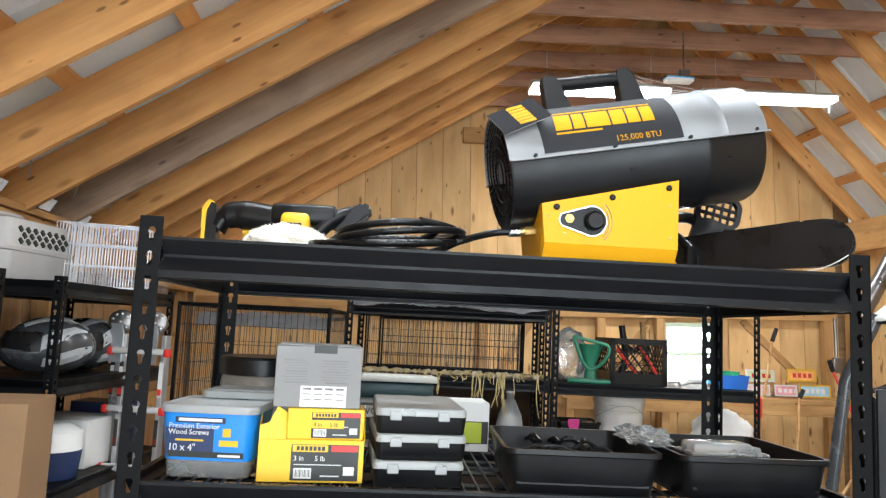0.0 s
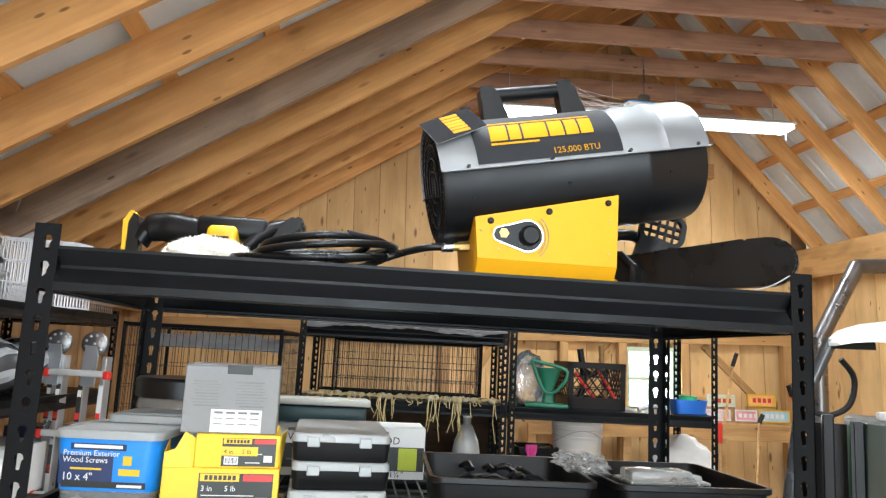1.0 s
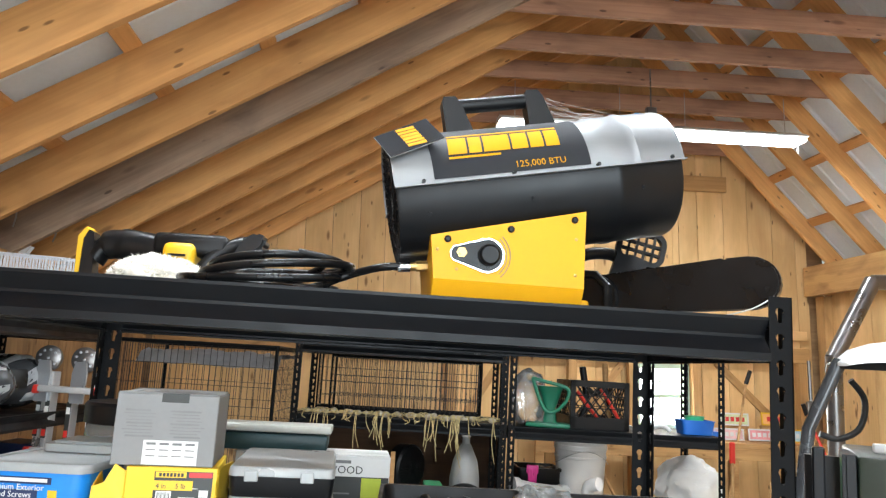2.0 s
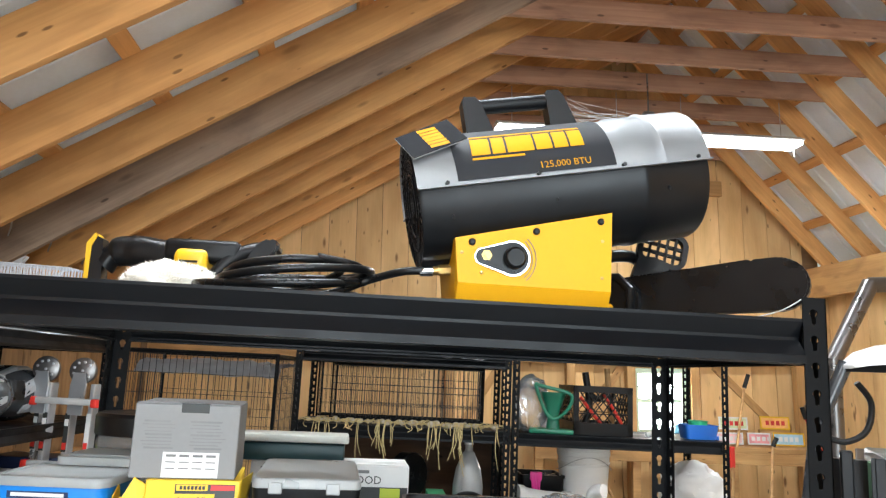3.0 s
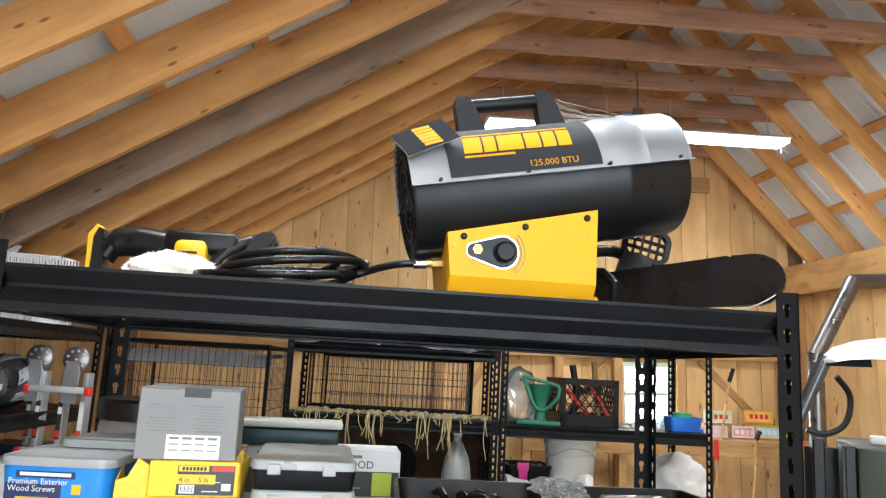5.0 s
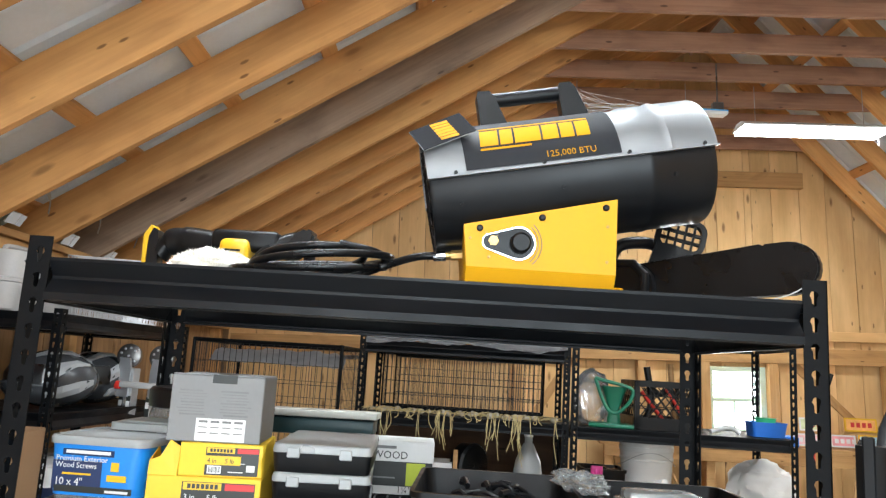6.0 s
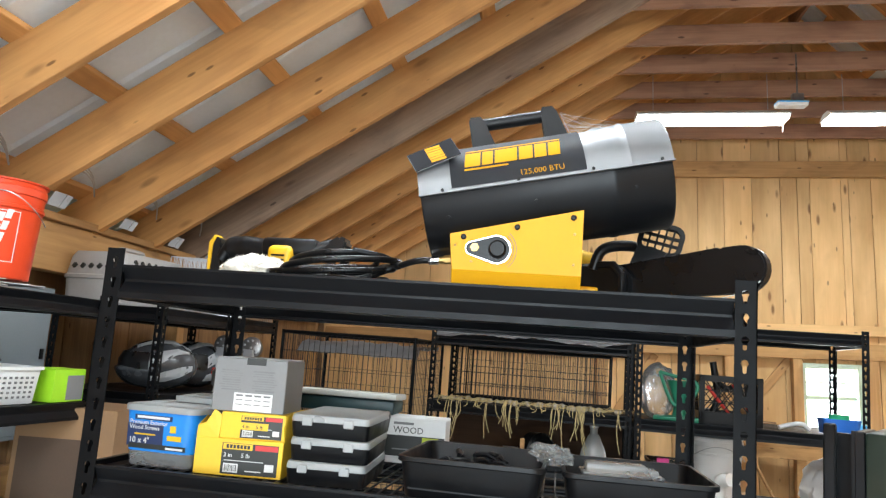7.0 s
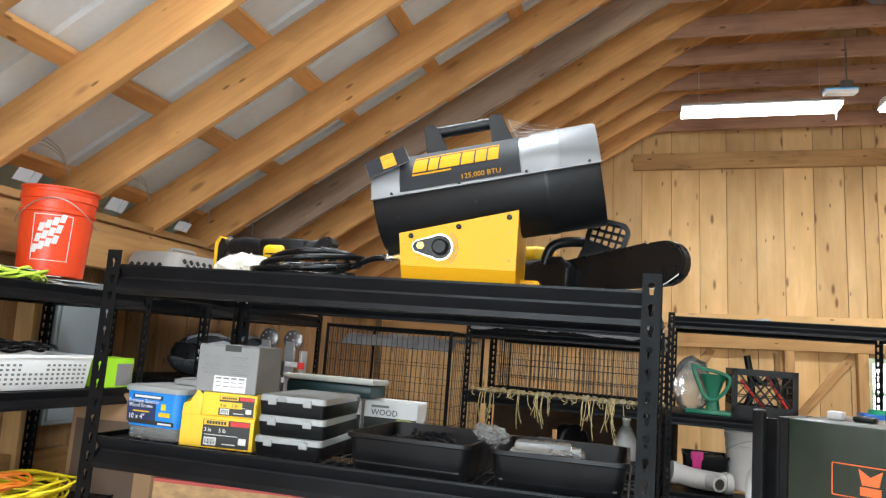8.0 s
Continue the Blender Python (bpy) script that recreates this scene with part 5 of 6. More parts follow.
hm = thing("helmet", pose(-1.86, 3.58, 1.395, 0, 0, 40), "dark glossy full-face motorcycle helmet with grey trim", "helmet", "helmets")
b = B()
bmesh.ops.create_uvsphere(b, u_segments=36, v_segments=22, radius=1.0)
for v in b.verts:
    p = v.co
    v.co = Vector((p.x * 0.185, p.y * 0.14, 0.125 + p.z * 0.13 * (1.0 if p.z > 0 else 0.95)))
    if v.co.x < -0.05 and 0.02 < v.co.z < 0.11:
        v.co.x -= 0.03
part("shell", b, SMOKE, hm, "dark glossy shell", smooth=70)
def shell_pt(x, t, k=1.0):
    """A point on the helmet shell at x along it, t degrees round from the side."""
    r = math.sqrt(max(0.02, 1 - (x / 0.185) ** 2)) * k
    return Vector((x, 0.14 * r * math.cos(radians(t)), 0.125 + 0.13 * r * math.sin(radians(t))))


for side in (1, -1):
    for xs, t0, t1, k in (((-0.13, -0.07, 0.0, 0.07, 0.13), (-18, -8, 8, 30, 44), (2, 20, 34, 46, 50), 1.035), ((-0.05, 0.02, 0.09, 0.15), (-40, -34, -26, -12), (-22, -10, 0, 6), 1.04),
                          ((-0.12, -0.04, 0.05, 0.14), (55, 58, 62, 66), (70, 74, 78, 84), 1.05)):
        b = B()
        loft(b, [[Vector((p.x, p.y * side, p.z)) for p in (shell_pt(x, a, k), shell_pt(x, (a + c) / 2, k + 0.02), shell_pt(x, c, k), shell_pt(x, c, 0.96), shell_pt(x, a, 0.96))] for x, a, c in zip(xs, t0, t1)])
        part("trim_panel", b, HELMETG, hm, "grey swooping trim panel", smooth=20)
b = B()
loft(b, [[Vector((math.cos(radians(a)) * r * 0.19, math.sin(radians(a)) * r * 0.147, z)) for a in range(110, 251, 10)] + [Vector((math.cos(radians(a)) * r * 0.17, math.sin(radians(a)) * r * 0.13, z)) for a in range(250, 109, -10)] for z, r in ((0.105, 1.04), (0.15, 1.04), (0.19, 0.93))])
part("visor", b, SOFTBLACK, hm, "black visor")
copy_thing(hm, PLACE @ pose(-1.90, 3.98, 1.395, 0, 0, 80))

# folding ladder
lad = thing("folding_ladder", pose(-1.64, 3.98, 0.0, 0, 0, -8), "folded aluminium ladder with round hinges, red clips and red labels", "ladder")
for x in (-0.135, -0.060, 0.050, 0.125):
    b = B()
    box(b, (x, 0.0 if abs(x) < 0.1 else 0.045, 0.80), (0.024, 0.055, 1.56), bev=0.004)
    part("rail", b, ALU, lad)
for x in (-0.095, 0.088):
    b = B()
    lathe(b, [(0.054, -0.014), (0.060, -0.010), (0.060, 0.010), (0.054, 0.014)], seg=32)
    bmesh.ops.transform(b, matrix=Matrix.Translation((x, -0.01, 1.640)) @ Matrix.Rotation(radians(12), 4, "Z") @ FRONT, verts=b.verts)
    hinge = part("hinge", b, PIPE, lad, "round dark steel hinge disc")
    for k in range(9):
        a = 2 * math.pi * k / 9
        b = B()
        lathe(b, [(0.0065, 0.0), (0.0065, 0.0165), (0.003, 0.0172)], seg=10)
        rr = 0.040 if k else 0.0
        bmesh.ops.transform(b, matrix=Matrix.Translation((x, -0.01, 1.640)) @ Matrix.Rotation(radians(12), 4, "Z") @ FRONT @ Matrix.Translation((rr * math.cos(a), rr * math.sin(a), 0)), verts=b.verts)
        part("hinge_rivet", b, ALU, hinge)
    b = B()
    prism(b, [(-0.032, 1.44), (0.032, 1.44), (0.036, 1.58), (0.026, 1.63), (-0.026, 1.63), (-0.036, 1.58)], 0.0, 0.012, Matrix.Translation((x, -0.030, 0)) @ FRONT)
    part("hinge_plate", b, ALU, lad)
for z in (1.50, 1.22, 0.94, 0.66, 0.38):
    b = B()
    box(b, (0.035, -0.045, z), (0.28, 0.03, 0.030), bev=0.008, seg=2)
    part("rung", b, GREYP, lad)
    for x in (-0.115, 0.185):
        b = B()
        box(b, (x, -0.045, z - 0.004), (0.032, 0.036, 0.040), bev=0.008, seg=2)
        part("rung_cap", b, REDP, lad, "red plastic rung end cap")
for x in (-0.135, -0.060, 0.050, 0.125):
    y = -0.029 if abs(x) < 0.1 else 0.016
    b = B()
    box(b, (x, y, 1.36), (0.022, 0.002, 0.17))
    part("label_strip", b, DARKPRINT if x != 0.125 else PAPER, lad, "printed label strip")
    for z, h, mt in ((1.405, 0.030, PAPER), (1.30, 0.03, REDP), (1.10, 0.13, DARKPRINT), (1.06, 0.03, REDP)):
        b = B()
        box(b, (x, y - 0.002, z), (0.019, 0.002, h))
        part("label_print", b, mt, lad)

# tall carton, bins low on the shelves
tall = carton("tall_carton", pose(-1.70, 2.78, 0.0, 0, 0, 12), 0.40, 0.30, 1.36, CARD, "tall brown cardboard carton, shadow painted on its front, on the floor", "carton")
# the shadow over the carton's front, painted as a dark brown field
field(tall, "front_print", -0.03, 0.63, 0.30, 1.22, mat("painted_carton_shadow", (0.085, 0.052, 0.034), 0.75, 0, 0.15, 5, 0.05), label="shadow painted as a dark brown field")
jb = thing("storage_tub", pose(-1.84, 3.62, 0.95, 0, 0, 75), "white and navy plastic tub on the wall shelf", "tub")
b = B()
lathe(b, [(0.12, 0), (0.135, 0.12), (0.13, 0.12), (0.05, 0.02)], seg=24)
part("tub", b, NAVY, jb, "navy lower tub")
b = B()
lathe(b, [(0.137, 0.121), (0.13, 0.2), (0.08, 0.23), (0.02, 0.232)], seg=24)
part("cover", b, WHITEP, jb, "white domed cover")
for k, (y, w, h, mt, lb) in enumerate(((3.95, 0.3, 0.22, WHITEP, "white"), (4.3, 0.2, 0.26, NAVY, "navy"))):
    carton("carton", pose(-1.76, y, 0.95, 0, 0, 88), w, 0.3, h, mt, lb + " printed carton on the wall shelf", "carton", "cartons on the wall shelf")

PLACE = I4
pn = thing("electrical_panel", pose(-2.19, 2.84, 1.17, 0, 0, 92), "grey-blue steel electrical panel with a flat door", "electrical panel")
b = B()
box(b, (0, 0.03, 0.36), (0.36, 0.09, 0.72), bev=0.004)
part("box", b, PANEL, pn)
b = B()
box(b, (0, -0.02, 0.36), (0.33, 0.012, 0.68), bev=0.003)
pd = part("door", b, PANEL, pn)
b = B()
box(b, (0.13, -0.03, 0.4), (0.02, 0.01, 0.05), bev=0.002)
part("latch", b, BLACKP, pd)


def bucket(name, m, r0, r1, h, material, label, bail=True):
    o = thing(name, m, label, "bucket", "")
    b = B()
    lathe(b, [(r0 - 0.004, 0), (r0, 0.004), (r0 + (r1 - r0) * 0.70, h * 0.70), (r0 + (r1 - r0) * 0.70 + 0.006, h * 0.71), (r0 + (r1 - r0) * 0.72 + 0.006, h * 0.74), (r0 + (r1 - r0) * 0.74, h * 0.75),
              (r0 + (r1 - r0) * 0.84, h * 0.85), (r0 + (r1 - r0) * 0.84 + 0.006, h * 0.86), (r1 * 0.985 + 0.004, h * 0.93), (r1 * 0.985, h * 0.94), (r1, h - 0.008), (r1 + 0.006, h - 0.006), (r1 + 0.006, h), (r1 - 0.003, h), (r0 - 0.003, 0.008), (0.02, 0.006)], seg=48)
    part("body", b, material, o)
    if bail:
        b = B()
        tube(b, smooth_curve([((r1 + 0.008) * math.cos(radians(a)), (r1 + 0.008) * math.sin(radians(a)), h * 0.86 - 0.10 * math.sin(radians(a + 90)) ** 2) for a in range(-180, 1, 20)], 4), 0.0022, 6)
        part("bail", b, WIRE, o, "steel wire bail handle")
    return o


bk = bucket("bucket", pose(-1.815, 2.262, 1.868, 0, 0, 42), 0.130, 0.150, 0.375, ORANGE, "bright orange plastic five-gallon bucket on the shelf")
b = B()
# a white square outline and slanted block on the front, standing for the printed mark


def wrap(b2, x0, x1, z0, z1, r, a0=-90.0, skew=0.0):
    n = 5
    rings = []
    for k in range(n + 1):
        ring_ = []
        for z, rr2, sk in ((z0, r + 0.001, 0), (z1, r + 0.001, skew), (z1, r - 0.001, skew), (z0, r - 0.001, 0)):
            rr3 = rr2 + (z / 0.375) * 0.020 - 0.0095
            t = radians(a0) + (x0 + (x1 - x0) * k / n + sk) / r
            ring_.append(Vector((rr3 * math.cos(t), rr3 * math.sin(t), z)))
        rings.append(ring_)
    loft(b2, rings)


for x0, x1, z0, z1 in ((-0.075, 0.075, 0.250, 0.253), (-0.075, 0.075, 0.06, 0.063), (-0.075, -0.072, 0.06, 0.253), (0.072, 0.075, 0.06, 0.253)):
    wrap(b, x0, x1, z0, z1, 0.1395)
for k in range(3):
    for j in range(4):
        wrap(b, -0.055 + 0.026 * j - 0.01 * k, -0.034 + 0.026 * j - 0.01 * k, 0.215 - 0.045 * k - 0.035 + 0.014 * j, 0.215 - 0.045 * k + 0.014 * j, 0.1395, skew=0.008)
part("printed_mark", b, PAPER, bk, "white printed square mark")

bs = thing("storage_basket", pose(-1.57, 2.05, 1.415, 0, 0, 90), "white pierced plastic basket holding dark cables", "basket")
w, d, h = 0.58, 0.30, 0.135
b = B()


def bk_ring(s, z, e=0):
    return [(x * s, y * s + d / 2, z) for x, y in rounded(w + e, d + e, 0.03, 4)]


loft(b, [bk_ring(0.93, 0), bk_ring(0.94, 0.002), bk_ring(0.99, h - 0.012), bk_ring(1.0, h - 0.012, 0.012), bk_ring(1.0, h, 0.012), bk_ring(0.98, h), bk_ring(0.925, 0.005), bk_ring(0.9, 0.004)])
part("shell", b, WHITEP, bs)
b = B()
for i in range(20):
    for j in range(5):
        if abs(i - 9.5) < 2 and j > 2:
            continue
        box(b, (-w / 2 + 0.04 + i * 0.0255, 0.0085 - 0.007 * j / 5 - 0.0015, 0.025 + j * 0.0175), (0.010, 0.004, 0.008))
hl = part("hole", b, GREYPRINT, bs, "rows of small openings")
hl["kind"] = "stuff"
random.seed(21)
b = B()
strand = []
for k in range(6):
    c = Vector((random.uniform(-0.2, 0.15), random.uniform(0.1, 0.2), h + 0.01 + 0.006 * k))
    strand += [c + Vector((0.12 * math.cos(a * 0.8), 0.08 * math.sin(a * 0.8), 0.012 * math.sin(a * 2 + k))) for a in range(9)]
tube(b, smooth_curve(strand, 4), 0.0055, 6)
solid("cable", b, SOFTBLACK, pose(-1.57, 2.05, 1.415, 0, 0, 90), "tangled black cable lying in the white basket", "cable", smooth=60)
gx = carton("small_box", pose(-1.56, 2.465, 1.415, 0, 0, 90), 0.17, 0.12, 0.125, LIME, "lime green and grey product box", "carton")
field(gx, "grey_field", 0.033, 0.055, 0.092, 0.095, GREYC)


def cord_coil(name, m, material, rx, ry, n, label, seed):
    random.seed(seed)
    b = B()
    strand = []
    for k in range(n):
        sx, sy, zz = random.uniform(0.75, 1.05), random.uniform(0.7, 1.05), 0.008 + 0.009 * k * 0.6
        cx, cy = random.uniform(-0.03, 0.03), random.uniform(-0.03, 0.03)
        strand += [(cx + rx * sx * math.cos(2 * math.pi * i / 12), cy + ry * sy * math.sin(2 * math.pi * i / 12), zz + 0.010 * math.sin(i * 1.7 + k)) for i in range(12)]
    tube(b, smooth_curve(strand, 4), 0.0055, 6)
    return solid(name, b, material, m, label, "extension cord", "extension cords", smooth=60)


cord_coil("extension_cord", pose(-1.72, 2.14, 0.96), CORD, 0.17, 0.26, 14, "coiled bright yellow extension cord", 31)
cord_coil("extension_cord", pose(-1.76, 1.85, 0.96), CORD, 0.17, 0.2, 12, "coiled bright yellow extension cord", 32)
cord_coil("extension_cord", pose(-1.70, 1.98, 1.045), CORDO, 0.13, 0.2, 4, "coiled orange extension cord", 33)
cord_coil("garden_rope", pose(-1.66, 1.93, 1.83), mat("lime_rope", (0.5, 0.72, 0.06), 0.6, 0, 0.2, 40, 0.2), 0.10, 0.13, 7, "lime green coiled cord beside the bucket", 34)
b = B()
random.seed(12)
for k in range(14):
    box(b, (random.uniform(-0.12, 0.12), random.uniform(-0.5, 0.3), 0.004 + 0.003 * k), (0.16, 0.22, 0.003), rot=Matrix.Rotation(random.uniform(-0.5, 0.5), 4, "Z"))
solid("paper_stack", b, PAPER, pose(-1.74, 2.12, 1.828), "loose printed papers and bags on the shelf top", "papers", kind="stuff", smooth=None)

# ---- wire kennels and the garlic shelf ----
PLACE = Matrix.Translation((-0.04, -0.13, 0.045))


def kennel(m, w, d, h, label, fr=0.011, wp=0.036):
    o = thing("wire_kennel", m, label, "wire kennel", "wire kennels")
    b = B()
    for x in (-w / 2, w / 2):
        for y in (0, d):
            tube(b, [(x, y, 0), (x, y, h)], fr, 8)
    for z in (0.015, h - 0.012):
        for y in (0, d):
            tube(b, [(-w / 2, y, z), (w / 2, y, z)], fr, 8)
        for x in (-w / 2, w / 2):
            tube(b, [(x, 0, z), (x, d, z)], fr, 8)
    part("frame", b, RACK, o, "black tube frame")
    for y in (0.0, d):
        b = B()
        wire_panel(b, w, h - 0.02, int(w / wp), int(h / (wp * 3)), 0.0021, y)
        part("wire_panel", b, DARKWIRE, o)["kind"] = "stuff"
    for x in (-w / 2, w / 2):
        b = B()
        wire_panel(b, d, h - 0.02, int(d / 0.036), int(h / 0.11), 0.0019)
        part("wire_panel", b, DARKWIRE, o, m=Matrix.Translation((x, d / 2, 0)) @ Matrix.Rotation(radians(90), 4, "Z"))["kind"] = "stuff"
    return o


kennel(pose(-1.06, 4.42, 0.0, 0, 0, 0), 0.88, 0.75, 1.755, "tall black wire dog kennel with latch bars")
kennel(pose(0.05, 4.95, 1.395, 0, 0, 0), 1.02, 0.16, 0.36, "black wire crate stored on the shelf", 0.005, 0.027)
kennel(pose(0.10, 4.72, 1.395, 0, 0, -3), 0.90, 0.14, 0.34, "black wire crate stored on the shelf", 0.005, 0.03)


def crumple(name, m, w, d, material, label, seed, amp=0.03, nx=46, ny=18, hang=0.0):
    b = B()
    g = []
    for i in range(nx + 1):
        col = []
        for j in range(ny + 1):
            x, y = w * (i / nx - 0.5), d * (j / ny - 0.5)
            q = Vector((x * 7 + seed, y * 9, seed * 0.7))
            z = amp * (0.9 + noise.noise(q) + 0.5 * abs(noise.noise(q * 2.7)) + 0.25 * noise.noise(q * 6))
            e = min(j, 2) / 2.0
            z = max(z, 0.003) * (0.35 + 0.65 * e) - (hang * (1 - e) if j < 2 else 0)
            col.append(b.verts.new((x + 0.01 * noise.noise(q * 1.3), y, z)))
        g.append(col)
    for i in range(nx):
        for j in range(ny):
            b.faces.new((g[i][j], g[i + 1][j], g[i + 1][j + 1], g[i][j + 1]))
    bmesh.ops.solidify(b, geom=list(b.faces), thickness=0.0015)
    return solid(name, b, material, m, label, "tarp", "tarps", smooth=50)


crumple("folded_tarp", pose(0.09, 4.69, 1.800), 1.14, 0.62, TARP, "crumpled silver-grey tarp over the shelf top", 2.3, 0.065, hang=0.035)
crumple("folded_tarp", pose(0.30, 4.60, 1.86), 0.42, 0.34, GREYTARP, "crumpled dark grey tarp over the shelf top", 5.1, 0.025)
crumple("folded_tarp", pose(-1.02, 4.78, 1.665, 0), 0.8, 0.60, TARP, "silver tarp sheet sagging inside the kennel top", 7.7, 0.03, hang=0.05)
crumple("folded_bag", pose(1.02, 4.78, 1.92), 0.46, 0.5, mat("pale_blue_bag", (0.35, 0.45, 0.6), 0.5, 0, 0.3, 12, 0.4, 40), "pale blue and white plastic bags on the shelf top", 9.2, 0.02)

random.seed(77)
bt = B()
st = B()
for k in range(46):
    x, y = random.uniform(-0.46, 0.64), random.uniform(4.45, 4.62)
    r = random.uniform(0.011, 0.020)
    bmesh.ops.create_icosphere(bt, subdivisions=2, radius=r, matrix=Matrix.Translation((x, y, 1.395 + r * 0.8)) @ Matrix.Diagonal((1, 1, 0.85, 1)))
    bunch = min(abs(x - c) for c in (-0.33, -0.10, 0.0, 0.27, 0.43, 0.56)) < 0.055
    ln = random.uniform(0.08, 0.26) if bunch else random.uniform(0.01, 0.04)
    y0 = 4.405
    for q in range(random.randint(1, 2) if bunch else 1):
        dx = random.uniform(-0.04, 0.04)
        l2 = ln * random.uniform(0.6, 1.1)
        tube(st, smooth_curve([(x, y, 1.412), (x + dx * 0.4, 4.46, 1.424), (x + dx * 0.7, y0, 1.402), (x + dx, y0 - 0.01, 1.395 - l2 * 0.5), (x + dx + random.uniform(-0.03, 0.03), y0 - 0.004, 1.395 - l2)], 3), [0.003] * 6 + [0.0024] * 7, 4)
for k in range(120):
    x, y = random.uniform(-0.47, 0.65), random.uniform(4.44, 4.66)
    a = random.uniform(0, 6.28)
    tube(st, [(x, y, 1.404), (x + 0.05 * math.cos(a), y + 0.03 * math.sin(a), 1.404 + random.uniform(0, 0.02)), (x + 0.1 * math.cos(a), y + 0.04 * math.sin(a), 1.403)], 0.002, 4)
solid("garlic_bulbs", bt, BULB, I4, "drying garlic bulbs laid along the shelf edge", "garlic", kind="stuff", smooth=60)
solid("garlic_stalks", st, STRAW, I4, "dry yellow garlic stalks hanging over the shelf edge", "dried stalks", kind="stuff", smooth=None)

# fan, jug, helmet and odds under the garlic
fn = thing("desk_fan", pose(0.13, 4.66, 0.93, 0, 0, 50) @ Matrix.Diagonal((0.85, 0.85, 0.9, 1)), "black round desk fan seen side on", "fan")
b = B()
tube(b, [(0, -0.06, 0.20), (0, -0.045, 0.20), (0, 0.05, 0.20), (0, 0.09, 0.20)], [0.13, 0.145, 0.14, 0.08], 28)
part("housing", b, BLACKP, fn)
b = B()
for a in range(0, 180, 9):
    t = radians(a)
    tube(b, [(0.14 * math.cos(t), -0.065, 0.20 + 0.14 * math.sin(t)), (0, -0.075, 0.20), (-0.14 * math.cos(t), -0.065, 0.20 - 0.14 * math.sin(t))], 0.0022, 4)
part("grille", b, BLACKP, fn)
b = B()
lathe(b, [(0.10, 0), (0.10, 0.012), (0.03, 0.03), (0.02, 0.07)], seg=20)
part("stand", b, BLACKP, fn)
jg = thing("jug", pose(0.47, 4.60, 0.93), "milky plastic bottle jug with a narrow neck", "jug")
b = B()
lathe(b, [(0.075, 0), (0.085, 0.02), (0.085, 0.15), (0.07, 0.24), (0.03, 0.33), (0.022, 0.335), (0.022, 0.375)], seg=28)
part("body", b, LIDCLEAR, jg)
b = B()
lathe(b, [(0.026, 0.372), (0.026, 0.392), (0.01, 0.393)], seg=16)
part("cap", b, WHITEP, jg)
hb = thing("bicycle_helmet", pose(0.47, 4.50, 0.93, 0, 0, 15), "black vented bicycle helmet", "helmet", "helmets")
b = B()
bmesh.ops.create_uvsphere(b, u_segments=28, v_segments=14, radius=1.0)
bmesh.ops.delete(b, geom=[v for v in b.verts if v.co.z < -0.05], context="VERTS")
bmesh.ops.delete(b, geom=[f for f in b.faces if int((math.degrees(math.atan2(f.calc_center_median().y, f.calc_center_median().x)) + 180) / 26) % 2 == 0 and 0.2 < f.calc_center_median().z < 0.85], context="FACES")
for v in b.verts:
    v.co = Vector((v.co.x * 0.135, v.co.y * 0.11, v.co.z * 0.12 + 0.01))
bmesh.ops.solidify(b, geom=list(b.faces), thickness=0.014)
part("shell", b, BLACKP, hb)
for k, (x, w, h, mt, lb) in enumerate(((-0.25, 0.22, 0.16, CARD, "brown"), (-0.02, 0.12, 0.2, PAPER, "white"), (0.30, 0.10, 0.10, MINT, "green"))):
    carton("small_box", pose(x, 4.52, 0.93, 0, 0, random.uniform(-8, 8)), w, 0.2, h, mt, "small " + lb + " carton on the garlic shelf unit", "carton", "cartons under the garlic")
b = B()
box(b, (0, 0, 0.14), (0.026, 0.02, 0.28), bev=0.003)
solid("wooden_stake", b, HANDLEW, pose(0.06, 4.50, 0.93) @ Matrix.Rotation(radians(90), 4, "X") @ Matrix.Rotation(radians(-90), 4, "X"), "short upright pale wooden stake", "stake")

# ---- the shelf with crate and sprayer ----
PLACE = Matrix.Translation((-0.07, -0.14, 0.06))
SH = 1.37
cr = thing("milk_crate", pose(1.255, 4.56, SH, 0, 0, 4), "black plastic milk crate holding red-handled tools", "milk crate")
cw, cd, ch = 0.335, 0.33, 0.275


def lattice(b, w, h):
    box(b, (0, 0, 0.035), (w, 0.012, 0.07))
    box(b, (0, 0, h - 0.018), (w, 0.012, 0.036))
    for x in (-w / 2 + 0.012, w / 2 - 0.012):
        box(b, (x, 0, h / 2), (0.024, 0.012, h))
    n = 7
    for k in range(-n, n):
        for s in (1, -1):
            x0 = k * w / n
            p, q = (x0, 0.07), (x0 + s * (h - 0.106) * 0.8, h - 0.036)
            if max(abs(p[0]), abs(q[0])) > w / 2:
                continue
            c = Vector(((p[0] + q[0]) / 2, 0, (p[1] + q[1]) / 2))
            ln = math.hypot(q[0] - p[0], q[1] - p[1])
            box(b, c, (ln, 0.007, 0.006), rot=Matrix.Rotation(-math.atan2(q[1] - p[1], q[0] - p[0]), 4, "Y"))
    for z in (0.12, 0.19):
        box(b, (0, 0, z), (w, 0.007, 0.006))


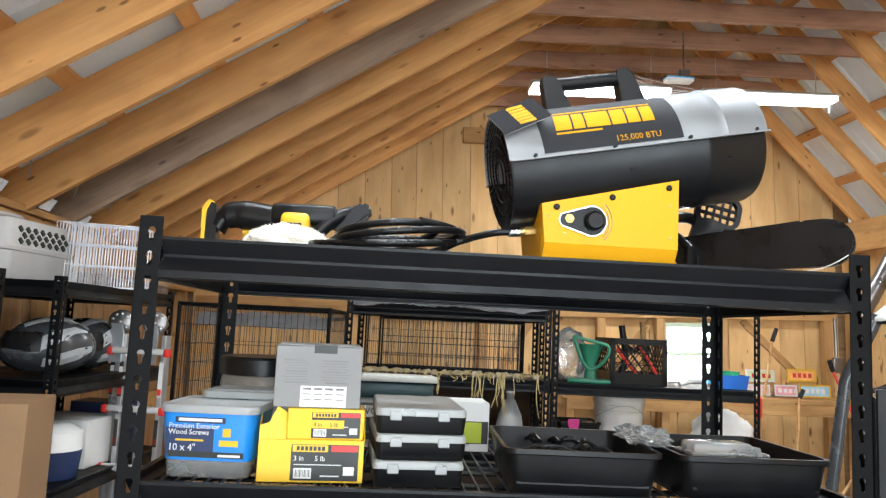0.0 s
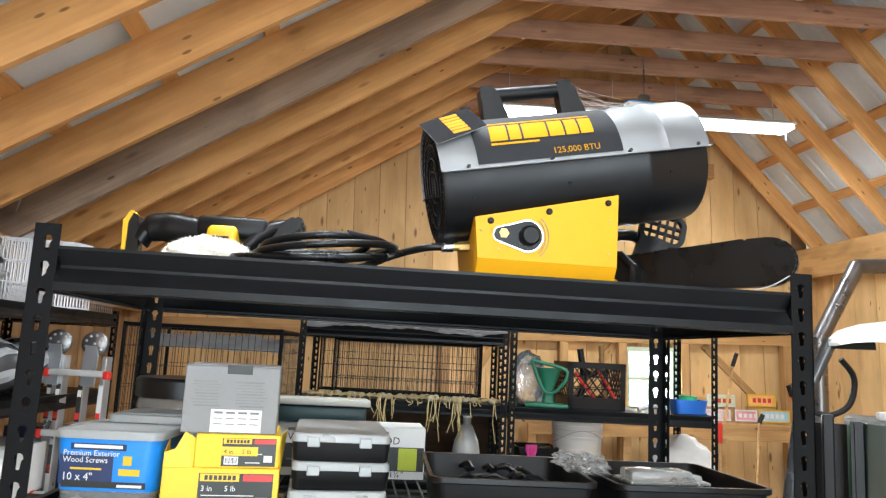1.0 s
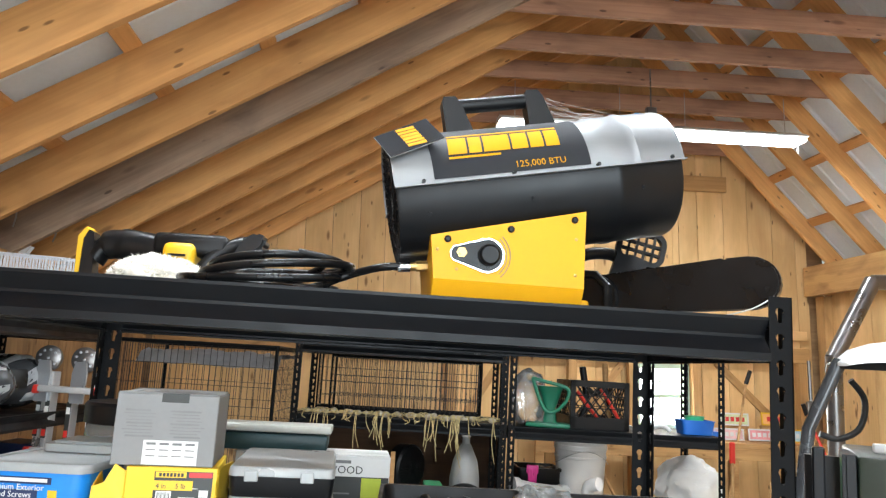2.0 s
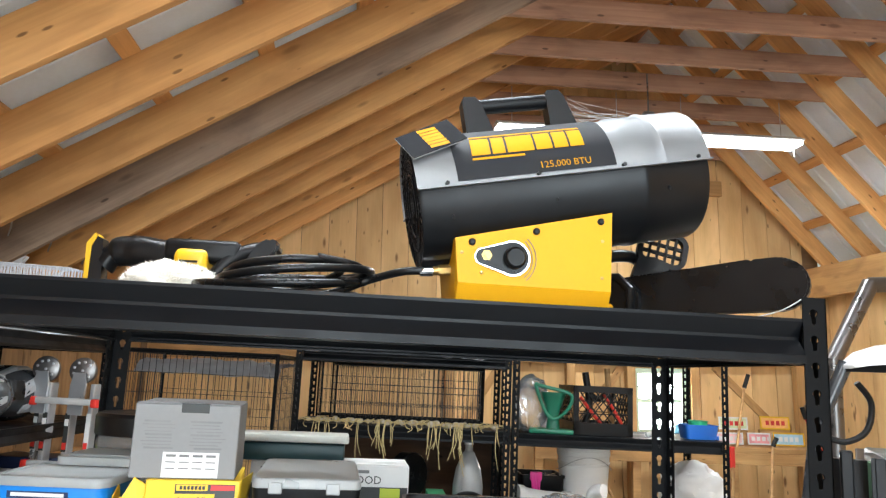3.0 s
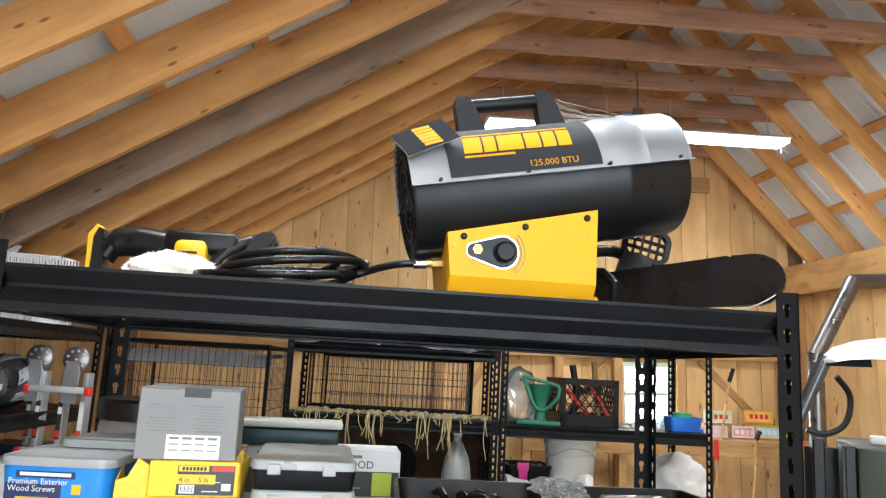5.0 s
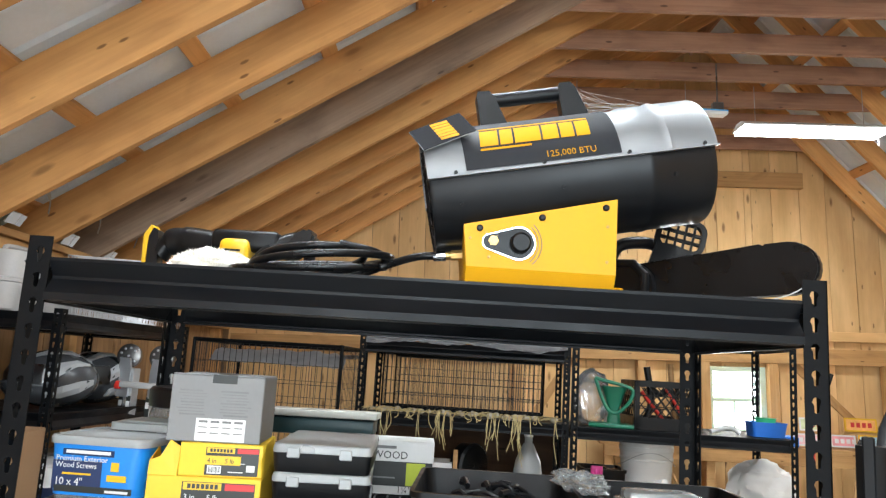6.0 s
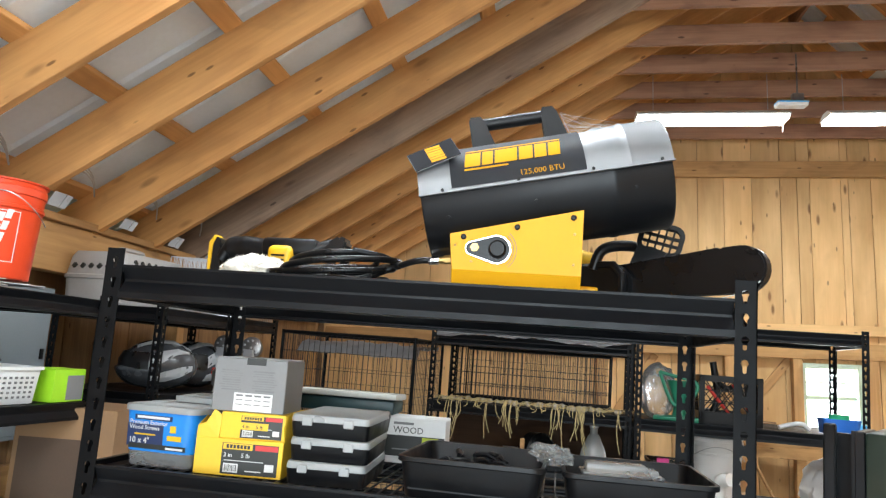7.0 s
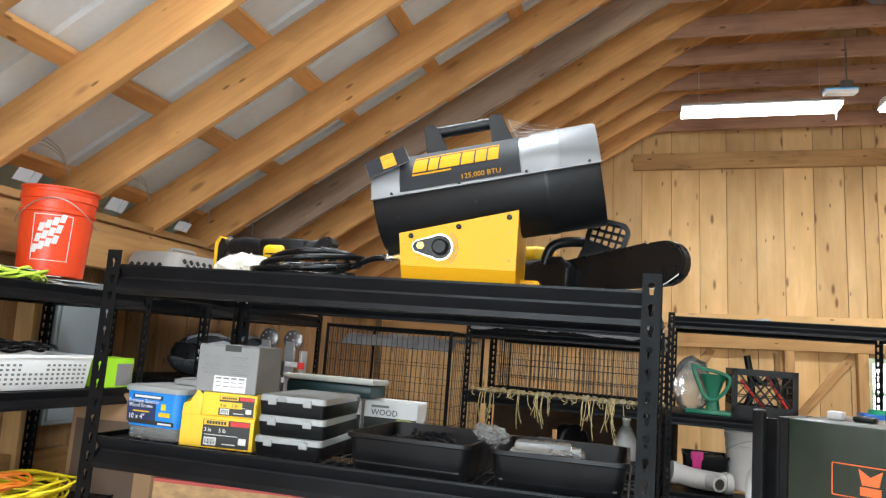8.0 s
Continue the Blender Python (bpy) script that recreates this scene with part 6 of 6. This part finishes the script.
for m in (Matrix.Translation((0, 0, 0)), Matrix.Translation((0, cd, 0)), Matrix.Translation((-cw / 2, cd / 2, 0)) @ Matrix.Rotation(radians(90), 4, "Z"), Matrix.Translation((cw / 2, cd / 2, 0)) @ Matrix.Rotation(radians(90), 4, "Z")):
    b = B()
    lattice(b, cw, ch)
    part("side", b, BLACKP, cr, m=m)["kind"] = "stuff"
b = B()
box(b, (0, cd / 2, 0.006), (cw, cd, 0.012))
part("bottom", b, BLACKP, cr)
CM = pose(1.255, 4.56, SH, 0, 0, 4)
for pts, mt, rr, lb in (([(-0.10, 0.08, 0.02), (-0.06, 0.07, 0.14), (-0.09, 0.06, 0.34)], BLACKP, 0.020, "black tool handle standing in the crate"), ([(0.12, 0.2, 0.02), (0.10, 0.2, 0.2), (0.09, 0.21, 0.37)], HANDLEW, 0.017, "wooden tool handle standing in the crate"),
                        ([(-0.12, 0.05, 0.20), (-0.04, 0.05, 0.10), (0.01, 0.05, 0.05)], REDP, 0.010, "red-handled loppers in the crate"), ([(0.02, 0.05, 0.22), (0.08, 0.05, 0.13), (0.13, 0.05, 0.05)], REDP, 0.010, "red-handled loppers in the crate"),
                        ([(-0.06, 0.10, 0.23), (0.0, 0.1, 0.19), (0.06, 0.1, 0.22), (0.09, 0.1, 0.12)], BLACKP, 0.016, "black grip of a garden tool")):
    b = B()
    tube(b, smooth_curve(pts, 5), rr, 10)
    solid("hand_tool", b, mt, CM @ Matrix.Translation((0, 0, 0.012)), lb, "hand tool", "tools in the crate", smooth=60)

sp = thing("seed_spreader", pose(0.945, 4.60, SH, 0, 0, -10), "green plastic hand spreader beside a clear bag", "spreader")
b = B()
box(b, (0.02, 0.02, 0.012), (0.25, 0.16, 0.024), bev=0.005, seg=2)
part("base", b, GREENP, sp)
b = B()
tube(b, smooth_curve([(-0.075, -0.04, 0.275), (-0.03, -0.045, 0.262), (0.10, -0.045, 0.235), (0.135, -0.045, 0.205), (0.115, -0.045, 0.145), (0.055, -0.04, 0.088), (0.005, -0.04, 0.095), (-0.035, -0.04, 0.165), (-0.075, -0.04, 0.275)], 6), 0.0105, 10)
part("handle_loop", b, GREENP, sp, "green looped handle")
b = B()
loft(b, [[(0.03 + x, 0.05 + y, z) for x, y in rounded(w_, w_ * 0.8, w_ * 0.3, 4)] for w_, z in ((0.08, 0.02), (0.06, 0.10), (0.12, 0.19), (0.15, 0.23))])
part("hopper", b, GREENP, sp)
b = B()
bmesh.ops.create_icosphere(b, subdivisions=4, radius=1.0)
for v in b.verts:
    p = v.co.copy()
    s = 1 + 0.16 * noise.noise(p * 2.1 + Vector((3, 1, 2))) + 0.06 * noise.noise(p * 7)
    v.co = Vector((p.x * 0.105, p.y * 0.09, p.z * 0.17)) * s
    v.co.z = max(v.co.z, -0.155)
solid("seed_bag", b, CLEAR, pose(0.865, 4.72, SH + 0.155), "full clear plastic bag standing on the shelf", "plastic bag", smooth=30)
bb = thing("berry_basket", pose(1.85, 4.62, SH, 0, 0, 5), "blue plastic basket with a bright green tub inside", "basket")
b = B()
loft(b, [[(x * s, y * s + 0.06, z) for x, y in rounded(0.20, 0.13, 0.02, 3)] for s, z in ((0.88, 0), (1.0, 0.075), (1.03, 0.075), (1.03, 0.082), (0.96, 0.082), (0.86, 0.006))])
part("basket", b, SKYBLUE, bb)
b = B()
lathe(b, [(0.045, 0.01), (0.055, 0.10), (0.060, 0.104), (0.05, 0.106)], (0.0, 0.06, 0), 20)
part("tub", b, MINT, bb, "bright green tub")
b = B()
tube(b, smooth_curve([(-0.06, 0, 0.012), (0.0, 0.02, 0.03), (0.06, 0, 0.04), (0.10, 0, 0.012)], 5), 0.013, 8)
solid("cable_wrap", b, PAPER, pose(1.58, 4.62, SH), "crumpled white wrapping on the shelf", "wrapping", smooth=60)

# ---- bench and clutter at the gable wall ----
PLACE = Matrix.Translation((0.06, 0.216, 1.726)) @ Matrix.Rotation(radians(1.1), 4, "X") @ Matrix.Rotation(radians(-0.8), 4, "Y") @ Matrix.Scale(0.88, 4) @ Matrix.Translation((-0.062, -0.2, -1.743))


def bench_top(m, w, d, z, label):
    o = thing("workbench", m, label, "workbench")
    b = B()
    box(b, (0, 0, z - 0.03), (w, d, 0.06), bev=0.004)
    part("top", b, TRIM, o, "pine plank top")
    b = B()
    box(b, (0, -d / 2 + 0.02, z - 0.12), (w - 0.1, 0.035, 0.12), bev=0.003)
    part("apron", b, TRIM, o)
    for x in np.linspace(-w / 2 + 0.1, w / 2 - 0.1, 4):
        b = B()
        box(b, (x, -d / 2 + 0.08, (z - 0.30) / 2), (0.09, 0.09, z + 0.18), bev=0.003)
        part("leg", b, TRIM, o)
    return o


bench_top(pose(3.05, 8.42, 0), 3.4, 0.46, 0.92, "long pine plank workbench against the gable wall")
signs = ((3.72, 1.10, 0.33, 0.14, mat("sign_green", (0.55, 0.60, 0.35), 0.6, 0, 0.3, 9, 0)), (4.20, 1.115, 0.34, 0.145, mat("sign_orange", (0.75, 0.38, 0.12), 0.6, 0, 0.3, 9, 0)), (3.62, 0.945, 0.34, 0.13, mat("sign_pink", (0.72, 0.45, 0.45), 0.6, 0, 0.3, 9, 0)),
         (3.97, 0.95, 0.26, 0.13, mat("sign_rose", (0.70, 0.28, 0.30), 0.6, 0, 0.3, 9, 0)), (4.31, 0.945, 0.36, 0.145, mat("sign_blue", (0.35, 0.55, 0.68), 0.6, 0, 0.3, 9, 0)))
for k, (x, z, w, h, mt) in enumerate(signs):
    o = thing("painted_sign", pose(x, 8.55 if z > 1 else 8.46, z - 0.02, -8, 0, 0), "small bright painted sign with a border, propped on the bench", "sign", "painted signs")
    b = B()
    box(b, (0, 0, h / 2), (w, 0.014, h), bev=0.002)
    part("board", b, mt, o)
    b = B()
    for zz in (0.008, h - 0.008):
        box(b, (0, -0.009, zz), (w, 0.006, 0.016))
    for xx in (-w / 2 + 0.008, w / 2 - 0.008):
        box(b, (xx, -0.009, h / 2), (0.016, 0.006, h - 0.034))
    part("border", b, YELLOWP if k in (1, 4) else PAPER, o)
    bars(o, [(-w * 0.25 + 0.06 * q, h * 0.5, 0.04, h * 0.35) for q in range(4)], (REDPRINT, REDPRINT, PAPER, PAPER, PAPER)[k], -0.0075)
    if z > 1:
        b = B()
        box(b, (0, 0.03, -0.075), (w, 0.05, 0.15))
        part("ledge_block", b, TRIM, o)


def long_tool(x, y, z0, x1, y1, z1, head, label, mt=HANDLEW):
    o = thing("garden_tool", pose(0, 0, 0), label, "garden tool", "garden tools leaning on the wall")
    b = B()
    tube(b, [(x - (x1 - x) * 0.25, y - (y1 - y) * 0.25, -0.37), (x, y, z0), (x1, y1, z1)], 0.016, 8)
    part("shaft", b, mt, o)
    b = B()
    if head == "grip":
        tube(b, [(x1, y1, z1), (x1 + (x1 - x) * 0.10, y1, z1 + (z1 - z0) * 0.10)], 0.026, 8)
        part("grip", b, BLACKP, o, "black grip")
    elif head == "blade":
        box(b, (x1, y1, z1 + 0.12), (0.18, 0.02, 0.26), bev=0.008, seg=2)
        part("blade", b, PIPE, o, "dull steel blade")
    else:
        box(b, (x1, y1, z1 + 0.1), (0.06, 0.03, 0.22), bev=0.01)
        part("head", b, REDP, o, "red head")
    return o


long_tool(3.35, 7.95, 0.0, 3.88, 8.6, 1.55, "grip", "long wooden-shafted tool with a black grip")
long_tool(3.3, 7.6, 0.0, 3.42, 7.9, 0.75, "red", "red-headed garden tool leaning on the bench")
long_tool(4.75, 7.8, 0.0, 4.35, 8.15, 1.25, "grip", "slim red-shafted tool leaning in the corner", REDP)
long_tool(3.5, 7.3, 0.0, 3.95, 8.1, 0.95, "grip", "slim pale-shafted rake leaning on the bench")
long_tool(3.75, 7.2, 0.0, 4.25, 7.9, 0.85, "grip", "dark-shafted tool leaning on the bench", BLACKM)
long_tool(3.6, 6.9, -0.02, 4.7, 7.7, 0.75, "blade", "wooden-shafted shovel leaning in the corner")
long_tool(2.25, 7.9, 0.25, 1.85, 8.1, 1.05, "grip", "pale wooden-shafted tool leaning on the bench")
b = B()
tube(b, smooth_curve([(4.62, 8.60, 1.85), (4.62, 8.58, 1.5), (4.62, 8.57, 1.35)], 5), 0.02, 8)
box(b, (4.62, 8.55, 1.30), (0.13, 0.06, 0.18), bev=0.02, seg=2)
solid("hung_pulley", b, PIPE, I4, "dark steel pulley hung on the gable post", "pulley")
for k, (x, y, z, w, d, h, mt, lb) in enumerate(((2.15, 8.35, 0.92, 0.30, 0.2, 0.16, CARD, "brown"), (1.55, 8.35, 0.92, 0.26, 0.2, 0.26, GREYC, "grey"), (2.75, 8.3, 0.92, 0.34, 0.2, 0.07, SMOKE, "dark"), (3.12, 8.4, 0.92, 0.14, 0.14, 0.20, CYAN, "blue"), (3.35, 8.3, 0.92, 0.22, 0.2, 0.10, SKYBLUE, "blue"), (2.45, 8.3, 0.92, 0.16, 0.12, 0.12, PAPER, "white"))):
    carton("small_box", pose(x, y, z, 0, 0, 5 * k - 10), w, d, h, mt, "small " + lb + " box on the workbench", "carton", "boxes on the workbench")
st2 = thing("stool", pose(1.29, 5.34, 0.0), "low wooden stand under the white bucket", "stand")
b = B()
box(b, (0, 0, 0.78), (0.5, 0.42, 0.04), bev=0.004)
part("top", b, TRIM, st2)
for x in (-0.2, 0.2):
    for y in (-0.16, 0.16):
        b = B()
        box(b, (x, y, 0.25), (0.05, 0.05, 1.02), bev=0.003)
        part("leg", b, TRIM, st2)
wbk = bucket("bucket", pose(1.29, 5.34, 0.80, 0, 0, 0), 0.155, 0.180, 0.39, WHITEP, "white plastic five-gallon bucket with a red and dark mark")
b = B()
for k in range(7):
    wrap(b, -0.01 + 0.022 * k, 0.006 + 0.022 * k, 0.075, 0.105, 0.158)
part("print_block", b, GREYPRINT, wbk, "dark printed mark reduced to bars")
b = B()
wrap(b, -0.035, -0.015, 0.075, 0.105, 0.158)
wrap(b, 0.10, 0.135, 0.14, 0.22, 0.158)
part("red_mark", b, REDPRINT, wbk, "red printed mark")
for k, (x, y, z, sx, sz, mt, lb) in enumerate(((1.02, 5.36, 0.80, 0.17, 0.11, CLEAR, "clear plastic bag slumped by the bucket"), (2.10, 5.5, 0.72, 0.24, 0.2, WHITEP, "white feed sack slumped on the floor pile"))):
    b = B()
    bmesh.ops.create_icosphere(b, subdivisions=4, radius=1.0)
    for v in b.verts:
        p = v.co.copy()
        v.co = Vector((p.x * sx, p.y * 0.14, p.z * sz)) * (1 + 0.22 * noise.noise(p * 2.3 + Vector((k * 5, 0, 0))) + 0.08 * noise.noise(p * 6))
        v.co.z = max(v.co.z, -sz * 0.8)
    solid("sack", b, mt, pose(x, y, z + sz * 0.8), lb, "sack", smooth=30)
carton("crate_stack", pose(2.10, 5.3, -0.25), 0.5, 0.42, 0.97, CARD, "brown carton under the white sack", "carton")
b = B()
box(b, (0, 0, 0.02), (0.6, 0.4, 0.04), bev=0.01)
solid("tray_stack", b, SMOKE, pose(1.95, 8.3, 0.985), "dark flat trays on the bench", "tray")

# stovepipe in the corner
sv = thing("stovepipe", pose(0, 0, 0), "dull grey steel stovepipe with a diagonal bend to the wall", "stovepipe")
b = B()
tube(b, [(4.02, 7.0, -0.24), (4.02, 7.0, 1.88)], 0.075, 24)
part("vertical_pipe", b, PIPE, sv)
b = B()
tube(b, [(4.02, 7.0, 1.86), (4.43, 7.0, 2.62)], 0.077, 24)
part("diagonal_pipe", b, PIPE, sv)
b = B()
tube(b, [(4.42, 7.0, 2.60), (5.1, 7.0, 2.64)], 0.075, 24)
part("wall_pipe", b, PIPE, sv)

# trimmer with a white guard
hd = thing("string_trimmer", pose(0, 0, 0), "grass trimmer standing on end, white guard up, dark tube shaft", "string trimmer")
b = B()
tube(b, [(1.98, 4.07, -0.27), (2.20, 4.0, 1.44), (2.36, 3.97, 1.80)], [0.03, 0.034, 0.038], 12)
part("shaft", b, SMOKE, hd, "dark grey tube shaft")
b = B()
loft(b, [[Vector((2.33 + u, 3.93 + v_, 1.78 + z)) for v_, z in ((-0.10, -0.005 + hh * 0.2), (-0.06, hh), (0.06, hh), (0.12, -0.005 + hh * 0.2), (0.06, hh - 0.02), (-0.06, hh - 0.02))] for u, hh in ((0.0, 0.01), (0.08, 0.075), (0.2, 0.115), (0.34, 0.135), (0.50, 0.13))])
part("guard", b, WHITEP, hd, "curved white plastic guard", smooth=60)
b = B()
loft(b, [[Vector((2.34 + u, 3.95 + v_, 1.755 + z)) for v_, z in ((-0.06, 0.0), (0.06, 0.0), (0.05, hh), (-0.05, hh))] for u, hh in ((0.0, 0.02), (0.08, 0.05), (0.22, 0.06))])
part("guard_mount", b, BLACKP, hd)
b = B()
tube(b, smooth_curve([(2.40, 3.95, 1.70), (2.47, 3.95, 1.60), (2.44, 3.95, 1.46), (2.33, 3.95, 1.40), (2.24, 3.97, 1.42)], 6), 0.016, 10)
part("loop_handle", b, BLACKP, hd)

# ---- the dark green machine cabinet ----
PLACE = I4
mc = thing("machine_cabinet", pose(0.935, 1.620, 0.0, 0, 0, -25), "dark green and black steel machine cabinet with an orange mark", "machine cabinet")
b = B()
box(b, (0.011, 0.012, 0.81), (0.022, 0.024, 1.62), bev=0.003)
part("side_frame", b, BLACKM, mc, "black corner post")
b = B()
box(b, (0.053, 0.036, 0.80), (0.004, 0.046, 1.60))
part("side_strip", b, PALEGREEN, mc, "pale green inner edge")
b = B()
box(b, (0.020, 0.070, 0.80), (0.062, 0.02, 1.60))
part("recess", b, BLACKP, mc)
b = B()
box(b, (0.0655, 0.075, 0.805), (0.019, 0.15, 1.61), bev=0.002)
box(b, (0.0535, 0.006, 0.805), (0.006, 0.010, 1.61))
part("door_edge", b, BLACKM, mc, "black door edge")
b = B()
box(b, (0.336, 0.16, 0.805), (0.52, 0.34, 1.61), bev=0.006, seg=2)
dr = part("door", b, MACHINE, mc, "dark green enamelled door")
b = B()
for c, s in (((0.35, -0.0115, 1.535), (0.38, 0.001, 0.002)), ((0.35, -0.0115, 1.475), (0.38, 0.001, 0.002)), ((0.16, -0.0115, 1.505), (0.002, 0.001, 0.058)), ((0.54, -0.0115, 1.505), (0.002, 0.001, 0.058))):
    box(b, c, s)
part("outline", b, ORPRINT, dr, "thin orange outline")
b = B()
prism(b, [(0.206, 1.530), (0.2265, 1.516), (0.247, 1.530), (0.241, 1.500), (0.212, 1.500)], 0.0102, 0.0115, FRONT)
box(b, (0.2265, -0.0112, 1.489), (0.036, 0.0012, 0.016))
part("maker_mark", b, ORPRINT, dr, "orange angular mark")
for k, (x, y, sx, sy, sz, mt, lb) in enumerate(((0.13, 0.12, 0.03, 0.03, 0.018, GREYP, "grey"), (0.18, 0.14, 0.04, 0.04, 0.012, BLACKP, "black"), (0.245, 0.16, 0.055, 0.055, 0.036, BLACKP, "black"), (0.31, 0.10, 0.09, 0.07, 0.014, SKYBLUE, "blue"), (0.37, 0.14, 0.05, 0.05, 0.024, MINT, "green"))):
    b = B()
    box(b, (0, 0, sz / 2), (sx, sy, sz), bev=0.004, seg=2)
    solid("small_case", b, mt, pose(0.935, 1.620, 1.61, 0, 0, -25) @ Matrix.Translation((x, y, 0)), "small " + lb + " plastic case on the machine cabinet", "small case", "cases on the cabinet")

# ---- odds on the lower shelf of the sprayer unit ----
PLACE = Matrix.Translation((-0.07, -0.14, 0.06))
tt = thing("tote", pose(0.955, 4.80, 0.93, 0, 0, 3) @ Matrix.Diagonal((0.52, 1, 1, 1)), "black plastic tote on the lower shelf", "tote")
b = B()
loft(b, [[(x * s_, y * s_ + 0.1, z) for x, y in rounded(0.5, 0.26, 0.03, 4)] for s_, z in ((0.9, 0), (0.98, 0.17), (1.03, 0.17), (1.03, 0.185), (0.96, 0.185), (0.88, 0.01))])
part("shell", b, BLACKP, tt)
b = B()
random.seed(41)
for k in range(5):
    box(b, (0.01 * k, 0.002 * (k % 2), -0.05 - 0.004 * (k % 3)), (0.012, 0.012, 0.10 + 0.012 * (k % 3)), rot=Matrix.Rotation(radians(random.uniform(-9, 9)), 4, "Y"), bev=0.005, seg=2)
box(b, (0.02, 0.004, -0.005), (0.07, 0.016, 0.05), bev=0.007, seg=2)
solid("work_glove", b, PINK, pose(0.885, 4.725, 1.118), "bright pink work glove hung on the tote rim", "glove")
pf = thing("pipe_fitting", pose(0.93, 4.60, 0.93, 0, 0, 20), "grey plastic drain pipe fitting with an open branch", "pipe fitting", "pipe fittings")
b = B()
tube(b, smooth_curve([(-0.17, 0.0, 0.10), (-0.05, 0.0, 0.075), (0.08, 0.0, 0.06), (0.16, 0.0, 0.055)], 6), 0.055, 20)
part("pipe", b, GREYP, pf)
b = B()
tube(b, [(0.03, 0.0, 0.07), (0.06, -0.12, 0.065)], 0.042, 20)
part("branch", b, GREYP, pf)
b = B()
tube(b, [(0.058, -0.116, 0.065), (0.0605, -0.1235, 0.065)], 0.030, 16)
part("bore", b, DARKPRINT, pf, "dark open bore")
for x0 in (-0.16, 0.15):
    b = B()
    tube(b, [(x0 - 0.02, 0, 0.10 if x0 < 0 else 0.056), (x0 + 0.02, 0, 0.094 if x0 < 0 else 0.055)], 0.062, 20)
    part("collar", b, GREYP, pf)
pv = thing("pipe_fitting", pose(1.20, 4.58, 0.93, 0, 0, -20), "white plastic elbow pipe fitting on the shelf", "pipe fitting", "pipe fittings")
b = B()
tube(b, smooth_curve([(0, 0, 0.0), (0, 0, 0.09), (0.02, -0.02, 0.135), (0.07, -0.05, 0.15)], 6), 0.036, 18)
part("elbow", b, WHITEP, pv)

# small lit sensor box on a bracket between the ties
PLACE = BARN
GX, GY, GZ = 1.72, 5.30, 3.63
gb = thing("sensor_box", pose(GX, GY, GZ, 0, 0, 4) @ Matrix.Diagonal((0.9, 0.9, 0.8, 1)), "small white lamp box on a grey steel bracket under the ties", "sensor lamp")
b = B()
box(b, (0, 0, 0.022), (0.235, 0.10, 0.044), bev=0.008, seg=2)
part("housing", b, WHITEP, gb, "white plastic housing")
b = B()
box(b, (0, -0.001, 0.036), (0.238, 0.104, 0.012))
part("stripe", b, CYAN, gb, "light blue band")
b = B()
box(b, (0.05, 0.0, 0.085), (0.09, 0.05, 0.085), bev=0.006)
part("motor_box", b, PIPE, gb, "grey steel box")
b = B()
box(b, (0.05, 0.0, 0.10 + (4.14 - GZ - 0.10) / 2), (0.010, 0.010, 4.14 - GZ - 0.10))
part("bracket", b, PIPE, gb)

# dark brown board leaning behind the lower shelves
PLACE = I4
b = B()
box(b, (0, 0, 0.66), (1.30, 0.018, 1.32), bev=0.002)
solid("leaning_board", b, TIEDARK, pose(0.06, 5.05, 0.0, -7, 0, 0), "dark brown stained board leaning behind the shelving", "board")
